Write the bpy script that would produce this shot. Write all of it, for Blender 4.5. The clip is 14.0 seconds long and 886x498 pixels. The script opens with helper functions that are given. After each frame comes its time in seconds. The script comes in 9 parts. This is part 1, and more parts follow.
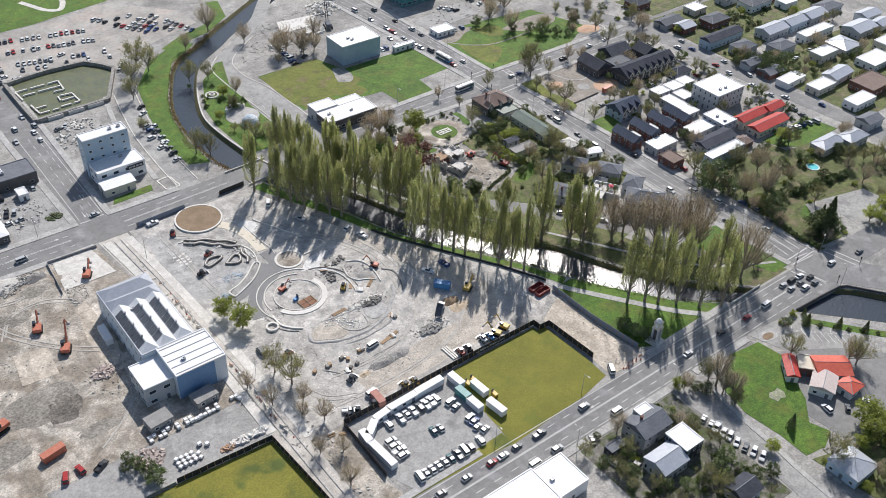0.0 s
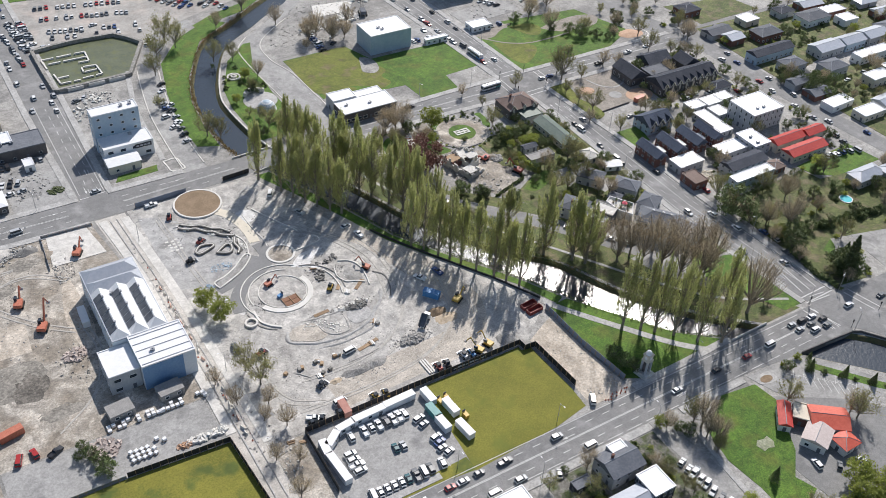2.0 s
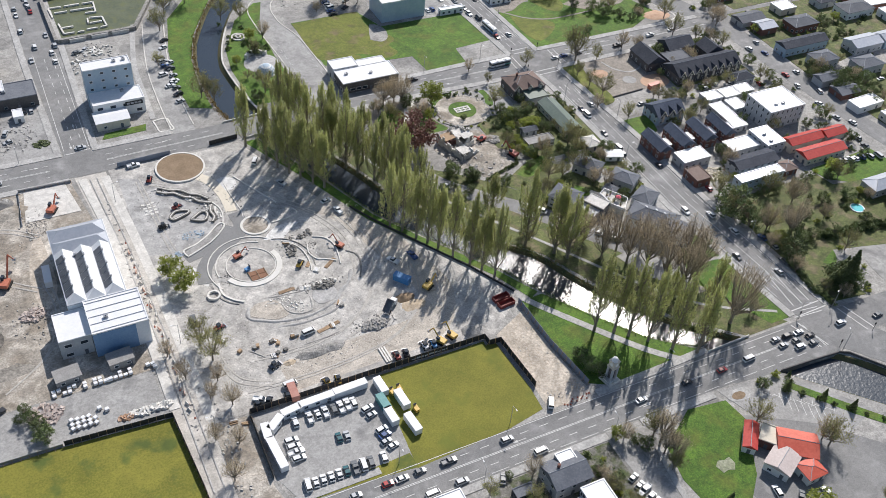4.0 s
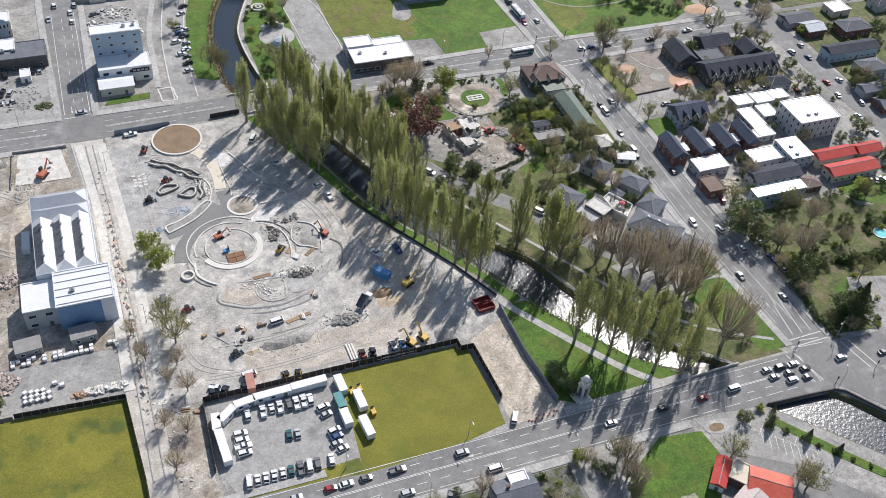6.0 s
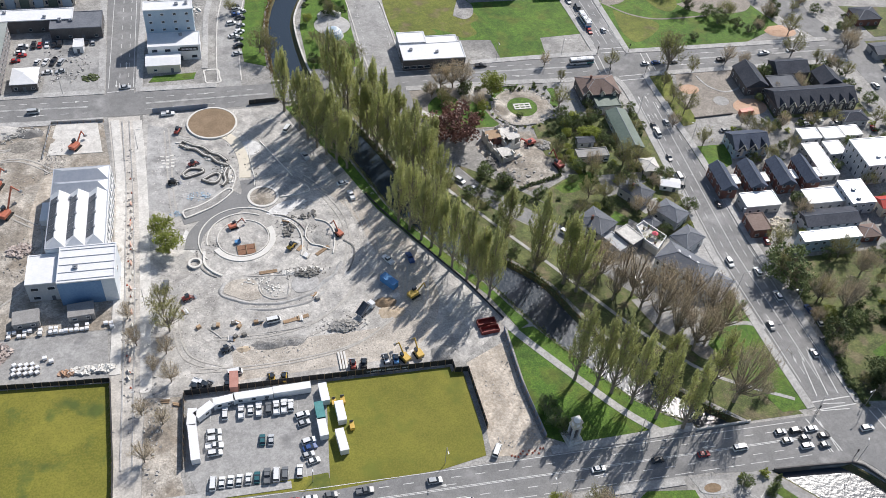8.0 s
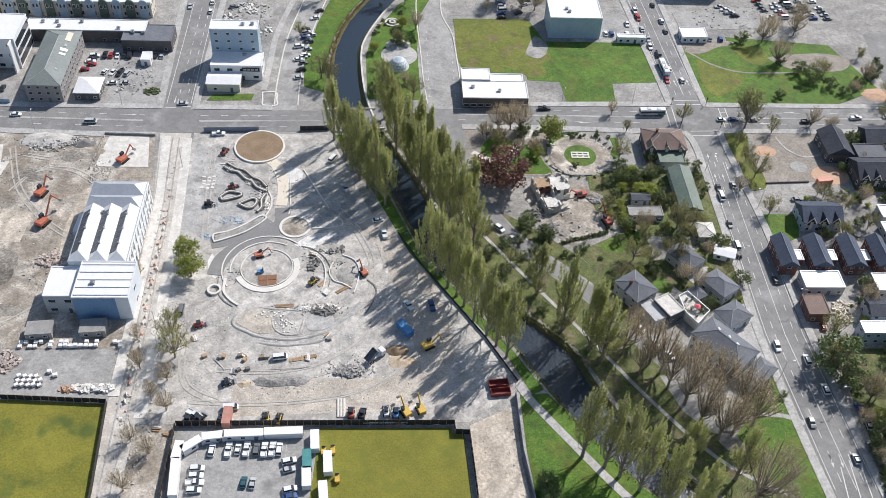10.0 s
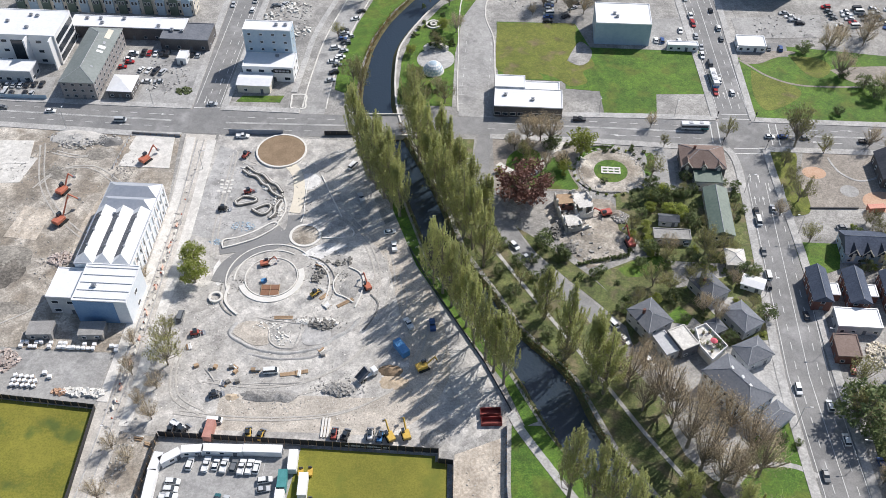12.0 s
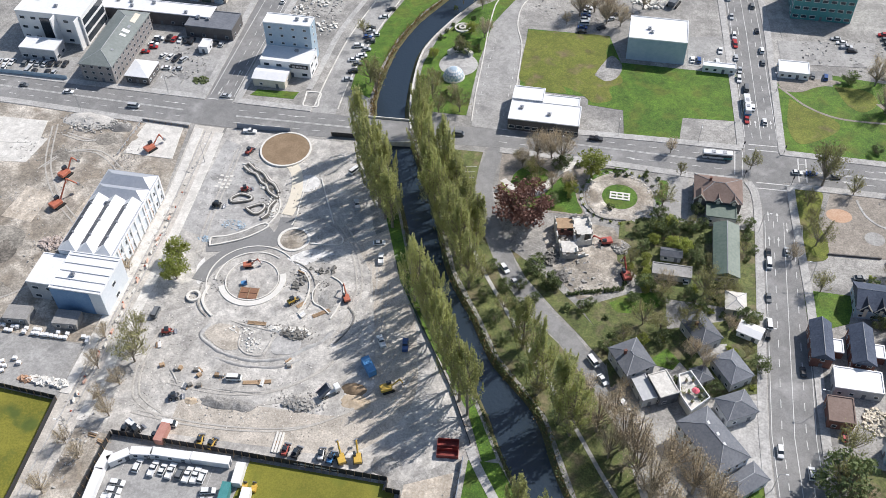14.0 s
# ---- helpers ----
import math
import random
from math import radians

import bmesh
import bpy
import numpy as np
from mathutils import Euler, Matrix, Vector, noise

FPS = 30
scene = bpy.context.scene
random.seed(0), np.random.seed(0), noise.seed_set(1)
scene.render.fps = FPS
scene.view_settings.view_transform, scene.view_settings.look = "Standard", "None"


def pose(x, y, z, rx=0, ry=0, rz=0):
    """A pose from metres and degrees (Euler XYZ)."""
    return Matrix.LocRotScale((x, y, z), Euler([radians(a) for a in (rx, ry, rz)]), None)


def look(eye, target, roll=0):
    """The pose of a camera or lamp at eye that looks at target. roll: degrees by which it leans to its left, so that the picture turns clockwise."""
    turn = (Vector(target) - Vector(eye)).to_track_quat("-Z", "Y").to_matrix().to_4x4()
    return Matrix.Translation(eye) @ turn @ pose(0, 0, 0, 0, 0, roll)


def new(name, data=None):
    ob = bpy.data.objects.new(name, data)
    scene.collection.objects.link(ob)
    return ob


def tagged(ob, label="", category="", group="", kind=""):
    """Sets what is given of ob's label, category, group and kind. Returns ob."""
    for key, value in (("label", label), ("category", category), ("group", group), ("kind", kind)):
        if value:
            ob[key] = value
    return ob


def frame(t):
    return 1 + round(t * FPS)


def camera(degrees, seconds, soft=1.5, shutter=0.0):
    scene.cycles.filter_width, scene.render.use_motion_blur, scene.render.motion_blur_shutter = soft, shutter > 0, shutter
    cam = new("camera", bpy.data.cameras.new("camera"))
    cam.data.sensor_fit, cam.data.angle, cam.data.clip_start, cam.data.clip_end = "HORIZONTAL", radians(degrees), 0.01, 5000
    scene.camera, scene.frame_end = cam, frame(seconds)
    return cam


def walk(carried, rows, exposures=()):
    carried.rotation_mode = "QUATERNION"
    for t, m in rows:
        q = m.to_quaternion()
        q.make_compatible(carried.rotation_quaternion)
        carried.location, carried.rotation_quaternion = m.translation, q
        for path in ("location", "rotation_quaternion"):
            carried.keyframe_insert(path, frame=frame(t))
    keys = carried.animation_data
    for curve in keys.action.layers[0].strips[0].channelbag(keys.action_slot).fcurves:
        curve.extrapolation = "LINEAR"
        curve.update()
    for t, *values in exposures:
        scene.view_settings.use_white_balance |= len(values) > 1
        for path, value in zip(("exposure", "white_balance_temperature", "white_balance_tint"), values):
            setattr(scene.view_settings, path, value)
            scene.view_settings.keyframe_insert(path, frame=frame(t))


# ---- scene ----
cam = camera(49.7, 14.0, 0.55)
PATH = [
    (0, (-122.12, -236.816, 237.484), (-121.132, -235.594, 236.248), 2.3),
    (0.5, (-114.215, -237.646, 237.638), (-113.253, -236.409, 236.395), 2.4),
    (1, (-106.251, -238.479, 237.888), (-105.315, -237.224, 236.643), 2.8),
    (1.5, (-98.23, -239.273, 238.225), (-97.33, -237.997, 236.974), 3.1),
    (2, (-90.125, -240.012, 238.611), (-89.266, -238.729, 237.34), 3.8),
    (2.5, (-81.958, -240.728, 239.037), (-81.132, -239.444, 237.745), 4.3),
    (3, (-73.66, -241.274, 239.448), (-72.863, -239.992, 238.136), 4.9),
    (3.5, (-65.278, -241.558, 239.811), (-64.512, -240.274, 238.482), 4.9),
    (4, (-56.821, -241.534, 240.08), (-56.088, -240.244, 238.738), 5.2),
    (4.2, (-53.401, -241.385, 240.138), (-52.681, -240.094, 238.79), 5.1),
    (6.3, (-16.916, -238.43, 241.576), (-16.366, -237.117, 240.171), 5.7),
    (6.5, (-13.434, -238.057, 241.622), (-12.906, -236.731, 240.22), 5.5),
    (7, (-4.717, -236.866, 241.75), (-4.239, -235.527, 240.343), 6.0),
    (7.2, (-1.247, -236.267, 241.779), (-0.789, -234.932, 240.361), 6.2),
    (7.5, (3.94, -235.152, 241.818), (4.37, -233.819, 240.39), 6.3),
    (8, (12.578, -232.826, 241.887), (12.945, -231.484, 240.45), 5.6),
    (8.2, (16.015, -231.677, 241.882), (16.356, -230.328, 240.446), 5.2),
    (10.3, (51.813, -217.281, 241.066), (51.89, -215.879, 239.642), 3.2),
    (10.5, (55.17, -215.854, 241.036), (55.218, -214.45, 239.613), 2.7),
    (11, (63.462, -212.089, 240.9), (63.44, -210.695, 239.466), 1.3),
    (11.5, (71.691, -208.129, 240.729), (71.612, -206.748, 239.286), -0.3),
    (12, (79.871, -203.802, 240.51), (79.769, -202.427, 239.061), -0.3),
    (12.5, (87.92, -199.163, 240.28), (87.792, -197.793, 238.828), -0.2),
    (13, (95.801, -194.233, 240.043), (95.624, -192.873, 238.588), -0.5),
    (13.5, (103.521, -189.174, 239.849), (103.29, -187.825, 238.39), -0.8),
    (14, (111.172, -184.107, 239.724), (110.893, -182.779, 238.255), -1.1),
]
walk(cam, [(t, look(eye, aim, roll)) for t, eye, aim, roll in PATH], ((0.0, -0.05), (8.0, -0.01), (10.5, 0.05), (14.0, 0.1)))

# ---- world, sun ----
SUN_AZ, SUN_EL = radians(45), radians(44.5)
world = bpy.data.worlds.new("sky")
scene.world = world
world.use_nodes = True
wn = world.node_tree.nodes
sky = wn.new("ShaderNodeTexSky")
sky.sky_type = 'NISHITA'
sky.sun_disc = False
sky.sun_elevation, sky.sun_rotation = SUN_EL, SUN_AZ
wn["Background"].inputs[1].default_value = 0.11
world.node_tree.links.new(sky.outputs[0], wn["Background"].inputs[0])
sun_data = bpy.data.lights.new("sun", 'SUN')
sun_data.energy, sun_data.angle, sun_data.color = 4.75, radians(0.53), (1.0, 0.95, 0.91)
sun = new("sun", sun_data)
sun_dir = Vector((math.sin(SUN_AZ) * math.cos(SUN_EL), math.cos(SUN_AZ) * math.cos(SUN_EL), math.sin(SUN_EL)))
sun.matrix_world = look(tuple(sun_dir * 600), (0, 0, 0))


# ---- materials ----
def mat(name, a, b=None, rough=0.85, s1=0.08, s2=1.5, bump=0.0, metal=0.0, rnd=0.0, mix=0.5, c=None, c_at=0.62, spec=None, leaf=0.0, track=0.0, lo=0.4, hi=0.6, spots=()):
    """Two colours mixed by coarse and fine noise, an optional third in patches, with relief and a spread per object."""
    m = bpy.data.materials.new(name)
    m.use_nodes = True
    nt = m.node_tree
    n, l = nt.nodes, nt.links
    p = n["Principled BSDF"]
    b = b or tuple(v * 0.8 for v in a)
    tc = n.new("ShaderNodeTexCoord")
    big, fine = n.new("ShaderNodeTexNoise"), n.new("ShaderNodeTexNoise")
    for tex, s, d in ((big, s1, 5), (fine, s2, 4)):
        tex.inputs["Scale"].default_value, tex.inputs["Detail"].default_value = s, d
        tex.inputs["Roughness"].default_value = 0.62
        l.new(tc.outputs["Object"], tex.inputs["Vector"])
    m1 = n.new("ShaderNodeMix")
    m1.inputs[0].default_value = mix
    l.new(big.outputs["Fac"], m1.inputs[2])
    l.new(fine.outputs["Fac"], m1.inputs[3])
    ramp = n.new("ShaderNodeValToRGB")
    ramp.color_ramp.elements[0].position, ramp.color_ramp.elements[1].position = lo, hi
    ramp.color_ramp.elements[0].color, ramp.color_ramp.elements[1].color = (*a, 1), (*b, 1)
    l.new(m1.outputs[0], ramp.inputs[0])
    col = ramp.outputs[0]
    if c:
        third = n.new("ShaderNodeTexNoise")
        third.inputs["Scale"].default_value, third.inputs["Detail"].default_value = s1 * 2.3, 6
        l.new(tc.outputs["Object"], third.inputs["Vector"])
        cut = n.new("ShaderNodeMapRange")
        cut.inputs[1].default_value, cut.inputs[2].default_value = c_at - 0.08, c_at + 0.06
        l.new(third.outputs["Fac"], cut.inputs[0])
        m2 = n.new("ShaderNodeMix")
        m2.data_type = 'RGBA'
        l.new(cut.outputs[0], m2.inputs[0])
        l.new(col, m2.inputs[6])
        m2.inputs[7].default_value = (*c, 1)
        col = m2.outputs[2]
    if track:
        wav, m3, cut2 = n.new("ShaderNodeTexWave"), n.new("ShaderNodeMix"), n.new("ShaderNodeMapRange")
        wav.inputs["Scale"].default_value, wav.inputs["Distortion"].default_value = 0.02, 60
        wav.inputs["Detail"].default_value, wav.inputs["Detail Scale"].default_value = 4, 0.7
        l.new(tc.outputs["Object"], wav.inputs["Vector"])
        cut2.inputs[1].default_value, cut2.inputs[2].default_value, cut2.inputs[4].default_value = 0.35, 0.8, track
        l.new(wav.outputs["Fac"], cut2.inputs[0])
        m3.data_type = 'RGBA'
        l.new(cut2.outputs[0], m3.inputs[0])
        l.new(col, m3.inputs[6])
        m3.inputs[7].default_value = (*(v * 0.62 for v in a), 1)
        col = m3.outputs[2]
    for size, amount in spots:
        bl, val, hs = n.new("ShaderNodeTexNoise"), n.new("ShaderNodeMapRange"), n.new("ShaderNodeHueSaturation")
        bl.inputs["Scale"].default_value, bl.inputs["Detail"].default_value, bl.inputs["Distortion"].default_value = size, 3, 0.6
        l.new(tc.outputs["Object"], bl.inputs["Vector"])
        val.inputs[1].default_value, val.inputs[2].default_value = 0.36, 0.64
        val.inputs[3].default_value, val.inputs[4].default_value = 1 - amount, 1 + amount
        l.new(bl.outputs["Fac"], val.inputs[0])
        l.new(val.outputs[0], hs.inputs["Value"])
        l.new(col, hs.inputs["Color"])
        col = hs.outputs[0]
    if rnd:
        info, hsv, rng = n.new("ShaderNodeObjectInfo"), n.new("ShaderNodeHueSaturation"), n.new("ShaderNodeMapRange")
        rng.inputs[3].default_value, rng.inputs[4].default_value = 1 - rnd, 1 + rnd
        l.new(info.outputs["Random"], rng.inputs[0])
        l.new(rng.outputs[0], hsv.inputs["Value"])
        l.new(col, hsv.inputs["Color"])
        col = hsv.outputs[0]
    l.new(col, p.inputs["Base Color"])
    p.inputs["Roughness"].default_value, p.inputs["Metallic"].default_value = rough, metal
    if spec is not None:
        p.inputs["Specular IOR Level"].default_value = spec
    if leaf:
        p.inputs["Subsurface Weight"].default_value = 0.0
        tr, add = n.new("ShaderNodeBsdfTranslucent"), n.new("ShaderNodeMixShader")
        add.inputs[0].default_value = leaf
        l.new(col, tr.inputs[0])
        l.new(p.outputs[0], add.inputs[1])
        l.new(tr.outputs[0], add.inputs[2])
        l.new(add.outputs[0], n["Material Output"].inputs[0])
    if bump:
        bp = n.new("ShaderNodeBump")
        bp.inputs["Strength"].default_value, bp.inputs["Distance"].default_value = 0.7, bump
        l.new(fine.outputs["Fac"], bp.inputs["Height"])
        l.new(bp.outputs[0], p.inputs["Normal"])
    return m


GROUND = mat("gravelled_city_ground", (0.245, 0.237, 0.222), (0.4, 0.387, 0.363), s1=0.02, s2=1.7, bump=0.08, c=(0.225, 0.219, 0.208), c_at=0.58, mix=0.5, spots=((0.16, 0.13), (0.6, 0.15), (1.8, 0.15)))
SITE = mat("site_gravel", (0.395, 0.377, 0.35), (0.575, 0.553, 0.515), s1=0.07, s2=1.3, bump=0.02, c=(0.36, 0.348, 0.33), c_at=0.575, mix=0.4, track=0.3, lo=0.38, hi=0.6, spots=((0.1, 0.1), (0.4, 0.12), (0.9, 0.1), (1.8, 0.12)))
HAUL = mat("tyre_worn_sand", (0.385, 0.345, 0.293), (0.565, 0.515, 0.448), s1=0.05, s2=1.8, bump=0.04, mix=0.6, track=0.25, lo=0.42, hi=0.58, spots=((0.15, 0.08), (0.5, 0.1), (1.6, 0.1)))
TAN = mat("bare_tan_ground", (0.225, 0.2, 0.17), (0.335, 0.3, 0.26), s1=0.06, s2=1.6, bump=0.1, mix=0.6, spots=((0.3, 0.12), (1.2, 0.14)))
DIRT = mat("pale_dirt", (0.335, 0.3, 0.252), (0.59, 0.545, 0.48), s1=0.04, s2=1.6, bump=0.15, c=(0.25, 0.216, 0.174), c_at=0.53, mix=0.45, track=0.42, lo=0.42, hi=0.58, spots=((0.09, 0.15), (0.35, 0.16), (0.9, 0.14), (1.8, 0.13)))
SAND = mat("sandy_haul_road", (0.42, 0.36, 0.29), (0.62, 0.56, 0.48), s1=0.06, s2=1.1, bump=0.1, mix=0.6, track=0.35, spots=((0.3, 0.12), (1.2, 0.13)))
RUBBLE = mat("broken_concrete", (0.32, 0.31, 0.29), (0.5, 0.48, 0.45), s1=0.3, s2=1.4, bump=0.2, rnd=0.2)
ASPHALT = mat("worn_asphalt", (0.185, 0.185, 0.184), (0.255, 0.252, 0.246), s1=0.05, s2=2.6, bump=0.01, c=(0.31, 0.305, 0.3), c_at=0.64, spots=((0.12, 0.07), (0.5, 0.07), (1.8, 0.07)))
CARPARK = mat("pale_carpark_seal", (0.28, 0.275, 0.265), (0.38, 0.374, 0.36), s1=0.05, s2=1.1, c=(0.2, 0.198, 0.195), c_at=0.64, spots=((0.12, 0.08), (0.5, 0.09), (1.8, 0.09)))
FOOTPATH = mat("concrete_footpath", (0.34, 0.333, 0.32), (0.47, 0.462, 0.447), s1=0.1, s2=1.5, spots=((0.4, 0.08), (1.5, 0.08)))
PAINT = mat("white_road_paint", (0.7, 0.7, 0.68), (0.55, 0.55, 0.53), s2=3.0)
LAWN = mat("spring_lawn", (0.05, 0.116, 0.01), (0.1, 0.18, 0.018), s1=0.05, s2=1.9, bump=0.12, c=(0.1, 0.138, 0.018), c_at=0.6, mix=0.62, lo=0.43, hi=0.57, spots=((0.14, 0.14), (0.5, 0.17), (1.6, 0.17)))
MOSS = mat("yellow_green_turf", (0.15, 0.153, 0.016), (0.205, 0.194, 0.026), s1=0.05, s2=1.8, bump=0.05, c=(0.14, 0.155, 0.018), c_at=0.62, mix=0.6, lo=0.43, hi=0.57, spots=((0.1, 0.06), (0.5, 0.05)))
MOSSW = mat("patchy_green_turf", (0.145, 0.15, 0.015), (0.215, 0.2, 0.028), s1=0.05, s2=1.6, bump=0.05, c=(0.085, 0.115, 0.018), c_at=0.62, mix=0.6, lo=0.43, hi=0.57, spots=((0.1, 0.08), (0.5, 0.06)))
DRYLAWN = mat("dry_olive_lawn", (0.108, 0.134, 0.016), (0.168, 0.18, 0.032), s1=0.05, s2=1.9, bump=0.1, c=(0.16, 0.13, 0.06), c_at=0.62, mix=0.6, lo=0.43, hi=0.57, spots=((0.14, 0.12), (0.5, 0.13), (1.6, 0.13)))
MEADOW = mat("rough_meadow", (0.062, 0.09, 0.022), (0.14, 0.15, 0.05), s1=0.08, s2=1.8, bump=0.14, c=(0.15, 0.13, 0.07), c_at=0.58, mix=0.6, spots=((0.14, 0.16), (0.5, 0.2), (1.6, 0.2)))
WETGREEN = mat("flooded_green_floor", (0.075, 0.09, 0.045), (0.135, 0.15, 0.078), s1=0.12, s2=1.2, rough=0.4, c=(0.13, 0.14, 0.05), c_at=0.6)
BANK = mat("planted_bank", (0.06, 0.075, 0.025), (0.13, 0.105, 0.05), s1=0.3, s2=2.0, bump=0.3)
CONC = mat("pale_concrete", (0.55, 0.53, 0.49), (0.66, 0.64, 0.6), s1=0.2, s2=2.0, spots=((0.4, 0.08), (1.4, 0.08)))
CREAM = mat("cream_concrete", (0.64, 0.58, 0.47), (0.72, 0.66, 0.55), s1=0.2, s2=2.0)
WHITE = mat("white_paint", (0.74, 0.745, 0.75), (0.8, 0.8, 0.79), s1=0.15, s2=1.0, rough=0.6)
WHITEMETAL = mat("white_roof_metal", (0.72, 0.73, 0.74), (0.8, 0.8, 0.8), s1=0.1, s2=0.8, rough=0.45)
GREYMETAL = mat("grey_roof_metal", (0.4, 0.43, 0.48), (0.48, 0.5, 0.54), s1=0.1, s2=0.8, rough=0.4, metal=0.2)
CHAR = mat("charcoal_roof", (0.045, 0.05, 0.064), (0.075, 0.08, 0.095), s1=0.2, s2=1.5, rough=0.8, rnd=0.2, spec=0.2)
NAVY = mat("blue_slate_roof", (0.06, 0.075, 0.11), (0.1, 0.12, 0.165), s1=0.2, s2=1.5, rough=0.7, spec=0.25)
SLATE = mat("slate_grey_roof", (0.12, 0.13, 0.15), (0.175, 0.185, 0.205), s1=0.2, s2=1.5, rough=0.75, rnd=0.2, spec=0.25)
BROWNROOF = mat("brown_tile_roof", (0.17, 0.12, 0.1), (0.23, 0.17, 0.145), s1=0.2, s2=1.5)
GREENROOF = mat("faded_green_roof", (0.085, 0.125, 0.1), (0.135, 0.175, 0.145), s1=0.1, s2=1.0, rough=0.55)
REDROOF = mat("red_painted_roof", (0.45, 0.045, 0.035), (0.55, 0.075, 0.055), s1=0.15, s2=1.0, rough=0.5)
ORANGEROOF = mat("orange_red_roof", (0.52, 0.085, 0.05), (0.62, 0.13, 0.08), s1=0.15, s2=1.0, rough=0.5)
BRICK = mat("red_brick", (0.15, 0.068, 0.052), (0.21, 0.1, 0.078), s1=0.3, s2=3.0)
DARKBRICK = mat("dark_stone", (0.09, 0.085, 0.085), (0.14, 0.13, 0.125), s1=0.3, s2=3.0)
BLUEWALL = mat("pale_blue_cladding", (0.34, 0.45, 0.55), (0.42, 0.52, 0.6), s1=0.1, s2=0.8, rough=0.5)
VILLAWALL = mat("white_blue_render", (0.62, 0.67, 0.72), (0.7, 0.74, 0.78), s1=0.15, s2=1.2)
GREYWALL = mat("grey_render", (0.42, 0.43, 0.45), (0.5, 0.51, 0.52), s1=0.15, s2=1.2)
CREAMWALL = mat("cream_render", (0.6, 0.55, 0.46), (0.68, 0.63, 0.54), s1=0.15, s2=1.2)
BLACK = mat("black_hoarding", (0.022, 0.022, 0.024), (0.04, 0.04, 0.042), s1=0.3, s2=2.0, rough=0.7)
BLUEGREY = mat("blue_grey_hoarding", (0.2, 0.23, 0.29), (0.27, 0.3, 0.35), s1=0.3, s2=2.0)
GLAZE = mat("greyed_roof_glazing", (0.085, 0.095, 0.11), (0.14, 0.15, 0.165), rough=0.6, s1=0.4, s2=2)
GLASS = mat("dark_window_glass", (0.03, 0.04, 0.05), (0.05, 0.06, 0.075), rough=0.12, s1=0.3)
RUBBER = mat("black_rubber", (0.02, 0.02, 0.02), (0.03, 0.03, 0.03), rough=0.9)
BARK = mat("grey_brown_bark", (0.2, 0.17, 0.135), (0.32, 0.275, 0.22), s1=1.0, s2=6.0, bump=0.02)
TIMBER = mat("weathered_timber", (0.3, 0.2, 0.12), (0.42, 0.3, 0.19), s1=0.5, s2=4.0, rnd=0.25)
STEEL = mat("galvanised_steel", (0.35, 0.36, 0.38), (0.45, 0.46, 0.48), rough=0.4, metal=0.7)
ORANGE = mat("orange_machine_paint", (0.42, 0.115, 0.065), (0.52, 0.18, 0.11), rough=0.5, s1=1, s2=5)
YELLOW = mat("yellow_machine_paint", (0.55, 0.34, 0.05), (0.62, 0.42, 0.09), rough=0.5, s1=1, s2=5)
RED = mat("red_machine_paint", (0.38, 0.065, 0.05), (0.46, 0.11, 0.085), rough=0.5, s1=1, s2=5)
BLUE = mat("blue_container_paint", (0.06, 0.22, 0.47), (0.1, 0.29, 0.54), rough=0.5, s1=0.5, s2=3)
TEAL = mat("teal_paint", (0.05, 0.22, 0.22), (0.08, 0.28, 0.28), rough=0.5, s1=0.5, s2=3)
HEAPGREY = mat("grey_gravel_heap", (0.25, 0.243, 0.23), (0.38, 0.37, 0.35), s1=0.3, s2=2.0, bump=0.12, spots=((0.6, 0.14), (1.8, 0.14)))
STAIN = mat("dark_stained_dirt", (0.165, 0.152, 0.132), (0.31, 0.287, 0.25), s1=0.12, s2=1.2, bump=0.1, mix=0.5, spots=((0.3, 0.12), (1.2, 0.14)))
SPOIL = mat("dark_gravel_heap", (0.14, 0.135, 0.13), (0.22, 0.215, 0.205), s1=0.3, s2=2.0, bump=0.2)
CLAY = mat("orange_clay", (0.46, 0.28, 0.18), (0.56, 0.39, 0.28), s1=0.2, s2=1.5, bump=0.1)
SANDHEAP = mat("yellow_brown_sand", (0.42, 0.33, 0.23), (0.55, 0.46, 0.35), s1=0.2, s2=1.5, bump=0.1)
WINDROW = mat("dark_grey_gravel_heap", (0.19, 0.185, 0.175), (0.31, 0.3, 0.285), s1=0.3, s2=2.0, bump=0.12, spots=((0.7, 0.15), (2.0, 0.15)))
OLDSEAL = mat("old_grey_seal", (0.34, 0.335, 0.325), (0.5, 0.49, 0.475), s1=0.06, s2=1.4, c=(0.28, 0.275, 0.265), c_at=0.56, mix=0.5, spots=((0.13, 0.1), (0.45, 0.1), (1.6, 0.07)))
DUST = mat("spilled_white_dust", (0.58, 0.57, 0.55), (0.7, 0.69, 0.67), s1=0.3, s2=1.6, spots=((0.6, 0.12),))
MULCH = mat("brown_soil", (0.2, 0.14, 0.085), (0.29, 0.21, 0.135), s1=0.25, s2=1.6, bump=0.1)
POPLAR = mat("fresh_poplar_leaf", (0.335, 0.365, 0.138), (0.55, 0.555, 0.255), rough=0.75, s1=0.35, s2=2.2, rnd=0.15, leaf=0.58)
OLIVE = mat("dark_evergreen_leaf", (0.085, 0.122, 0.045), (0.195, 0.235, 0.092), rough=0.7, s1=0.4, s2=2.2, rnd=0.3, leaf=0.25)
HALFLEAF = mat("thin_spring_leaf", (0.21, 0.215, 0.08), (0.37, 0.345, 0.165), rough=0.7, s1=0.4, s2=2.2, rnd=0.25, leaf=0.35)
GREENLEAF = mat("bright_spring_leaf", (0.25, 0.3, 0.055), (0.42, 0.45, 0.13), rough=0.6, s1=0.4, s2=2.2, rnd=0.2, leaf=0.55)
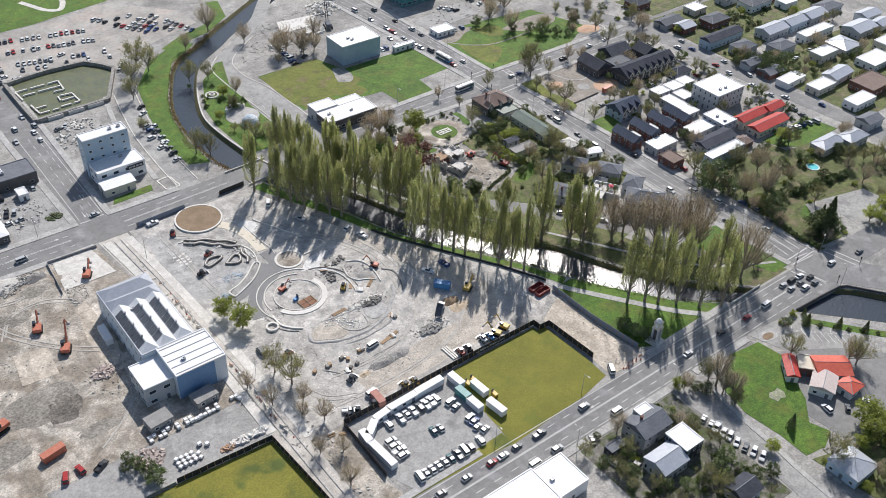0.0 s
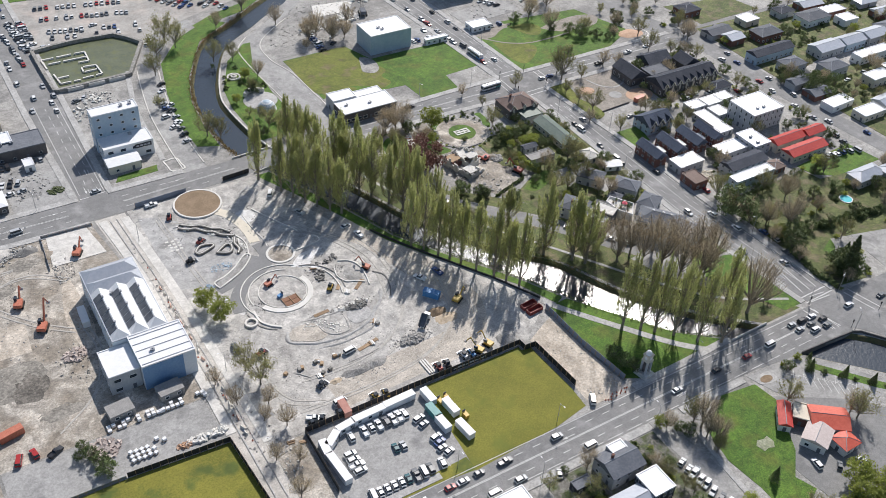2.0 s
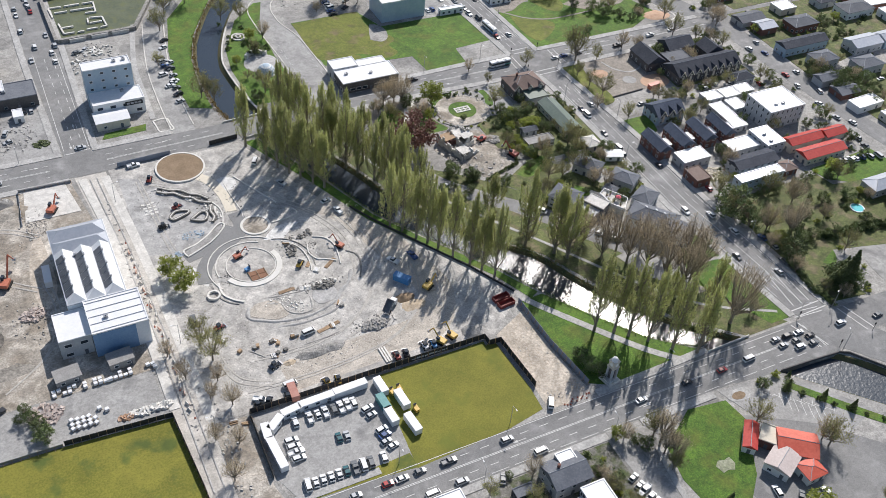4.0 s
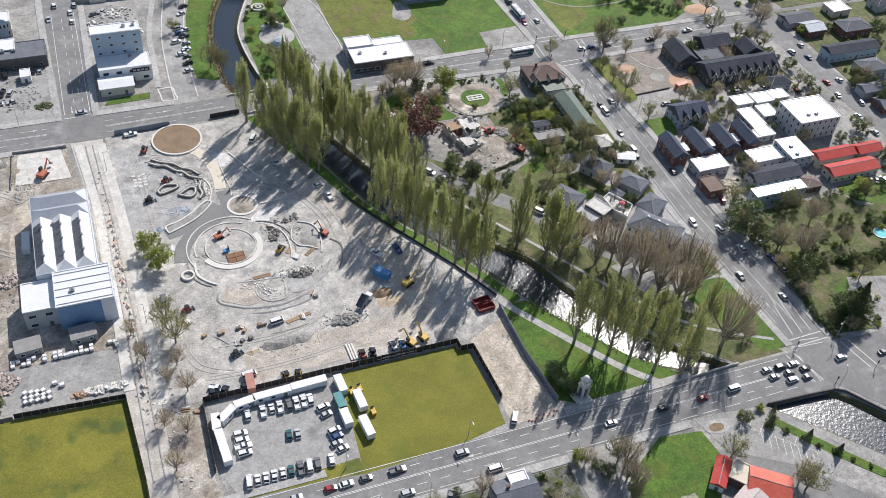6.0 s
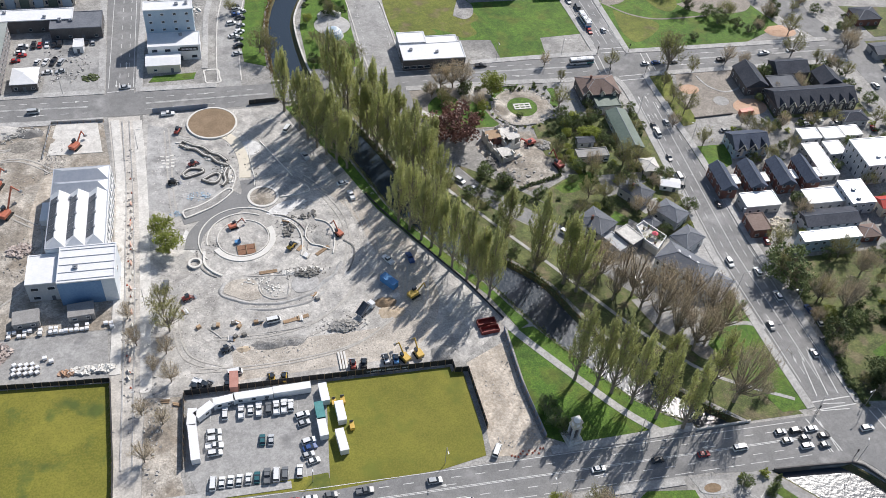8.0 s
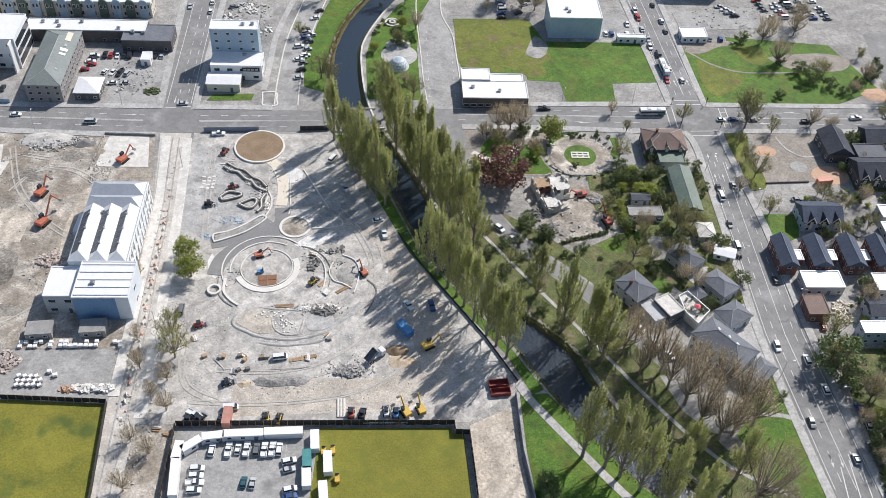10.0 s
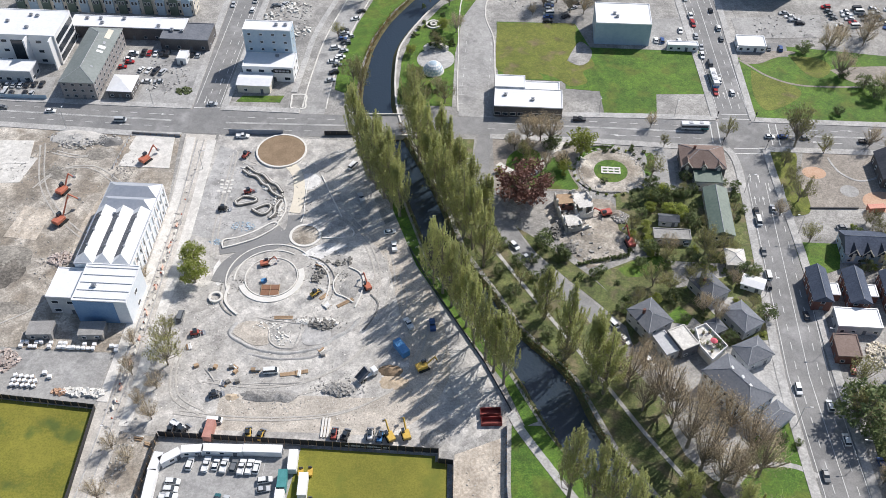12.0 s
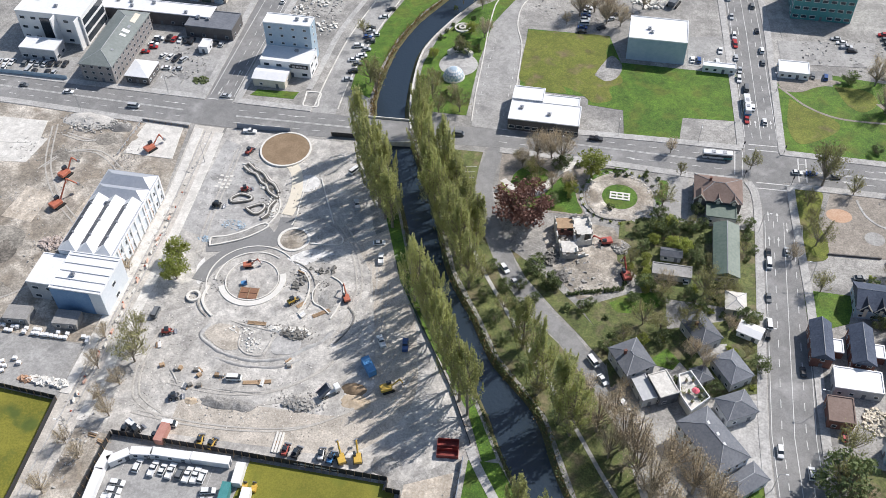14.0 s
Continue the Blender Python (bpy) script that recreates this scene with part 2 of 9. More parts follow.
BUDS = mat("brown_budding_twig", (0.465, 0.38, 0.255), (0.66, 0.555, 0.39), rough=0.8, s1=0.4, s2=2.2, rnd=0.2, leaf=0.25)
PURPLE = mat("purple_leaf", (0.15, 0.075, 0.06), (0.27, 0.14, 0.11), rough=0.7, s1=0.4, s2=2.2, leaf=0.25)

WATER = bpy.data.materials.new("rippled_river_water")
WATER.use_nodes = True
_n, _l = WATER.node_tree.nodes, WATER.node_tree.links
_p = _n["Principled BSDF"]
# base colour leans blue, holding part of the sky's reflection
_p.inputs["Base Color"].default_value = (0.024, 0.038, 0.056, 1)
_p.inputs["Roughness"].default_value = 0.24
_tc, _ns, _bp = _n.new("ShaderNodeTexCoord"), _n.new("ShaderNodeTexNoise"), _n.new("ShaderNodeBump")
_ns.inputs["Scale"].default_value, _ns.inputs["Detail"].default_value = 0.9, 5
_bp.inputs["Strength"].default_value, _bp.inputs["Distance"].default_value = 0.4, 0.22
_l.new(_tc.outputs["Object"], _ns.inputs["Vector"])
_l.new(_ns.outputs["Fac"], _bp.inputs["Height"])
_l.new(_bp.outputs[0], _p.inputs["Normal"])


# ---- mesh helpers ----
def mesh_of(bm, name, *mats):
    me = bpy.data.meshes.new(name)
    bm.normal_update()
    bm.to_mesh(me)
    bm.free()
    for m in mats:
        me.materials.append(m)
    return me


def part(name, bm, material, parent, label=""):
    mats = material if isinstance(material, (list, tuple)) else [material]
    ob = new(name, mesh_of(bm, name, *mats))
    ob.parent = parent
    return tagged(ob, label)


def share(name, me, parent, m=None, label=""):
    """A further object on a mesh that exists already."""
    ob = new(name, me)
    ob.parent = parent
    if m is not None:
        ob.matrix_basis = m
    return tagged(ob, label)


def thing(name, label, category, group="", m=None):
    ob = new(name)
    ob.empty_display_size = 0.5
    if m is not None:
        ob.matrix_basis = m
    return tagged(ob, label, category, group)


def box(bm, x0, x1, y0, y1, z0, z1, m=None, mi=0):
    vs = [bm.verts.new(v) for v in ((x0, y0, z0), (x1, y0, z0), (x1, y1, z0), (x0, y1, z0), (x0, y0, z1), (x1, y0, z1), (x1, y1, z1), (x0, y1, z1))]
    if m is not None:
        for v in vs:
            v.co = m @ v.co
    for f in ((3, 2, 1, 0), (4, 5, 6, 7), (0, 1, 5, 4), (1, 2, 6, 5), (2, 3, 7, 6), (3, 0, 4, 7)):
        bm.faces.new([vs[i] for i in f]).material_index = mi
    return vs


def prism(bm, pts, z0, z1, mi=0):
    """An outline, given anticlockwise, as a solid from z0 to z1."""
    lo = [bm.verts.new((x, y, z0)) for x, y in pts]
    hi = [bm.verts.new((x, y, z1)) for x, y in pts]
    bm.faces.new(hi).material_index = mi
    bm.faces.new(lo[::-1]).material_index = mi
    for i in range(len(pts)):
        j = (i + 1) % len(pts)
        bm.faces.new((lo[i], lo[j], hi[j], hi[i])).material_index = mi


def ccw(pts):
    a = sum(p[0] * q[1] - q[0] * p[1] for p, q in zip(pts, pts[1:] + pts[:1]))
    return list(pts) if a > 0 else list(pts)[::-1]


layer = 0


def slab(name, pts, z, material, label, category="", kind="structure"):
    """A flat area laid on the ground, with its edge going down into it."""
    global layer
    layer += 1
    z += 0.0006 * layer
    bm = bmesh.new()
    prism(bm, ccw(pts), -0.05, z)
    bm.normal_update()
    bmesh.ops.triangulate(bm, faces=[f for f in bm.faces if len(f.verts) > 4], ngon_method='EAR_CLIP')
    bm.normal_update()
    for f in bm.faces:
        flat = all(abs(v.co.z - z) < 1e-4 for v in f.verts)
        if flat and f.normal.z < 0:
            f.normal_flip()
    return tagged(new(name, mesh_of(bm, name, material)), label, category, kind=kind)


def ribbon(pts, half):
    """The outline of a band of the given half width along a line."""
    left, right = [], []
    for i, p in enumerate(pts):
        a, b = Vector(pts[max(i - 1, 0)]), Vector(pts[min(i + 1, len(pts) - 1)])
        d = (b - a).normalized()
        left.append((p[0] - d.y * half, p[1] + d.x * half))
        right.append((p[0] + d.y * half, p[1] - d.x * half))
    return right + left[::-1]


def smooth(pts, n=6):
    """Points along a smooth line through the given ones."""
    out = []
    q = [Vector(p) for p in pts]
    for i in range(len(q) - 1):
        a, b, c, d = q[max(i - 1, 0)], q[i], q[i + 1], q[min(i + 2, len(q) - 1)]
        for k in range(n):
            t = k / n
            v = 0.5 * (2 * b + (c - a) * t + (2 * a - 5 * b + 4 * c - d) * t * t + (3 * b - a - 3 * c + d) * t ** 3)
            out.append((v.x, v.y))
    return out + [tuple(q[-1])]


def strip(bm, pts, half, z0, z1, mi=0):
    """A wall, kerb or path as one solid along a line; a line that ends where it began is closed."""
    closed = len(pts) > 3 and (Vector(pts[0]) - Vector(pts[-1])).length < 0.01
    if closed:
        q = pts[:-1]
        o = ribbon([q[-1]] + list(q) + [q[0]], half)
        n = len(q) + 2
        R, L = o[1:n - 1], o[n:][::-1][1:-1]
    else:
        o = ribbon(pts, half)
        n = len(pts)
        R, L = o[:n], o[n:][::-1]
    rings = [[bm.verts.new(v) for v in ((r[0], r[1], z0), (r[0], r[1], z1), (l[0], l[1], z1), (l[0], l[1], z0))] for r, l in zip(R, L)]
    for i in range(len(rings) - (0 if closed else 1)):
        p, q = rings[i], rings[(i + 1) % len(rings)]
        for k in range(4):
            j = (k + 1) % 4
            bm.faces.new((p[k], q[k], q[j], p[j])).material_index = mi
    if not closed:
        bm.faces.new(rings[0]).material_index = mi
        bm.faces.new(rings[-1][::-1]).material_index = mi


def ellipse(cx, cy, rx, ry, n=40, a0=0.0, a1=360.0):
    k = n if a1 - a0 >= 360 else n + 1
    return [(cx + rx * math.cos(radians(a0 + (a1 - a0) * i / n)), cy + ry * math.sin(radians(a0 + (a1 - a0) * i / n))) for i in range(k)]


def tube(bm, a, b, ra, rb, sides=6, mi=0, caps=True):
    a, b = Vector(a), Vector(b)
    q = (b - a).to_track_quat('Z', 'Y')
    rings = []
    for c, r in ((a, ra), (b, rb)):
        rings.append([bm.verts.new(c + q @ Vector((r * math.cos(2 * math.pi * i / sides), r * math.sin(2 * math.pi * i / sides), 0))) for i in range(sides)])
    for i in range(sides):
        j = (i + 1) % sides
        bm.faces.new((rings[0][i], rings[0][j], rings[1][j], rings[1][i])).material_index = mi
    if caps:
        bm.faces.new(rings[1]).material_index = mi
        bm.faces.new(rings[0][::-1]).material_index = mi


# ---- ground with the river cut into it ----
RIVER_W = smooth([(250, 300), (160, 275), (93.6, 236), (68, 217), (48, 203), (31, 172), (24, 150), (22, 130), (22.5, 108), (27, 92), (33, 80), (48, 46), (59, 17), (71, -2), (79, -13), (88, -27), (97, -44), (105, -57), (120, -77.5), (139, -93), (156, -112), (174, -131), (195, -155), (230, -200)], 4)
RIVER_E = smooth([(250, 285), (165, 262), (100, 224), (78, 208), (58, 193), (46, 173), (37, 150), (35, 135), (37, 110), (41, 92), (45, 83), (60, 51), (70, 24), (82, 5), (90, -9), (99, -18.6), (107, -28), (118, -52), (136, -77), (153, -92), (179, -111), (193, -128), (212, -155), (245, -200)], 4)


def build_ground():
    bm = bmesh.new()
    outer = [bm.verts.new((x, y, 0)) for x, y in ((-1500, -1500), (1500, -1500), (1500, 1500), (-1500, 1500))]
    hole = [bm.verts.new((x, y, 0)) for x, y in RIVER_W + RIVER_E[::-1]]
    edges = [bm.edges.new((ring[i], ring[(i + 1) % len(ring)])) for ring in (outer, hole) for i in range(len(ring))]
    bmesh.ops.triangle_fill(bm, edges=edges, use_beauty=True, normal=(0, 0, 1))
    for f in bm.faces:
        if f.normal.z < 0:
            f.normal_flip()
    tagged(new("ground", mesh_of(bm, "ground", GROUND)), "grey gravel and worn seal of the city blocks", "ground", kind="structure")
    for side, line, sgn in (("west", RIVER_W, 1), ("east", RIVER_E, -1)):
        bm = bmesh.new()
        rows = []
        for i, p in enumerate(line):
            a, b = Vector(line[max(i - 1, 0)]), Vector(line[min(i + 1, len(line) - 1)])
            d = (b - a).normalized()
            nrm = Vector((-d.y, d.x)) * sgn
            rows.append([bm.verts.new((p[0] + nrm.x * o, p[1] + nrm.y * o, z)) for o, z in ((0, 0), (0.5, -0.35 + random.uniform(-0.1, 0.1)), (1.3 + random.uniform(-0.2, 0.2), -1.2), (2.2, -2.2))])
        for r, s in zip(rows, rows[1:]):
            for k in range(3):
                f = bm.faces.new((r[k], s[k], s[k + 1], r[k + 1]))
        bmesh.ops.recalc_face_normals(bm, faces=bm.faces)
        if sum(f.normal.z for f in bm.faces) < 0:
            bmesh.ops.reverse_faces(bm, faces=bm.faces)
        tagged(new("river_bank", mesh_of(bm, "river_bank", BANK)), "planted earth bank sloping down to the river", "river bank", kind="structure")
    bm = bmesh.new()
    for i in range(len(RIVER_W) - 1):
        vs = [bm.verts.new((*p, -1.5)) for p in (RIVER_W[i], RIVER_E[i], RIVER_E[i + 1], RIVER_W[i + 1])]
        f = bm.faces.new(vs)
    bm.normal_update()
    for f in bm.faces:
        if f.normal.z < 0:
            f.normal_flip()
    bmesh.ops.remove_doubles(bm, verts=bm.verts, dist=0.01)
    tagged(new("water", mesh_of(bm, "water", WATER)), "shallow rippled river glinting in the sun", "river", kind="structure")


build_ground()


# ---- streets, paths, lawns ----
def path(name, pts, half, z, material, label, category="path"):
    global layer
    layer += 1
    bm = bmesh.new()
    fine = [pts[0]]
    for a, b in zip(pts, pts[1:]):
        n = max(1, int((Vector(b) - Vector(a)).length / 22))
        fine += [tuple(Vector(a).lerp(Vector(b), k / n)) for k in range(1, n + 1)]
    strip(bm, smooth(fine), half, -0.05, z + 0.0006 * layer)
    return tagged(new(name, mesh_of(bm, name, material)), label, category, kind="structure")


slab("road_far", [(-500, 84), (-118, 82.7), (-65, 80.6), (-20, 80.7), (20, 82), (60, 86.4), (81, 87.8), (121, 87.5), (146, 86.6), (190, 87.1), (290, 88), (500, 90), (500, 104), (290, 102), (193, 101.6), (142, 101.3), (108, 100.2), (60, 97.2), (22, 95.6), (2, 95.3), (-69, 95), (-99, 95.6), (-500, 97)], 0.05, ASPHALT, "wide grey asphalt street with painted lanes", "street")
slab("road_east", [(143, 420), (157, 420), (176.5, 181), (179.4, 101.4), (181.6, 75), (184.8, 30), (186.2, -21), (188.2, -61), (190.6, -93), (177.6, -93), (174.9, -64), (172, -22), (172.7, 21), (172.6, 34), (172.8, 74), (167.6, 87), (167.4, 101.6), (165.8, 134), (162.4, 177)], 0.055, ASPHALT, "long straight grey asphalt street with arrows", "street")
slab("road_south", [(-500, -106), (120, -106.5), (177, -106.5), (181.5, -108.5), (196, -126), (215, -154), (250, -205), (266, -205), (230, -152), (212, -124), (200, -106), (300, -108), (600, -110), (600, -96), (300, -95), (190.6, -93), (177, -92.6), (140, -92.3), (100, -93.8), (14, -93.2), (-500, -93)], 0.06, ASPHALT, "grey asphalt avenue with painted lanes beside the lawns", "street")
slab("road_west", [(-37, -300), (-27.5, -300), (-26.8, -60), (-27.5, 20), (-30, 80), (-42, 80), (-38, 40), (-36.3, -49)], 0.03, mat("dusty_closed_seal", (0.44, 0.412, 0.37), (0.62, 0.585, 0.535), s1=0.05, s2=1.6, track=0.2, spots=((0.3, 0.1), (1.4, 0.1))), "dusty closed street beside the works", "street")
slab("road_north_west", [(-43.4, 94.2), (-32.5, 94.2), (-31, 177), (-32, 420), (-46, 420), (-45.6, 170)], 0.05, ASPHALT, "asphalt side street", "street")
slab("road_far_east", [(282, 101), (283.4, 57), (285.7, 9), (291, -35), (297, -90), (310, -90), (302, -35), (297, 5), (296, 53), (294, 101)], 0.05, ASPHALT, "asphalt side street between houses", "street")
slab("road_corner", [(266, 123), (276, 104), (290, 103), (282, 125), (284, 160), (270, 160)], 0.05, ASPHALT, "asphalt side street bending away", "street")
path("lane_river_west", [(5.5, 95.5), (5.5, 117), (7, 145), (11, 170.5), (14.4, 188), (23, 208), (37.6, 221.4), (51, 226)], 4.6, 0.04, CARPARK, "pale sealed lane with parking beside the river", "lane")
slab("lane_river_east", [(64, 98), (62.6, 120), (61.9, 139), (60.6, 168), (61.8, 187), (70.5, 197.5), (90, 212.5), (109, 231.5), (128, 256), (136, 254), (115.6, 227.5), (97.4, 209), (81, 196.4), (72.6, 186), (71.6, 170), (75.6, 154), (76.8, 137), (78.4, 98)], 0.04, CARPARK, "pale sealed lane with marked parking beside the river", "lane")
slab("lot_north", [(-31, 233), (12, 231), (22, 218), (38, 227), (60, 236), (80, 242), (78, 262), (49.8, 294), (19.8, 290), (4, 287.4), (-14, 287), (-31, 290)], 0.03, mat("tan_gravel_lot", (0.3, 0.284, 0.26), (0.44, 0.42, 0.388), s1=0.03, s2=1.4, c=(0.42, 0.37, 0.33), c_at=0.58, spots=((0.1, 0.1), (0.5, 0.1))), "wide pale tan gravel lot", "car park")
slab("lawn_far_park", [(-44, 291), (-14, 288.6), (4.4, 289), (19.8, 292), (49.8, 297), (64, 335), (-44, 335)], 0.05, LAWN, "bright lawn of a far park", "lawn")
path("path_far_park", [(8, 322), (12, 313), (16.4, 304), (23, 300), (28, 308), (30, 320)], 1.6, 0.09, CONC, "pale path in a far park")
slab("lawn_river_strip", [(52, 216), (64.4, 223), (79.8, 227.4), (97, 240), (103, 262), (96, 264), (93.4, 247), (82, 237), (64.6, 231.4), (50, 222.6)], 0.05, LAWN, "grass strip on the river bank", "lawn")
path("lane_terrace", [(76, 87), (74.4, 76), (74.6, 64), (78, 52), (83, 40.6), (90.4, 25.4), (102.5, 10.4), (112.6, 0.6), (122.4, -12.6), (130, -23.4), (137.4, -33.4), (145, -43.5), (150, -49.5)], 3.1, 0.045, ASPHALT, "narrow riverside lane under trees", "lane")
path("lane_south_east", [(88, -106), (87.4, -119), (88.6, -130), (87.4, -145), (86, -163), (85, -190)], 3.6, 0.045, CARPARK, "sealed lane with angled parking", "lane")

slab("lawn_fenced", [(24.5, -95.2), (57, -93.4), (70.6, -90.8), (71.2, -81), (70.1, -59.6), (66.5, -59.6), (66.5, -57.8), (27.5, -57.8)], 0.06, MOSS, "yellow-green turf plot behind a black fence", "lawn")
slab("lawn_west", [(-200, -47.5), (-68, -47), (-36.6, -48.8), (-34.5, -78), (-33.5, -180), (-200, -180)], 0.05, MOSSW, "yellow-green turf plot beside the closed street", "lawn")
slab("lawn_verge", [(25, -95), (10, -93.6), (-14, -93), (-14, -90.9), (6, -90.3), (24.6, -89.3)], 0.07, MOSSW, "narrow grass verge along the avenue", "lawn")
slab("carpark_site", [(-14.3, -57.4), (27.3, -57.2), (25.4, -89.4), (-11.5, -90.6), (-14.8, -82)], 0.045, CARPARK, "pale sealed car park of the works", "car park")
slab("carpark_west", [(-100, -28.5), (-38, -28), (-37, -47.8), (-68, -46.8), (-100, -46)], 0.04, CARPARK, "dark sealed yard with stacked building materials", "car park")
slab("site_yard", [(-27, -56), (72, -56), (90, -42), (74, -14), (58, 8), (40, 38), (24, 80), (-29, 80.4), (-27.5, 20)], 0.02, SITE, "grey gravel of the playground building site", "building site")
slab("site_west", [(-500, 80), (-44, 79), (-38.5, 40), (-37, -27.5), (-101, -27.5), (-101, -46), (-200, -46.8), (-500, -46)], 0.02, DIRT, "cleared demolition ground of pale dirt and rubble", "building site")
slab("hall_strip", smooth([(-60, 54), (-58.6, 40), (-58.6, 20), (-64, 12), (-66.4, 26), (-64, 44)]), 0.03, SAND, "pale trodden strip beside the hall", "ground")
slab("dirt_verge", [(-26.4, -56), (-15.8, -57), (-16.2, -84), (-14.6, -91.4), (-26.8, -91.4)], 0.025, DIRT, "pale trodden dirt beside the works car park", "ground")
slab("haul_road", [(72, -57), (86.4, -50), (86.6, -70), (88.6, -88), (84, -92.6), (72.4, -91.6), (72.6, -80)], 0.03, SAND, "bare sandy haul road between fences", "haul road")
slab("old_seal", smooth([(-27, 74), (-18, 70), (-13, 64), (-4, 55), (2, 46), (3, 37), (-2, 30), (-12, 25), (-20, 24), (-27, 26)]), 0.022, OLDSEAL, "old grey seal under the rock garden", "ground")
slab("white_dust", smooth([(-13.4, 14.4), (-11.2, 10), (-10.2, 5.1), (-11.1, 2.5), (-13.2, 5.6), (-14.4, 10.3), (-13.4, 14.4)])[:-1], 0.03, DUST, "white dust spilled on the gravel", "ground")
slab("white_dust", smooth([(14.4, 18.6), (18.4, 22.6), (23, 24.6), (29.9, 23.7), (26.1, 21.4), (20.5, 16.5), (14.4, 18.6)])[:-1], 0.03, DUST, "white dust spilled on the gravel", "ground")
path("haul_patch", [(40, 34), (50, 20), (55, 4), (60, -14), (62, -30), (52, -44), (28, -46), (0, -47)], 6.5, 0.028, HAUL, "tyre-marked sandy haul road through the gravel", "haul road")
slab("lawn_river_park", [(88.2, -46), (97, -45.5), (106, -58.5), (121, -79), (136.5, -92), (100, -93), (90, -87.5), (88.4, -66)], 0.05, LAWN, "shaded park lawn under poplars", "lawn")
slab("lawn_bank_west", [(26, 80), (32, 80), (47, 46), (58, 17), (70, -2), (78, -13.5), (87, -27.5), (96, -44), (92.2, -46), (85.2, -30), (75.6, -16), (65.6, -2), (54.4, 16), (42.6, 45)], 0.05, LAWN, "strip of grass on the river bank", "lawn")
slab("lawn_bank_east", [(46.5, 83), (61.5, 51), (71.5, 24), (83.5, 5), (91.5, -9), (100.5, -18.6), (108.5, -28), (119.5, -52), (137, -76), (154, -91.5), (172, -91.5), (166, -79), (157, -64), (145, -48.5), (133, -33.5), (126, -23.5), (118.5, -13), (109, -0.6), (99, 8.6), (87, 23.6), (79.6, 39), (74.6, 51), (71.2, 64), (70.8, 76), (71, 84)], 0.035, MEADOW, "rough grass between river and lane", "lawn")
slab("lane_end", [(133.5, -39), (141, -38), (150, -47.5), (155.5, -57.5), (152, -62), (145.4, -60.2), (138.2, -52.6)], 0.065, CARPARK, "pale gravel parking at the end of a lane", "parking")
slab("leaf_litter", smooth([(152, -57), (160, -57.4), (163.6, -61), (158, -66.4), (150, -67), (146.6, -62), (152, -57)])[:-1], 0.06, TAN, "bare tan earth and dead leaves under trees", "ground")
path("footpath_lane_end", [(152.5, -57), (158, -55), (163, -54), (169.2, -54.3), (175, -57)], 0.8, 0.085, FOOTPATH, "narrow curved path across the grass corner")
slab("lawn_garden_east", smooth([(197, -62), (206, -61.6), (216, -63), (214, -72), (207, -77), (199, -80), (195.6, -72), (197, -62)])[:-1], 0.055, LAWN, "open green lawn in a large garden", "lawn")
slab("verge_terrace", [(88, 37), (98, 29.6), (112, 16.5), (124, 3), (124, -6), (115, 4), (106, 13), (95, 25)], 0.036, MEADOW, "rough verge beside a narrow lane", "lawn")
slab("lawn_river_north", [(12, 112), (21, 108), (20.8, 130), (23, 150), (30, 172), (47, 204), (67, 218.5), (60, 226), (38, 212), (22, 190), (15, 160), (11, 130)], 0.05, LAWN, "bright riverside lawn", "lawn")
slab("lawn_island", [(38.5, 104), (61, 104), (60, 140), (61.5, 168), (70, 192), (66, 192), (52, 178), (40, 152), (37.5, 135)], 0.045, LAWN, "bright lawn round a small memorial garden", "lawn")
slab("lawn_cube", [(77, 166.4), (112, 167), (118, 149), (164.6, 149), (164.4, 119), (144, 117.5), (143, 103), (122.3, 102.3), (121, 118), (107, 119), (107, 124), (79, 124)], 0.05, LAWN, "bright green meadow on a cleared block", "lawn")
slab("lawn_cube_dry", smooth([(77.4, 165.6), (94, 166.2), (111.4, 166.2), (111.6, 154), (115.6, 146), (119.6, 136), (114.6, 131), (116, 123.6), (109, 120.8), (103, 126), (93, 129.6), (79.6, 129), (77.6, 140), (77.4, 165.6)])[:-1], 0.06, DRYLAWN, "yellowed grass on a cleared block", "lawn")
slab("lawn_north_east", [(180.6, 148), (196, 156), (250, 150), (262, 116), (240, 105), (182, 104.5)], 0.05, LAWN, "bright green cleared block with a worn track", "lawn")
slab("lawn_playground", smooth([(184, 85), (193.6, 84.4), (193, 76), (191.6, 68), (194, 60), (193, 51), (185, 50), (184.2, 60), (184, 85)])[:-1], 0.05, DRYLAWN, "worn yellowish grass strip by the kerb", "lawn")
slab("lawn_gabled", [(184.8, 36), (201, 36), (198, 24), (190, 20), (185.4, 22)], 0.05, LAWN, "front lawn beside a gabled house", "lawn")
slab("park_litter", [(78, 85), (112, 85.4), (110, 70), (112, 57), (80, 56)], 0.035, TAN, "leaf-strewn bare ground of a small park", "ground")
slab("lawn_park", smooth([(83.6, 69.2), (84.6, 75), (89.8, 80), (96, 78.2), (97, 74), (93, 68.4), (88, 67), (83.6, 69.2)])[:-1], 0.05, LAWN, "small rounded park lawn inside a winding path", "lawn")
slab("lawn_park_lower", smooth([(82.4, 66), (88, 63.6), (94.6, 64.2), (98.6, 70), (101.6, 75.4), (106, 71), (108.4, 64), (110.6, 58.2), (104, 57.6), (94, 57.8), (83, 58), (82.4, 66)])[:-1], 0.05, LAWN, "park lawn below a winding path", "lawn")
slab("bed_garden", smooth([(110.4, 74), (113.6, 80), (119.6, 84), (125, 86), (124.6, 83.4), (118, 80), (114, 75), (110.4, 74)])[:-1], 0.06, LAWN, "strip of grass beside a rock garden", "lawn")
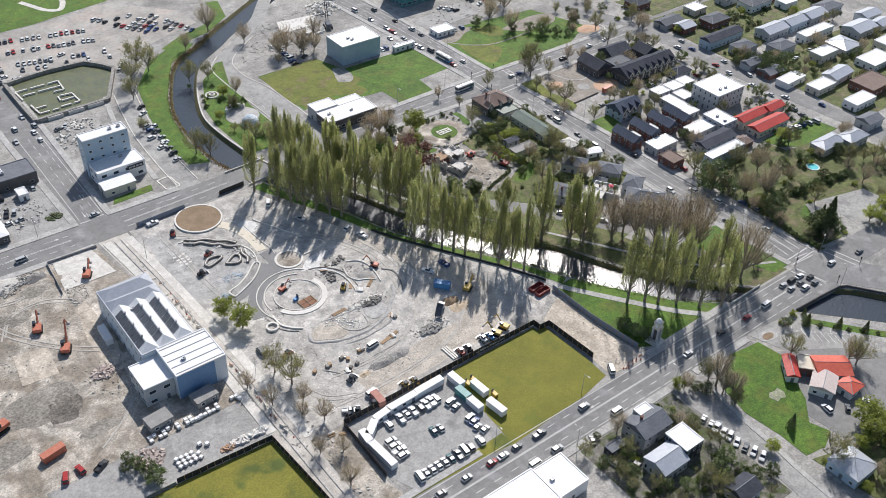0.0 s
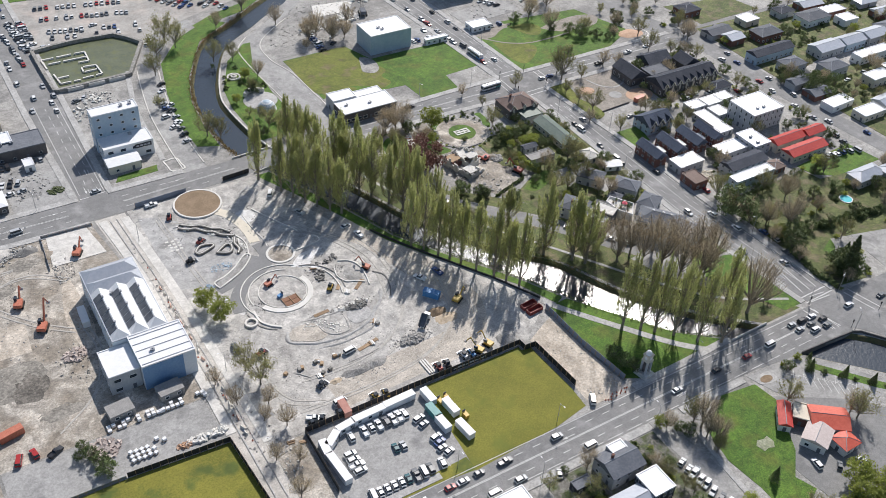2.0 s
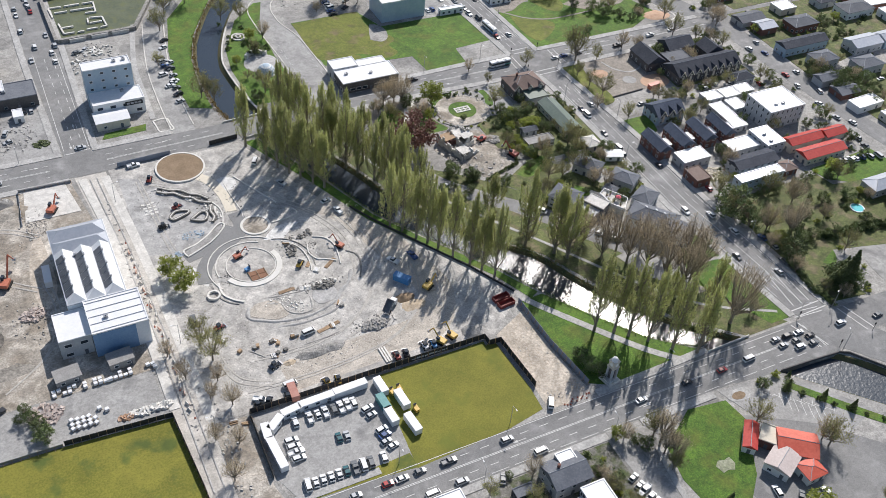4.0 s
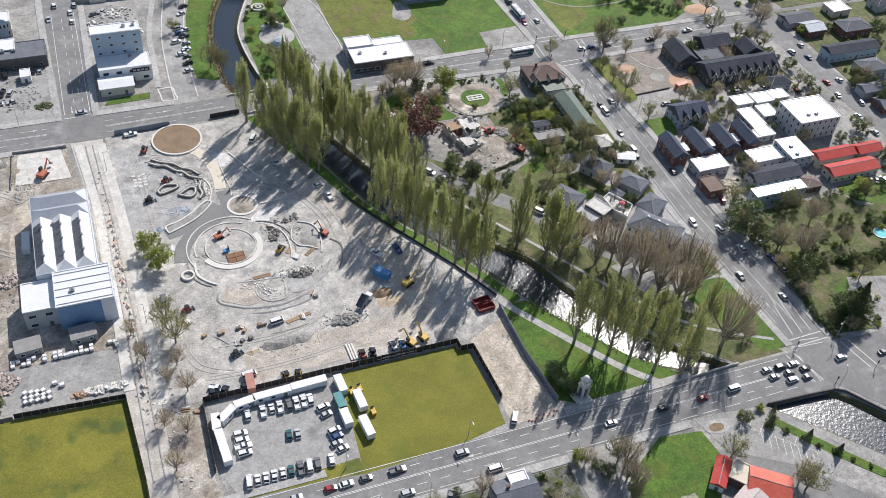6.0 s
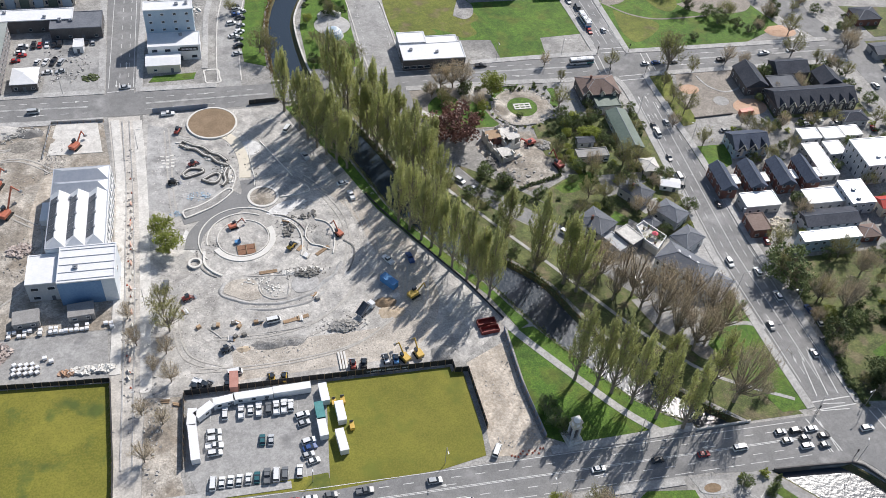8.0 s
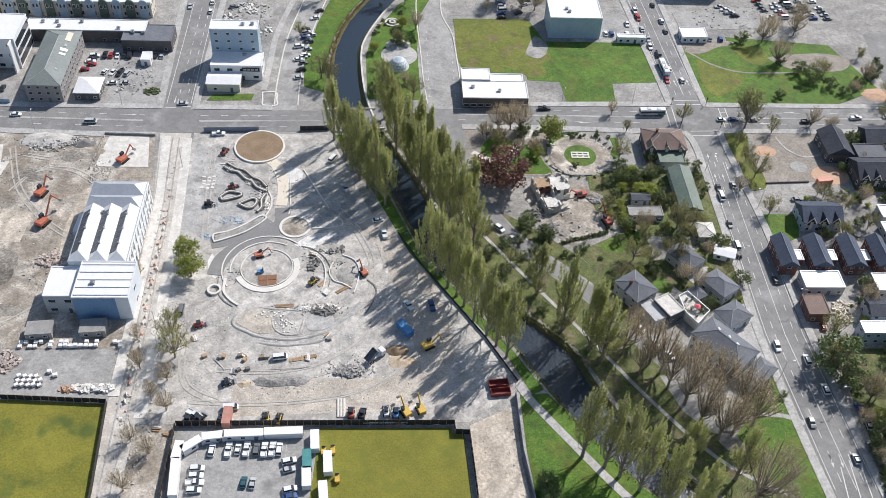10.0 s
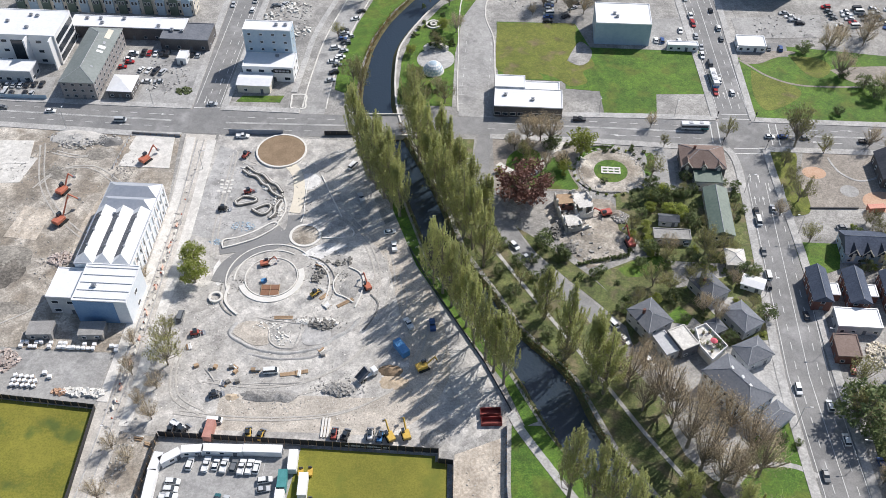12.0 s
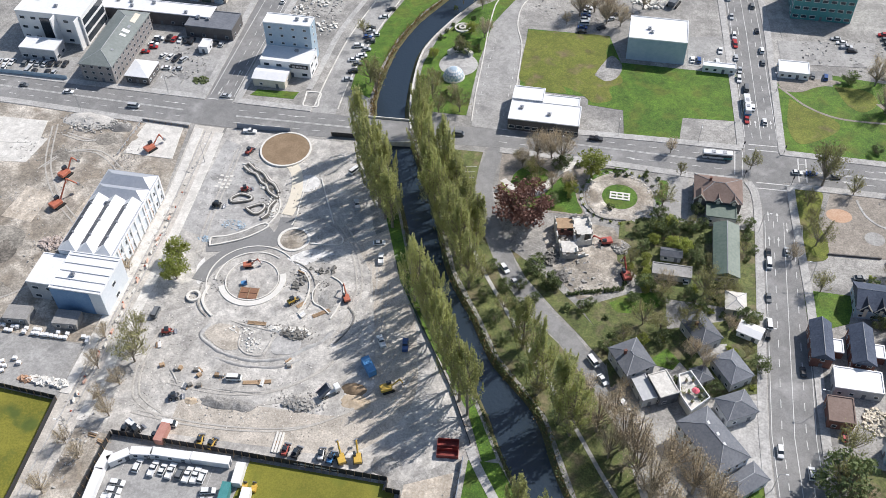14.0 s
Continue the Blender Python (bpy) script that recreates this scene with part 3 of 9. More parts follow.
slab("bed_garden", smooth([(136.4, 80), (139.6, 79.6), (139.4, 71), (137, 67), (135.4, 70), (137, 75), (136.4, 80)])[:-1], 0.06, LAWN, "strip of grass beside a rock garden", "lawn")
slab("lawn_vacant", [(114, 15.5), (131, 25), (141, 24), (142, 6), (124, 2)], 0.05, MEADOW, "overgrown vacant section behind a clipped hedge", "lawn")
slab("hedge_grass", smooth([(123, 19), (130, 23.6), (138.7, 26.6), (140, 21.6), (132, 16.6), (126, 15.6), (123, 19)])[:-1], 0.06, LAWN, "greener grass below a clipped hedge", "lawn")
slab("lawn_house_c", [(135.6, 6), (144.6, 6.4), (146.4, 0), (144, -4), (137.4, -3)], 0.05, LAWN, "small back lawn", "lawn")
slab("lawn_corner", [(160, -44), (172, -38), (174.5, -62), (176.5, -90), (166, -90), (152, -60)], 0.05, LAWN, "grass corner beside the street", "lawn")
slab("lawn_south_east", [(114, -109.6), (128, -111.4), (129.4, -121), (123.3, -130.4), (118.6, -138.5), (110.4, -146), (113, -152.4), (106, -155.4), (97.6, -154), (97.9, -143.5), (96.4, -131), (99, -119)], 0.05, LAWN, "green lawn of a vacant section with a pale patch", "lawn")
path("footpath_side_lane", [(96, -118), (93.6, -131.6), (92.6, -144), (90.8, -158.4), (90, -175)], 0.9, 0.14, FOOTPATH, "narrow footpath between lane and lawn")
slab("carpark_red_house", [(112.8, -144), (129, -118), (150, -131), (166, -147), (150, -168), (114, -157)], 0.045, ASPHALT, "sealed yard round a red-roofed building", "car park")
slab("carpark_south", [(128, -107.5), (150, -108.5), (160, -118), (172, -134), (150, -140), (134, -124)], 0.04, CARPARK, "sealed car park with painted bays", "car park")
for k in range(8):
    path("bay_line", [(146.6 + k * 1.5, -116 - k * 1.9), (145.6 + k * 1.5, -118.6 - k * 1.9), (144.6 + k * 1.5, -121.2 - k * 1.9)], 0.09, 0.062, PAINT, "white painted parking bay line", "road marking")
slab("lawn_red_yard", [(244, -24), (281, -22), (284, -38), (255, -38), (246, -32)], 0.05, LAWN, "green back section beside red roofs", "lawn")
slab("lawn_far_row", [(300, 130), (345, 124), (350, 104), (305, 103)], 0.05, MEADOW, "green overgrown section", "lawn")
slab("lawn_wet", [(20, 214), (5.4, 185), (-29, 184), (-31, 227), (-7, 229.5), (10, 228)], 0.03, WETGREEN, "flooded green basement of a demolished building", "excavation")
slab("carpark_north_east", [(183, 186), (230, 190), (262, 186), (256, 168), (186, 166)], 0.04, GROUND, "gravel car park", "car park")
slab("carpark_office", [(-150, 97.5), (-104, 98), (-106, 113), (-150, 110)], 0.04, CARPARK, "office car park", "car park")
slab("carpark_north_west", [(-68, 97.5), (-45.5, 97.5), (-46.5, 134), (-82, 134), (-80, 112), (-68, 112)], 0.04, CARPARK, "sealed car park by the street", "car park")
slab("carpark_cube", [(145, 172), (163.6, 176), (164.6, 152), (145, 152)], 0.055, CARPARK, "sealed car park with white bays beside a cube-shaped building", "car park")
slab("playground_ground", [(192, 66), (197, 85), (231, 85), (231, 56), (192.5, 53)], 0.03, TAN, "bare tan playground ground", "ground")
slab("clay_patch", ellipse(198.9, 73, 4.4, 3.4), 0.05, CLAY, "orange clay patch", "ground")
slab("gravel_circle", ellipse(209.9, 63.6, 3.4, 3.2), 0.05, CARPARK, "round grey gravel patch on a playground", "ground")
slab("clay_circle", ellipse(221, 58.5, 7.5, 5.5), 0.05, CLAY, "round orange clay patch", "ground")
slab("gravel_yard_east", [(226, -69.5), (247, -66), (251, -86), (234, -93.4), (222, -91), (223, -80)], 0.04, CARPARK, "grey gravel yard behind trees", "yard")
slab("yard_east", smooth([(197, -33), (208, -33.6), (226, -31), (230, -35), (218, -38), (213, -43), (206, -40.6), (200, -41), (197, -33)])[:-1], 0.05, GROUND, "pale gravel yard under garden trees", "yard")
slab("demolition_yard", [(98, 46), (106, 54), (122, 53), (131, 35), (126, 25), (113, 18.6), (104.5, 28)], 0.04, DIRT, "pale rubble ground of a house being pulled down", "building site")
slab("pub_yard", [(136, 86), (147, 86), (147, 62), (135, 60)], 0.04, CARPARK, "sealed yard beside a tavern", "yard")
slab("villa_yard", [(160, -14), (171, -10), (171, -36), (163, -32)], 0.04, FOOTPATH, "concrete yard of a villa", "yard")


slab("verge_tower", [(-27, 101.4), (-9, 102), (-8, 106.6), (-25, 105.4)], 0.05, LAWN, "patch of rough grass beside a low shop", "lawn")
slab("slab_remnant", [(-116, 46), (-97, 48), (-95, 62), (-112, 64)], 0.05, CONC, "cracked pale floor slab left after demolition", "slab")
slab("slab_remnant", [(-92, 20), (-80, 19), (-79, 34), (-90, 36)], 0.045, SAND, "pale floor slab left after demolition", "slab")
slab("carpark_prefab", [(177.8, 155), (203, 158), (202.4, 147.6), (178, 146.4)], 0.06, ASPHALT, "dark sealed strip round a prefabricated office", "car park")
slab("lot_pale", [(182, 176), (222, 181), (221, 163), (183, 160)], 0.05, CARPARK, "pale empty gravel lot", "car park")
path("track_worn", [(181, 144), (184.5, 140.3), (191.6, 132.8), (202.1, 127.7), (215.2, 127.1), (230, 128)], 0.5, 0.075, TAN, "worn tyre track across a cleared block")
slab("gravel_corner", smooth([(180.4, 147), (188, 149.6), (200, 151.8), (206, 150.6), (196, 146), (190, 142), (184, 141.6), (180.4, 147)])[:-1], 0.065, TAN, "bare gravel corner of a cleared block", "ground")
slab("bare_earth", smooth([(218, 139), (228, 141.6), (246, 143), (256, 138), (250, 130), (236, 129), (226, 131), (218, 139)])[:-1], 0.066, TAN, "bare tan earth among trees on a cleared block", "ground")
slab("dry_patch", smooth([(185, 137), (191, 132), (201, 126.6), (203, 121), (195, 113), (187, 110), (183.6, 120), (185, 137)])[:-1], 0.062, DRYLAWN, "yellowing grass on a cleared block", "lawn")
slab("dry_patch", smooth([(203, 148), (215, 147), (219, 140), (213, 133), (207, 137), (203, 148)])[:-1], 0.062, DRYLAWN, "yellowing grass on a cleared block", "lawn")
slab("bare_patch_cube", smooth([(108, 138.6), (113, 135.4), (117.4, 139), (118.6, 147), (114, 153), (110.6, 146.4), (108, 138.6)])[:-1], 0.075, GROUND, "bare rubble patch beside a cube-shaped building", "ground")
slab("bare_patch_shop", smooth([(80.6, 124.6), (90, 124.4), (97.6, 125), (95, 129.6), (88, 132.4), (82, 130), (80.6, 124.6)])[:-1], 0.075, DRYLAWN, "worn brown grass behind a shop", "ground")
slab("verge_river_south", [(151, -115.4), (154, -114.6), (168, -131.6), (180, -146), (178, -147.6), (164, -132.4)], 0.07, LAWN, "strip of grass along the river wall", "lawn")
slab("island_bed", ellipse(133.4, -111.6, 2.6, 1.5), 0.14, MULCH, "red-brown planted bed on a traffic island", "flower bed")
slab("island_kerb", ellipse(134.6, -111.4, 5.4, 2.4), 0.1, FOOTPATH, "raised concrete traffic island", "traffic island")
slab("drive_terrace", [(150, 6), (160, 9), (163, 4), (153, 1)], 0.05, FOOTPATH, "concrete drive between houses", "drive")
path("path_park", [(80.6, 70.4), (83.1, 68.0), (88.0, 65.3), (93.0, 65.7), (97.1, 71.1), (99.8, 77.5), (104.0, 82), (104.8, 85.6)], 1.3, 0.09, CONC, "winding pale concrete park path")
path("path_park_branch", [(103.4, 80.6), (106, 76), (109, 69), (110, 64), (112.4, 58)], 0.6, 0.088, FOOTPATH, "narrow path beside a rock garden")
path("path_river_south", [(88, -42), (92, -49), (104, -66), (116, -82), (126, -92)], 1.3, 0.09, FOOTPATH, "pale footpath under the poplars")
path("path_east_bank", [(64, 66), (75, 36), (92, 8), (112, -22), (130, -50), (148, -72), (172, -86)], 0.6, 0.08, FOOTPATH, "riverside footpath")
path("footpath_far_north_a", [(-500, 98.5), (-69, 97), (-44, 97)], 1.5, 0.16, FOOTPATH, "raised concrete footpath with kerb")
path("footpath_far_north_b", [(-32, 97), (0, 97)], 1.5, 0.16, FOOTPATH, "raised concrete footpath with kerb")
path("footpath_far_north_c", [(78, 100.6), (108, 101.8), (142, 102.9), (166, 103.2)], 1.5, 0.16, FOOTPATH, "raised concrete footpath with kerb")
path("footpath_far_north_d", [(180, 103.3), (193, 103.2), (280, 103.6)], 1.5, 0.16, FOOTPATH, "raised concrete footpath with kerb")
path("footpath_far_south_a", [(-500, 82), (-118, 81), (-65, 79), (-44, 79)], 1.5, 0.16, FOOTPATH, "raised concrete footpath with kerb")
path("footpath_far_south_b", [(77, 86.2), (121, 86), (146, 85), (166, 85.4)], 1.5, 0.16, FOOTPATH, "raised concrete footpath with kerb")
path("footpath_far_south_c", [(183, 85.5), (230, 86), (282, 86.4)], 1.5, 0.16, FOOTPATH, "raised concrete footpath with kerb")
path("footpath_east_a", [(166, 103), (164, 134), (160.6, 177), (143, 400)], 1.4, 0.16, FOOTPATH, "raised concrete footpath with kerb")
path("footpath_east_b", [(181, 103), (178, 181), (160, 400)], 1.4, 0.16, FOOTPATH, "raised concrete footpath with kerb")
path("footpath_east_c", [(168, 85), (171, 74), (171, 34), (170.4, -22), (173, -62), (175.6, -90)], 1.4, 0.16, FOOTPATH, "raised concrete footpath with kerb")
path("footpath_east_d", [(183, 85), (183.4, 75), (186.6, 30), (187.8, -21), (189.8, -61), (192, -90)], 1.4, 0.16, FOOTPATH, "raised concrete footpath with kerb")
path("footpath_south_a", [(-40, -91.6), (14, -91.6)], 1.2, 0.16, FOOTPATH, "raised concrete footpath with kerb")
path("footpath_south_b", [(90, -92.2), (112, -91.8), (136, -90.8)], 1.4, 0.16, FOOTPATH, "raised concrete footpath with kerb")
path("footpath_south_c", [(-300, -107.8), (30, -108), (84, -108.2)], 1.4, 0.16, FOOTPATH, "raised concrete footpath with kerb")
path("footpath_south_d", [(97, -108), (126, -108)], 1.4, 0.16, FOOTPATH, "raised concrete footpath with kerb")
path("footpath_left_street", [(-39.4, 78), (-36, 40), (-35.2, -10), (-35.2, -46)], 1.6, 0.15, CONC, "broken pale concrete footpath beside the works")
path("footpath_site_street", [(-31, 77), (-28.6, 42), (-27.2, 10), (-26.6, -20), (-26, -54)], 1.7, 0.05, CONC, "dusty pale footpath beside the site fence")
path("kerb_site_street_a", [(-36.6, 77), (-34.2, 39), (-33, -18), (-32.6, -80)], 0.22, 0.2, FOOTPATH, "broken kerb of the closed street")
path("kerb_site_street_b", [(-34, 77), (-31.8, 39), (-29.9, -18), (-29.4, -80)], 0.18, 0.2, FOOTPATH, "broken kerb of the closed street")
path("kerb_playground", [(205.7, 82), (206.6, 78), (208.6, 73.6), (213, 69.9), (218, 70), (225.5, 73.5), (231, 74)], 0.4, 0.1, FOOTPATH, "curved pale kerb across a bare playground")
path("kerb_playground_low", [(193.6, 53.4), (202, 53.9), (211, 54.4)], 0.2, 0.6, DARKBRICK, "low dark wall along a bare playground")
path("kerb_soil_patch", [(250, 104.6), (260, 104.4), (268, 106), (269.6, 111), (266, 116)], 0.4, 0.16, CONC, "rounded white kerb beside bare soil")
path("footpath_north_west_a", [(-45.2, 98), (-47.2, 170), (-48, 400)], 1.4, 0.16, FOOTPATH, "raised concrete footpath with kerb")
path("footpath_north_west_b", [(-30.8, 98), (-29.4, 177), (-30, 400)], 1.4, 0.16, FOOTPATH, "raised concrete footpath with kerb")

path("kerb_lane_west", [(10.3, 99), (10.2, 117), (11.9, 144), (15.8, 169), (19.2, 186)], 0.25, 0.16, CONC, "pale kerb of a riverside lane")
path("kerb_lane_west", [(0.7, 99), (0.7, 117), (2.2, 146), (6.2, 171.6), (9.6, 189)], 0.25, 0.16, CONC, "pale kerb of a riverside lane")
path("kerb_lane_east", [(63.6, 101), (62.2, 120), (61.5, 139), (60.2, 168), (61.4, 187), (70.1, 198)], 0.25, 0.16, CONC, "pale kerb of a riverside lane")
path("kerb_lane_east", [(78.8, 101), (77.2, 137), (76, 154), (72, 170), (73, 186), (81.4, 196.8), (97.8, 209.4)], 0.25, 0.16, CONC, "pale kerb of a riverside lane")
path("footpath_tower", [(-4.4, 109), (-3.6, 128), (-2.6, 150), (2, 176), (5.6, 190)], 1.2, 0.08, FOOTPATH, "pale footpath behind a riverside lane")

# bridges
bm = bmesh.new()
prism(bm, ccw([(18, 82), (50, 85.4), (48, 96.4), (16, 95.4)]), -0.9, 0.045)
tagged(new("bridge_north", mesh_of(bm, "bridge_north", CONC)), "flat concrete road bridge over the river", "bridge", kind="structure")
bm = bmesh.new()
prism(bm, ccw([(132, -92.5), (158, -92.5), (183, -107.5), (179, -110.6), (150, -108.6), (136, -107)]), -0.9, 0.05)
tagged(new("bridge_south", mesh_of(bm, "bridge_south", ASPHALT)), "flat concrete road bridge over the river", "bridge", kind="structure")


# ---- road paint ----
def dashes(bm, a, b, length, gap, half=0.11, z=0.125):
    a, b = Vector(a), Vector(b)
    d = (b - a).normalized()
    n = Vector((-d.y, d.x)) * half
    s = 0.0
    while s < (b - a).length:
        p, q = a + d * s, a + d * min(s + length, (b - a).length)
        bm.faces.new([bm.verts.new((v.x, v.y, z)) for v in (p - n, q - n, q + n, p + n)])
        s += length + gap


def arrow(bm, x, y, deg, z=0.125):
    m = pose(x, y, z, 0, 0, deg)
    for pts in (((-0.12, 0), (0.12, 0), (0.12, 3), (-0.12, 3)), ((-0.5, 3), (0.5, 3), (0, 4.8))):
        bm.faces.new([bm.verts.new(m @ Vector((px, py, 0))) for px, py in pts])


bm = bmesh.new()
for off, dash in ((3.2, (3, 5)), (6.8, (400, 0)), (7.3, (400, 0)), (10.6, (3, 5))):
    for a, b in (((-140, 82.8), (-50, 80.7)), ((-28, 80.7), (20, 82)), ((76, 87.6), (160, 87.1)), ((186, 87.3), (280, 88))):
        dashes(bm, (a[0], a[1] + off), (b[0], b[1] + off), *dash)
for off, dash in ((0.5, (400, 0)), (3.4, (3, 4.5)), (6.9, (400, 0)), (10.2, (3, 4.5)), (13.0, (400, 0))):
    for a, b in (((172.9, 66), (172.2, -22)), ((172.2, -22), (176.4, -80))):
        dashes(bm, (a[0] + off, a[1]), (b[0] + off, b[1]), *dash)
    dashes(bm, (166.9 + off * 0.95, 110), (162.6 + off * 0.95, 180), *dash)
    dashes(bm, (162.6 + off * 0.95, 180), (146 + off * 0.95, 380), *dash)
for off, dash in ((0.5, (400, 0)), (3.0, (3, 4)), (6.2, (400, 0)), (6.6, (400, 0)), (9.6, (3, 4)), (12.4, (6, 2))):
    dashes(bm, (-60, -93.4 - off), (168, -93.4 - off), *dash)
for k in range(4):
    for y in (70, 58):
        arrow(bm, 174.6 + k * 3.1, y - 4, 180 if k > 1 else 0)
    arrow(bm, 168.8 + k * 2.9, 116 + k * 0.2, 4)
    arrow(bm, 179 + k * 2.9, -68, 180)
for x0, x1, y in ((168.6, 180, 103), (168.6, 181, 106), (171, 183.5, 85.2), (171, 183.5, 82.2), (176, 191, -88), (176, 191, -91)):
    dashes(bm, (x0, y), (x1, y + 0.4), 40, 1, 0.2)
for x in (166.2, 163.4, 186.2, 189):
    dashes(bm, (x, 88), (x + 0.2, 101), 40, 1, 0.2)
for x in (175, 172, 194, 197):
    dashes(bm, (x, -93.4), (x + 3, -106), 40, 1, 0.2)
for a, b in (((172.7, -95.4), (174.1, -105.7)), ((175.9, -94.8), (177, -106)), ((178.2, -91.4), (188, -92)), ((180.2, -89), (187.5, -89.8)), ((181.1, -72.4), (179.6, -86)), ((184.4, -70), (183.4, -86)), ((187.4, -70), (187, -86))):
    dashes(bm, a, b, 60, 1, 0.16)
for k in range(7):
    dashes(bm, (142 + k * 2.5, -113.4 - k * 2.2), (144.4 + k * 2.5, -116.6 - k * 2.2), 6, 1, 0.08)
for x, y, d in ((-66, 84, 90), (-58, 91.4, -90), (-14, 84, 90), (-8, 91.6, -90), (100, 90, 90), (110, 98, -90), (130, 90, 90), (206, 91, 90), (214, 98.6, -90), (60, -98.6, 90), (100, -102.4, -90), (140, -98.4, 90), (-39.6, 104, 180), (-36, 112, 0)):
    arrow(bm, x, y, d)
for x, dash in ((-42.6, (400, 0)), (-38.4, (3, 4)), (-34.9, (3, 4)), (-32.9, (400, 0))):
    dashes(bm, (x, 99), (x + 0.1, 176), *dash)
for x0, x1, y in ((-43, -38.6, 96.4), (-38, -32.6, 97.2)):
    dashes(bm, (x0, y), (x1, y), 40, 1, 0.2)
for k in range(12):
    dashes(bm, (-10 + k * 2.55, -63.2), (-10 + k * 2.55, -67.4), 6, 1, 0.05)
    dashes(bm, (-9 + k * 2.5, -86.2), (-9 + k * 2.5, -90), 6, 1, 0.05)
for k in range(9):
    dashes(bm, (64.5, 106 + k * 6), (64.4, 108.2 + k * 6), 3, 1, 0.08)
    dashes(bm, (63.2, 106 + k * 6), (65.4, 106 + k * 6), 3, 1, 0.08)
    dashes(bm, (75.4, 106 + k * 6), (75.3, 108.2 + k * 6), 3, 1, 0.08)
for k in range(6):
    dashes(bm, (66, 60 + k * 3), (70, 60.6 + k * 3), 6, 1, 0.08)
for k in range(8):
    dashes(bm, (140 + k * 2.6, -113 - k * 2.4), (143.4 + k * 2.6, -110 - k * 2.4), 6, 1, 0.08)
    dashes(bm, (147 + k * 2.2, 153.5), (147 + k * 2.2, 158), 6, 1, 0.08)
tagged(new("road_markings", mesh_of(bm, "road_markings", PAINT)), "white painted lane lines, stop lines and arrows", "road marking", kind="structure")

slab("garden_ground", [(193, -24), (202, -28), (244, -28), (246, -36), (284, -42), (290, -90), (250, -94), (248, -76), (216, -68), (207, -72), (210, -92), (194, -90)], 0.02, MEADOW, "overgrown green garden ground", "garden")
slab("garden_ground", [(124, 60), (170, 60), (170, 24), (142, 24), (124, 38)], 0.02, MEADOW, "green garden ground between houses", "garden")
slab("garden_ground", [(122, 4), (170, 22), (170, -8), (156, -12), (142, 4), (126, -14)], 0.018, MEADOW, "green garden ground between houses", "garden")
slab("garden_ground", [(298, 100), (420, 98), (420, 60), (298, 36)], 0.02, MEADOW, "green suburban gardens", "garden")
slab("garden_ground", [(300, 34), (420, 26), (420, -40), (304, -40)], 0.015, MEADOW, "green suburban gardens", "garden")
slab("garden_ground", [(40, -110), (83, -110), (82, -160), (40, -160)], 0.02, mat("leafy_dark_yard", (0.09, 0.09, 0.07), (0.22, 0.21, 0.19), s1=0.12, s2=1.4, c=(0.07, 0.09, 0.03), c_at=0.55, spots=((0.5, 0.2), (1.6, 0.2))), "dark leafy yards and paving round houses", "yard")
slab("garden_ground", [(98, -156), (112, -160), (140, -162), (150, -200), (104, -200)], 0.02, MEADOW, "green garden ground round houses", "garden")
slab("garden_ground", [(228, 50), (230, 86), (270, 86), (272, 46)], 0.02, MEADOW, "green churchyard ground", "garden")


# ---- buildings ----
def window_mesh(w, h, name, trim=None):
    """A framed pane that looks along -y, with its sill at z = 0."""
    bm = bmesh.new()
    t = 0.1
    for x0, x1, z0, z1 in ((-w / 2, w / 2, 0, t), (-w / 2, w / 2, h - t, h), (-w / 2, -w / 2 + t, t, h - t), (w / 2 - t, w / 2, t, h - t)):
        box(bm, x0, x1, -0.1, 0.02, z0, z1, mi=0)
    box(bm, -w / 2 + t, w / 2 - t, -0.04, 0.02, t, h - t, mi=1)
    return mesh_of(bm, name, trim or WHITE, GLASS)


WIN = window_mesh(1.4, 1.2, "window")
WINDARK = window_mesh(1.4, 1.3, "window", GREYWALL)
WINBIG = window_mesh(2.4, 1.5, "window")
WINTALL = window_mesh(1.1, 1.9, "window")


def door_mesh():
    bm = bmesh.new()
    box(bm, -0.55, 0.55, -0.08, 0.02, 0, 2.1)
    box(bm, 0.3, 0.4, -0.14, -0.08, 0.95, 1.1)
    return mesh_of(bm, "door", SLATE)


DOOR = door_mesh()


def chimney_mesh():
    bm = bmesh.new()
    box(bm, -0.4, 0.4, -0.3, 0.3, -1, 1.3)
    box(bm, -0.48, 0.48, -0.38, 0.38, 1.3, 1.5)
    return mesh_of(bm, "chimney", BRICK)


CHIMNEY = chimney_mesh()


def vent_mesh():
    bm = bmesh.new()
    box(bm, -0.7, 0.7, -0.5, 0.5, 0, 0.8)
    box(bm, -0.78, 0.78, -0.58, 0.58, 0.8, 0.9)
    tube(bm, (0.2, 0, 0.9), (0.2, 0, 1.2), 0.3, 0.3, 8)
    return mesh_of(bm, "roof_unit", STEEL)


VENT = vent_mesh()


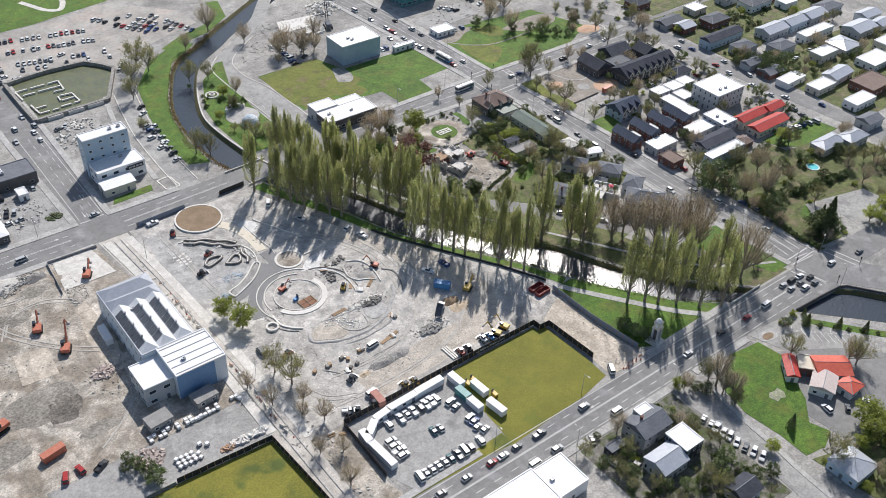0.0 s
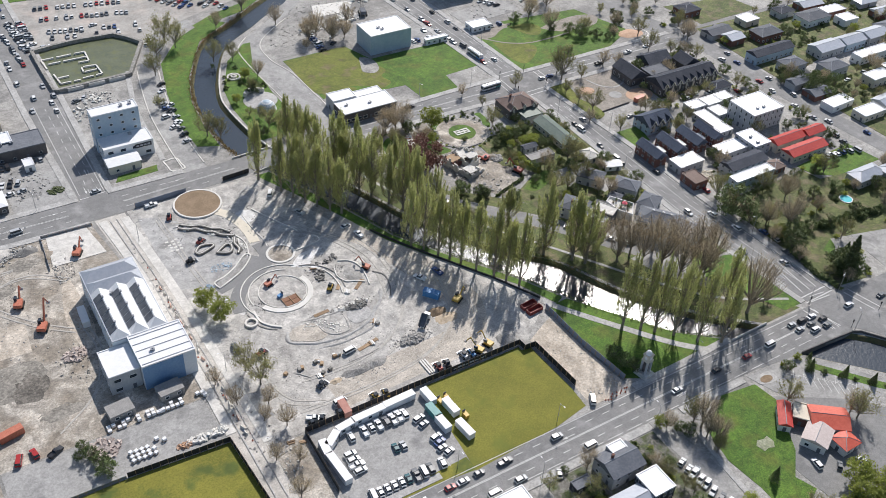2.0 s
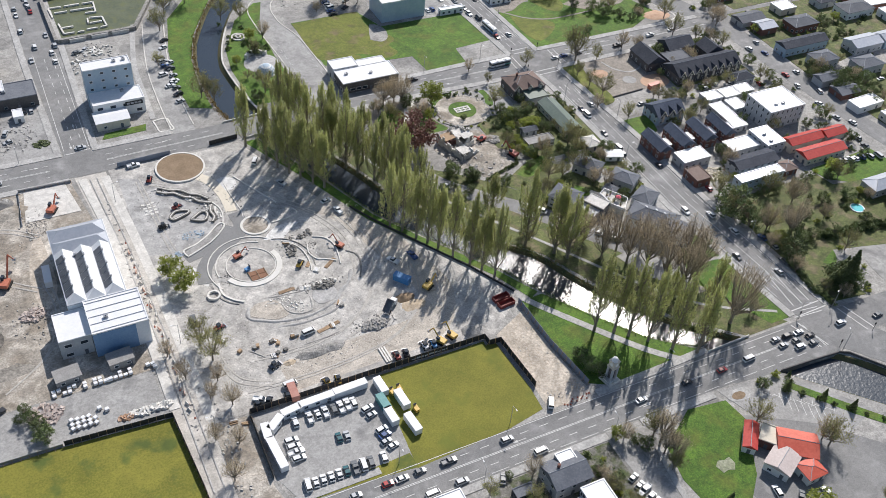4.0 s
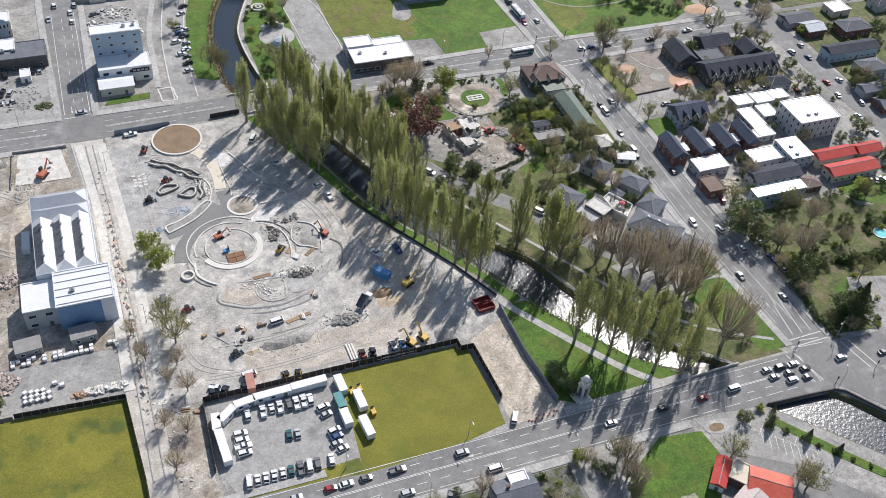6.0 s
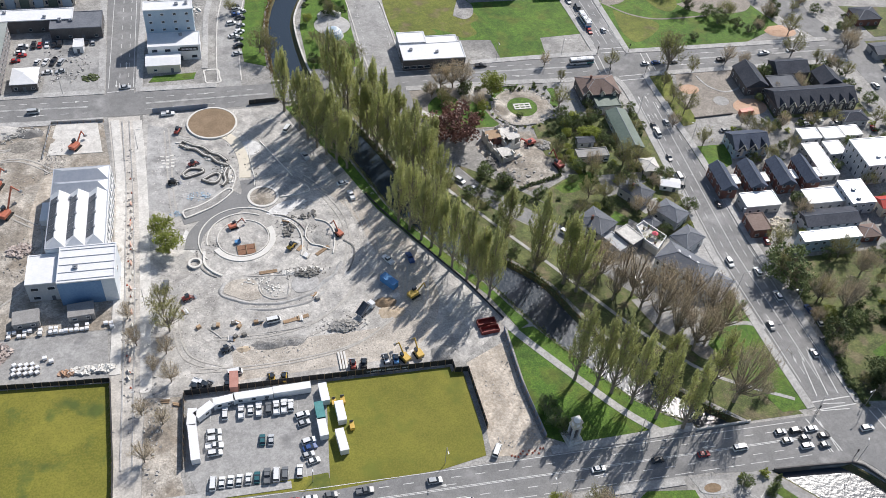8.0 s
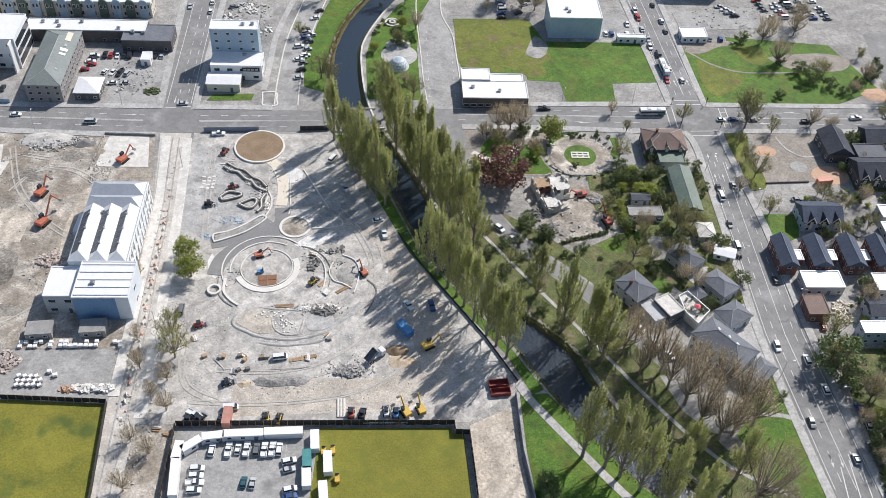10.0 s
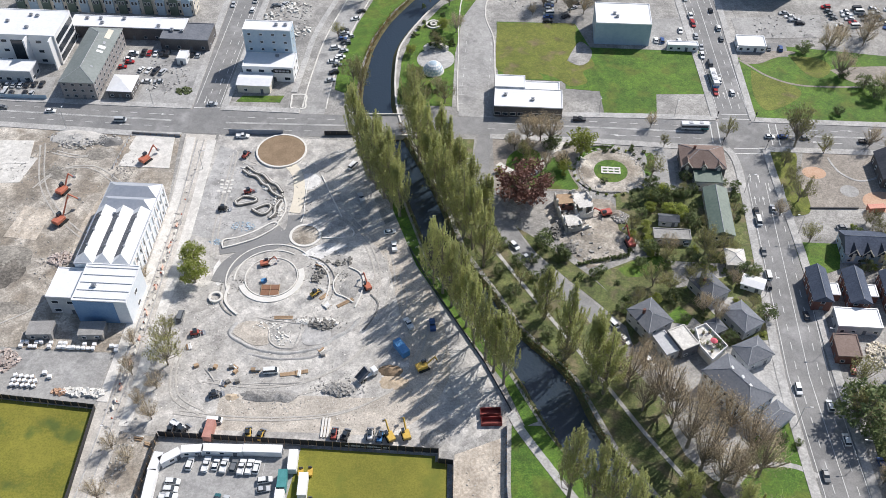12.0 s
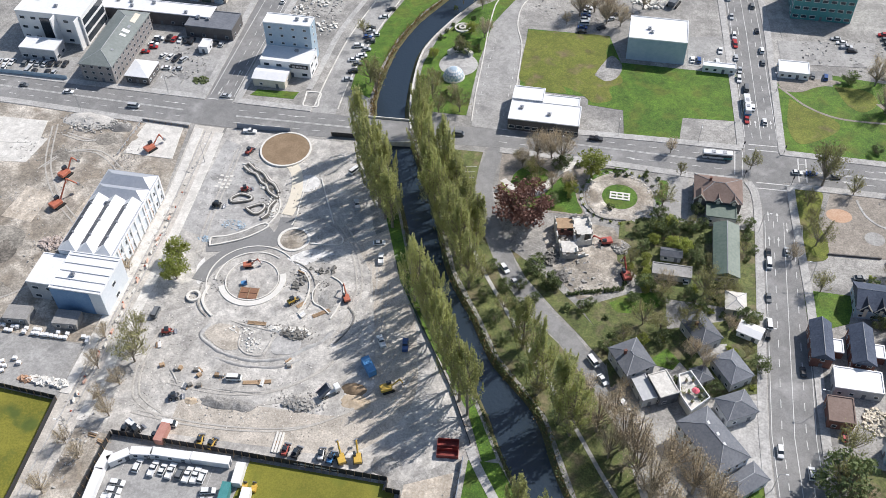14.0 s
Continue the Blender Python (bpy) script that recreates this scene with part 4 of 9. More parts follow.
def roof_bm(L, W, H, kind, rh, over, ridge_x=True):
    bm = bmesh.new()
    a, b = L / 2 + over, W / 2 + over
    if kind == 'flat':
        rings = []
        for o, z in ((0.08, H - 0.12), (0.08, H + 0.32), (-0.25, H + 0.32), (-0.25, H + 0.08)):
            rings.append([bm.verts.new((sx * (L / 2 + o), sy * (W / 2 + o), z)) for sx, sy in ((-1, -1), (1, -1), (1, 1), (-1, 1))])
        for r, q in zip(rings, rings[1:]):
            for i in range(4):
                j = (i + 1) % 4
                bm.faces.new((r[i], r[j], q[j], q[i]))
        bm.faces.new(rings[-1])
        return bm
    if not ridge_x:
        a, b = b, a
    r = a if kind == 'gable' else max(a - b, 0.05)
    eave = [bm.verts.new(v) for v in ((-a, -b, H), (a, -b, H), (a, b, H), (-a, b, H))]
    low = [bm.verts.new(v) for v in ((-a, -b, H - 0.18), (a, -b, H - 0.18), (a, b, H - 0.18), (-a, b, H - 0.18))]
    top = [bm.verts.new((-r, 0, H + rh)), bm.verts.new((r, 0, H + rh))]
    for f in ((eave[0], eave[1], top[1], top[0]), (eave[2], eave[3], top[0], top[1]), (eave[1], eave[2], top[1]), (eave[3], eave[0], top[0]), tuple(low[::-1])):
        bm.faces.new(f)
    for i in range(4):
        j = (i + 1) % 4
        bm.faces.new((low[i], low[j], eave[j], eave[i]))
    if not ridge_x:
        bmesh.ops.rotate(bm, verts=bm.verts, cent=(0, 0, 0), matrix=Matrix.Rotation(radians(90), 3, 'Z'))
    return bm


RIDGE = mat("pale_ridge_capping", (0.3, 0.31, 0.33), (0.42, 0.43, 0.45), s1=0.5, s2=3)
BUILT = []


def building(name, label, category, cx, cy, L, W, rot, H, wall, roof, kind='hip', rh=2.0, over=0.4, floors=1, win=WIN, every=3.2, units=0, chimneys=0, ridge_x=True, group="", lift=0.9):
    t = thing(name, label, category, group, pose(cx, cy, 0, 0, 0, rot))
    BUILT.append((cx, cy, L / 2, W / 2, radians(rot)))
    if kind == 'hip':
        ridge_x = L >= W
    bm = bmesh.new()
    box(bm, -L / 2, L / 2, -W / 2, W / 2, -0.1, H - 0.02)
    if kind == 'gable':
        rx, ry = (L / 2, W / 2) if ridge_x else (W / 2, L / 2)
        mm = Matrix() if ridge_x else Matrix.Rotation(radians(90), 4, 'Z')
        for s in (-1, 1):
            tri = [(s * rx, -ry, H - 0.02), (s * rx, ry, H - 0.02), (s * rx, 0, H + rh - 0.12)]
            inn = [(s * (rx - 0.2), y, z) for _, y, z in tri]
            o = [bm.verts.new(mm @ Vector(v)) for v in tri]
            i = [bm.verts.new(mm @ Vector(v)) for v in inn]
            bm.faces.new(o if s > 0 else o[::-1])
            bm.faces.new(i[::-1] if s > 0 else i)
    part("wall", bm, wall, t)
    part("roof", roof_bm(L, W, H, kind, rh, over, ridge_x), roof, t)
    if kind in ('hip', 'gable') and roof is not WHITEMETAL:
        a, b = (L / 2 + over, W / 2 + over) if ridge_x else (W / 2 + over, L / 2 + over)
        r = a if kind == 'gable' else max(a - b, 0.05)
        bm = bmesh.new()
        tube(bm, (-r, 0, H + rh), (r, 0, H + rh), 0.13, 0.13, 4)
        if kind == 'hip':
            for sx in (-1, 1):
                for sy in (-1, 1):
                    tube(bm, (sx * r, 0, H + rh), (sx * a, sy * b, H + 0.03), 0.11, 0.11, 4)
        if not ridge_x:
            bmesh.ops.rotate(bm, verts=bm.verts, cent=(0, 0, 0), matrix=Matrix.Rotation(radians(90), 3, 'Z'))
        part("ridge_cap", bm, RIDGE, t)
    fh = H / floors
    for side, length, off in ((0, L, W / 2), (90, W, L / 2), (270, W, L / 2)) if abs(rot) < 20 else ((0, L, W / 2), (180, L, W / 2), (90, W, L / 2), (270, W, L / 2)):
        n = int(length / every)
        for f in range(floors):
            for i in range(n):
                x = (i + 0.5) * length / n - length / 2
                if f == 0 and i == n // 2 and side in (0, 270):
                    share("door", DOOR, t, pose(0, 0, 0, 0, 0, side) @ pose(x, -off, 0))
                else:
                    share("window", win, t, pose(0, 0, 0, 0, 0, side) @ pose(x, -off, f * fh + min(lift, fh * 0.35)))
    rnd = random.Random(int(cx * 7 + cy * 13))
    for _ in range(units):
        share("roof_unit", VENT, t, pose(rnd.uniform(-L, L) * 0.38, rnd.uniform(-W, W) * 0.36, H + 0.1))
    for k in range(chimneys):
        share("chimney", CHIMNEY, t, pose((k - 0.5) * L * 0.4, W * 0.1, H + rh * 0.8))
    return t


def rect(x0, x1, y0, y1):
    return (x0 + x1) / 2, (y0 + y1) / 2, x1 - x0, y1 - y0, 0


def quad(p0, p1, p2, p3):
    """Centre, length, width and turn of a roof from its corners."""
    a, b, c, d = (Vector(p) for p in (p0, p1, p2, p3))
    m = (a + b + c + d) / 4
    u, v = ((b - a) + (c - d)) / 2, ((d - a) + (c - b)) / 2
    return m.x, m.y, u.length, v.length, math.degrees(math.atan2(u.y, u.x))


# the retained hall on the works
building("hall_front_block", "white-roofed front block with a mostly blue end wall", "building", *rect(-52.2, -34.6, -15.6, 0.2), 10.4, VILLAWALL, WHITEMETAL, 'flat', floors=2, win=WINBIG, every=9, units=1)
building("hall_low_block", "lower white-roofed wing of a long hall", "building", *rect(-62.4, -52.4, -12.8, 0), 8, GREYWALL, WHITEMETAL, 'flat', floors=2, win=WINBIG, every=3.4)
hall = building("hall", "long white hall with a grey metal sawtooth roof", "building", *rect(-57, -38.2, 0.4, 39.8), 10.0, VILLAWALL, GREYMETAL, 'flat', floors=2, win=WINTALL, every=3.6, units=1)
for k, x in enumerate((-6.2, 0.0, 6.2)):
    bm = bmesh.new()
    y0, y1, w, zr = -19.5, 6.0, 3.1, 12.5
    v = [bm.verts.new(c) for c in ((x - w, y0, 10.15), (x + w, y0, 10.15), (x + w, y1, 10.15), (x - w, y1, 10.15), (x, y0 + 2.6, zr), (x, y1, zr))]
    for f in ((0, 1, 4), (1, 2, 5, 4), (2, 3, 5), (3, 0, 4, 5), (3, 2, 1, 0)):
        bm.faces.new([v[i] for i in f])
    ridge = part("roof_ridge", bm, WHITEMETAL, hall, "white metal roof ridge")
    for s in range(6):
        bm = bmesh.new()
        m = pose(x - 1.6, y0 + 4.6 + s * 3.3, 11.32, 0, -math.degrees(math.atan2(zr - 10.15, w)))
        box(bm, -1.6, 1.6, -1.5, 1.5, -0.02, 0.1, m)
        part("skylight", bm, GLAZE, ridge)
    for s in range(3):
        bm = bmesh.new()
        tube(bm, (x, y0 + 6 + s * 7, zr - 0.2), (x, y0 + 6 + s * 7, zr + 0.7), 0.3, 0.38, 8)
        part("roof_vent", bm, STEEL, ridge)
part("hip_roof", roof_bm(18.6, 7.0, 10.15, 'hip', 2.2, 0.2), GREYMETAL, hall).matrix_basis = pose(0, 16.0, 0)
part("hip_roof", roof_bm(18.6, 6.4, 10.15, 'hip', 2.2, 0.2), GREYMETAL, hall).matrix_basis = pose(0, 9.2, 0)

for k in range(12):
    bm = bmesh.new()
    box(bm, 9.4, 9.75, -19.4 + k * 3.5 - 0.45, -19.4 + k * 3.5 + 0.45, 0, 10.0)
    part("pilaster", bm, WHITE, hall, "white painted pilaster")
for z in (4.6, 9.3):
    bm = bmesh.new()
    box(bm, 9.4, 9.7, -19.6, 19.6, z, z + 0.6)
    part("cornice", bm, WHITE, hall, "white painted band")

for k in range(5):
    bm = bmesh.new()
    box(bm, -52.0, -34.8, -14.6 + k * 3.3, -14.45 + k * 3.3, 10.4, 10.72)
    part("roof_seam", bm, GREYMETAL, bpy.data.objects["hall_front_block"]).matrix_basis = pose(43.4, 7.7, 0)

# blue over the left three quarters of the south face
bm = bmesh.new()
box(bm, -8.75, 4.6, -8.03, -7.86, 0.1, 10.1)
part("blue_panel", bm, mat("blue_end_facing", (0.13, 0.25, 0.44), (0.19, 0.32, 0.5), s1=0.2, s2=1.5, rough=0.6), bpy.data.objects["hall_front_block"], "blue panel over the left of the end wall")
TERRA = mat("bare_orange_brick", (0.42, 0.24, 0.14), (0.54, 0.34, 0.22), s1=0.3, s2=3)
for k in (1, 3, 7, 8):
    bm = bmesh.new()
    box(bm, 9.38, 9.5, -19.4 + k * 3.5 + 0.46, -19.4 + k * 3.5 + 1.1, 0.2, 9.2)
    part("brick_panel", bm, TERRA, hall, "bare orange brick between windows")

# five-storey block and what leans on it
building("apartment_tower", "narrow white five-storey block with small windows", "building", *rect(-27, -7.2, 126.2, 133.0), 18.0, BLUEWALL, WHITEMETAL, 'flat', floors=5, win=WIN, every=4.6, units=2)
shop = building("shop", "low white flat-roofed shop built against a tower", "building", *rect(-26.6, -5.5, 116, 126), 7, WHITE, WHITEMETAL, 'flat', floors=2, win=WINBIG, every=5, units=1)
building("shop_shed", "small brick shed with white roof", "building", *rect(-27.4, -14, 107.6, 115.6), 4, CREAMWALL, WHITEMETAL, 'gable', 0.8, every=5)
bm = bmesh.new()
box(bm, 2.4, 9.6, -5.22, -5.02, 4.5, 6.3)
sign = part("sign_panel", bm, BLACK, shop, "black sign panel")
for k in range(4):
    bm = bmesh.new()
    box(bm, 3.0 + k * 1.6, 4.2 + k * 1.6, -5.26, -5.2, 5.0, 5.8)
    part("sign_bar", bm, GREYWALL, sign)
# office quarter
office = building("office", "large white office block with parapet", "building", *rect(-136, -106, 122, 141), 14, WHITE, WHITEMETAL, 'flat', floors=3, win=WINBIG, every=4.4, units=4)
building("office_wing", "low grey flat-roofed office wing", "building", *rect(-130, -114, 108.5, 116.5), 5.5, GREYWALL, WHITEMETAL, 'flat', win=WINBIG, every=4)
brick_office = building("brick_office", "three-storey dark brick building with a green hipped roof", "building", *rect(-97.4, -83.4, 99, 137.5), 8.4, mat("taupe_brick", (0.24, 0.225, 0.22), (0.32, 0.3, 0.29), s1=0.3, s2=3.0), mat("grey_green_roof", (0.17, 0.195, 0.185), (0.23, 0.255, 0.245), s1=0.1, s2=1.0, rough=0.55), 'hip', 2.6, floors=3, win=WINDARK, every=3.2, units=0, ridge_x=False)
for y, hw, hl, m in ((13, 1.1, 3.2, CREAMWALL), (3.4, 1.5, 1.0, WHITE), (0.4, 1.3, 0.7, WHITE), (-10, 0.5, 0.5, STEEL), (6.6, 0.5, 0.9, STEEL)):
    bm = bmesh.new()
    box(bm, -hw, hw, -hl, hl, 0.02, 0.12)
    part("roof_patch", bm, m, brick_office, "pale patch on the roof").matrix_basis = pose(3.7, y, 9.74, 0, 19.0, 0)
bm = bmesh.new()
box(bm, -4.5, 1.5, -9.75, -9.4, 0.3, 11.6)
part("glazed_recess", bm, GLASS, office, "tall dark glazed front")
for z in (1.0, 5.2, 9.4):
    bm = bmesh.new()
    box(bm, 14.9, 15.12, -8.6, 8.8, z, z + 2.9)
    part("window_band", bm, GLASS, office, "dark window band")
for x in (3.2, 13.8):
    bm = bmesh.new()
    box(bm, x - 0.3, x + 0.3, -13.5, -9.3, 0, 14.0)
    part("fin_wall", bm, WHITE, office, "white projecting wall")
building("corner_hut", "small brick hut with a pale hipped roof", "building", *rect(-79.3, -69.5, 100.5, 111), 3.8, DARKBRICK, WHITEMETAL, 'hip', 1.4, ridge_x=False)
building("workshop", "long low workshop with a white roof", "building", *rect(-109, -58, 142, 150.5), 6, DARKBRICK, WHITEMETAL, 'flat', win=WINDARK, every=5, units=5)
building("dark_workshop", "dark brick workshop with a grey flat roof", "building", *rect(-67, -46, 135.5, 148), 5.5, DARKBRICK, SLATE, 'flat', win=WINDARK, every=5, units=3)
building("terrace_green", "long pale green terrace block with white trim", "building", *rect(-141, -59, 162.6, 171), 7.5, CREAMWALL, WHITEMETAL, 'flat', floors=2, win=WINTALL, every=2.6, units=2)
for k in range(14):
    bay = thing("gable_bay", "rounded gable bay in pale blue" if k % 2 else "rounded gable bay in pale green", "gable", "gable bays of the terrace", pose(-139 + k * 5.9, 161.8, 0))
    bm = bmesh.new()
    outline = [(-1.9, 0), (1.9, 0), (1.9, 7.4)] + [(1.9 * math.cos(radians(a)), 7.4 + 1.7 * math.sin(radians(a))) for a in range(20, 180, 20)] + [(-1.9, 7.4)]
    lo, hi = [bm.verts.new((px, 0, pz)) for px, pz in outline], [bm.verts.new((px, 0.75, pz)) for px, pz in outline]
    bm.faces.new(lo)
    bm.faces.new(hi[::-1])
    for i in range(len(outline)):
        j = (i + 1) % len(outline)
        bm.faces.new((lo[j], lo[i], hi[i], hi[j]))
    part("wall", bm, BLUEWALL if k % 2 else GREENROOF, bay)
    for px in (-0.8, 0.8):
        share("window", WINTALL, bay, pose(px, -0.01, 4.6))
building("kiosk", "small white box kiosk in a car park", "kiosk", *rect(-57.4, -53.4, 125, 131), 3, WHITE, WHITEMETAL, 'flat')
# block by the cube
building("cube_building", "pale blue-grey cube-shaped building with a white roof", "building", *rect(119.8, 143.4, 152, 168), 10.5, BLUEWALL, WHITEMETAL, 'flat', every=40, units=2)
bank = building("corner_shop", "white-roofed single-storey shop with dark glazing", "building", *rect(78, 105, 98.8, 110.6), 5.2, DARKBRICK, WHITEMETAL, 'flat', win=WINBIG, every=3, units=2)
building("rear_shop", "raised white rear roof of a shop", "building", *rect(78, 90, 110.7, 118.6), 5.8, GREYWALL, WHITEMETAL, 'flat', every=4)
building("annex_shop", "white lean-to roof of a shop", "building", *rect(90.1, 104, 110.8, 116.3), 4.8, GREYWALL, WHITEMETAL, 'flat', every=4)
building("site_office", "long white prefabricated office", "cabin", *rect(181, 193, 150, 158), 3, WHITE, WHITEMETAL, 'flat', every=3)
building("long_cabin", "long white prefabricated cabin by the street", "cabin", *rect(151, 164, 148.6, 151.6), 3, WHITE, WHITEMETAL, 'flat', every=3)
building("teal_tower", "teal-clad office block with rows of windows", "building", *rect(188, 213, 194, 212), 16, TEAL, GREYMETAL, 'flat', floors=4, win=WINBIG, every=3.4)
building("dark_office", "large dark glass office block", "building", *rect(166, 200, 235, 262), 14, DARKBRICK, CHAR, 'flat', floors=3, win=WINBIG, every=4)
# tavern and the buildings along the east street
tavern = building("tavern", "brown-roofed tavern with dormers and dark brick walls", "building", *rect(148.6, 164.6, 67.6, 80), 5, DARKBRICK, BROWNROOF, 'hip', 3.2, win=WIN, chimneys=1)
building("tavern_annex", "low annex with green flat roof", "building", *rect(152.8, 163, 61, 67.2), 3.6, GREYWALL, GREENROOF, 'flat', every=3)
building("green_roof_hall", "long low hall with a faded green roof", "building", *rect(155.6, 163.6, 34.6, 58.2), 3.4, CREAMWALL, GREENROOF, 'gable', 1.7, ridge_x=False)
building("carport", "wide grey flat-roofed carport", "building", *rect(135.8, 148.6, 32, 37), 2.6, GREYWALL, CARPARK, 'flat', every=4)
building("garden_shed", "small dark-roofed shed behind a carport", "shed", *rect(138.4, 145, 40.6, 44), 2.8, GREYWALL, SLATE, 'gable', 1.0, every=3)
building("shed_tank", "small pale hipped garden shed", "shed", 162.5, 24.6, 6, 7, 0, 3, CREAMWALL, CONC, 'hip', 1.2)
building("street_shed", "small street-side shed with white roof", "shed", 167, 13.8, 7, 4.5, -20, 2.8, WHITE, WHITEMETAL, 'gable', 0.7)
building("house", "grey weatherboard house with a slate hipped roof", "house", *quad((146, 13.8), (152.3, 15.9), (157.3, 8.6), (151.2, 2.0)), 4.4, GREYWALL, SLATE, 'hip', 1.8, chimneys=1, group="houses by the terrace")
building("house", "grey house with a slate hipped roof and a wide drive", "house", *quad((155.8, 0.4), (161.6, 3.2), (166.5, -4.4), (159.7, -10.3)), 4.4, GREYWALL, SLATE, 'hip', 1.8, group="houses by the terrace")
building("house", "two-storey house with a slate grey hipped roof", "house", *quad((125.2, -2.5), (132.8, 2.0), (137.1, -7.2), (129.2, -13.1)), 5.4, GREYWALL, SLATE, 'hip', 1.7, floors=2, chimneys=1, group="houses by the terrace")
building("garden_shed", "small grey slate-roofed garage", "shed", *quad((149, -4.7), (152.8, -2.9), (155.7, -6.6), (151.4, -9.5)), 2.8, GREYWALL, SLATE, 'hip', 1.0)
building("flat_roof_house", "dark-walled house with a pale flat roof beside a roof deck", "house", *quad((136.4, -10.6), (141.6, -7.8), (145.6, -15.2), (140.2, -18.2)), 4.6, SLATE, CONC, 'flat', every=2.5)
building("lean_to", "grey lean-to roof beside a roof deck", "house", *quad((131.6, -11.4), (135.6, -9.6), (139.4, -17.2), (135.2, -19.6)), 3.4, GREYWALL, GREYWALL, 'flat', every=4)


def roof_deck():
    """A flat roof used as a terrace, with a white parapet, tables, pots and a parasol."""
    rim = [(145.4, -8.2), (148.8, -6.2), (154.4, -14.8), (149.2, -20.4), (146.2, -15.6)]
    t = thing("roof_deck", "paved roof deck with a white parapet on a house", "terrace", "", pose(150, -13, 0))
    bm = bmesh.new()
    prism(bm, ccw([(x - 150, y + 13) for x, y in rim]), 0, 3.2)
    part("base", bm, CONC, t)
    bm = bmesh.new()
    strip(bm, [(x - 150, y + 13) for x, y in rim + rim[:1]], 0.16, 3.0, 4.1)
    part("parapet", bm, WHITE, t)
    deck = random.Random(8)
    for x, y in ((147.6, -10), (149.6, -9.6), (150.6, -12), (151.4, -15), (149.4, -17.2), (148.4, -14), (152.2, -13)):
        p = thing("plant_pot", "potted plant standing on a roof deck", "plant pot", "pots on the roof deck", pose(x, y, 3.2))
        bm = bmesh.new()
        tube(bm, (0, 0, 0), (0, 0, 0.7), 0.3, 0.42, 8)
        part("pot", bm, BROWNROOF, p)
        n = np.random.default_rng(deck.randrange(99))
        ob = new("foliage", leaf_mesh("foliage", n.normal(size=(60, 3)) * 0.35 + np.array((0, 0, 1.1)), n.uniform(0.25, 0.45, 60), 0.6, OLIVE, 3))
        ob.parent = p
    p = thing("parasol", "pink parasol open on a roof deck", "parasol", "", pose(150.2, -14, 3.2))
    bm = bmesh.new()
    tube(bm, (0, 0, 0), (0, 0, 2.4), 0.05, 0.05, 5)
    part("pole", bm, STEEL, p)
    bm = bmesh.new()
    tube(bm, (0, 0, 1.9), (0, 0, 2.5), 1.2, 0.05, 8)
    part("canopy", bm, mat("pink_canvas", (0.6, 0.1, 0.14), (0.68, 0.16, 0.2)), p)

building("house", "slate-roofed house beside a concrete yard", "house", *quad((156.2, -14.3), (164.2, -11.5), (168.1, -16.4), (159.6, -22.8)), 4.2, GREYWALL, SLATE, 'hip', 1.8, group="houses by the terrace")
building("villa", "large two-storey pale blue villa with a slate hipped roof", "villa", *quad((145.7, -25.9), (153.7, -21.1), (164.1, -34.4), (155.6, -42.9)), 7.2, VILLAWALL, SLATE, 'hip', 2.6, floors=2, every=2.6, win=WINTALL)
for x, y in ((153, -27.4), (155.6, -30.6), (157.4, -33.6)):
    bm = bmesh.new()
    box(bm, -0.5, 0.5, -0.35, 0.35, 0, 0.5)
    tagged(new("roof_light", mesh_of(bm, "roof_light", WHITE)), "small white roof light on a slate roof", "skylight", "roof lights of the villa").matrix_basis = pose(x, y, 9.3, 0, 20, -52)
building("villa_annex", "lower slate-roofed annex of a villa", "villa", *quad((157.5, -42.5), (166, -34.5), (171, -38.5), (162, -46)), 3.6, VILLAWALL, SLATE, 'hip', 1.6)
for x0, x1 in ((184.6, 190.6), (196.4, 202.8), (208.6, 215), (219.6, 225.2)):
    building("townhouse", "red brick townhouse with a black steep roof", "townhouse", *rect(x0, x1, 5, 19), 4.9, BRICK, NAVY, 'gable', 2.4, floors=2, ridge_x=False, group="row of townhouses")
    building("townhouse_link", "white-roofed link beside a townhouse", "townhouse", x1 + 2.0, 12, 3.6, 5, 0, 3, BRICK, WHITEMETAL, 'flat', every=4, group="links of the townhouses")
building("white_roof_shop", "shop with a bright white flat roof", "building", *rect(190.6, 204.5, -4.4, 3.4), 3.8, GREYWALL, WHITEMETAL, 'flat', every=3)
building("white_roof_house", "house with a bright white roof", "building", *rect(215.8, 230.6, -5.6, 2.4), 3.8, GREYWALL, WHITEMETAL, 'flat', every=3)
building("half_built_house", "half-demolished brick house with a tan inside", "building", *rect(188, 195.4, -16.5, -7.6), 3.8, BRICK, BROWNROOF, 'flat', every=3)
def trimmed_gable(t, x, y, w, h, z, deep, cover=None):
    """A cross gable on a long roof: two slopes, a front wall, a pale rake trim and a window."""
    bm = bmesh.new()
    v = [bm.verts.new(c) for c in ((x - w, y, z), (x + w, y, z), (x, y, z + h), (x - w, y + deep, z), (x + w, y + deep, z), (x, y + deep, z + h))]
    for f in ((0, 1, 2), (1, 4, 5, 2), (3, 0, 2, 5), (4, 3, 5), (3, 4, 1, 0)):
        bm.faces.new([v[k] for k in f])
    g = part("gable", bm, cover or CHAR, t)
    for s in (-1, 1):
        bm = bmesh.new()
        tube(bm, (x + s * (w + 0.1), y - 0.1, z), (x, y - 0.1, z + h + 0.1), 0.2, 0.2, 4)
        part("trim", bm, CREAMWALL, g, "pale rake trim")
    bm = bmesh.new()
    box(bm, x - 0.55, x + 0.55, y - 0.12, y + 0.1, z - 2.6, z + h * 0.35)
    part("window", bm, CREAMWALL, g, "pale stone tracery window")


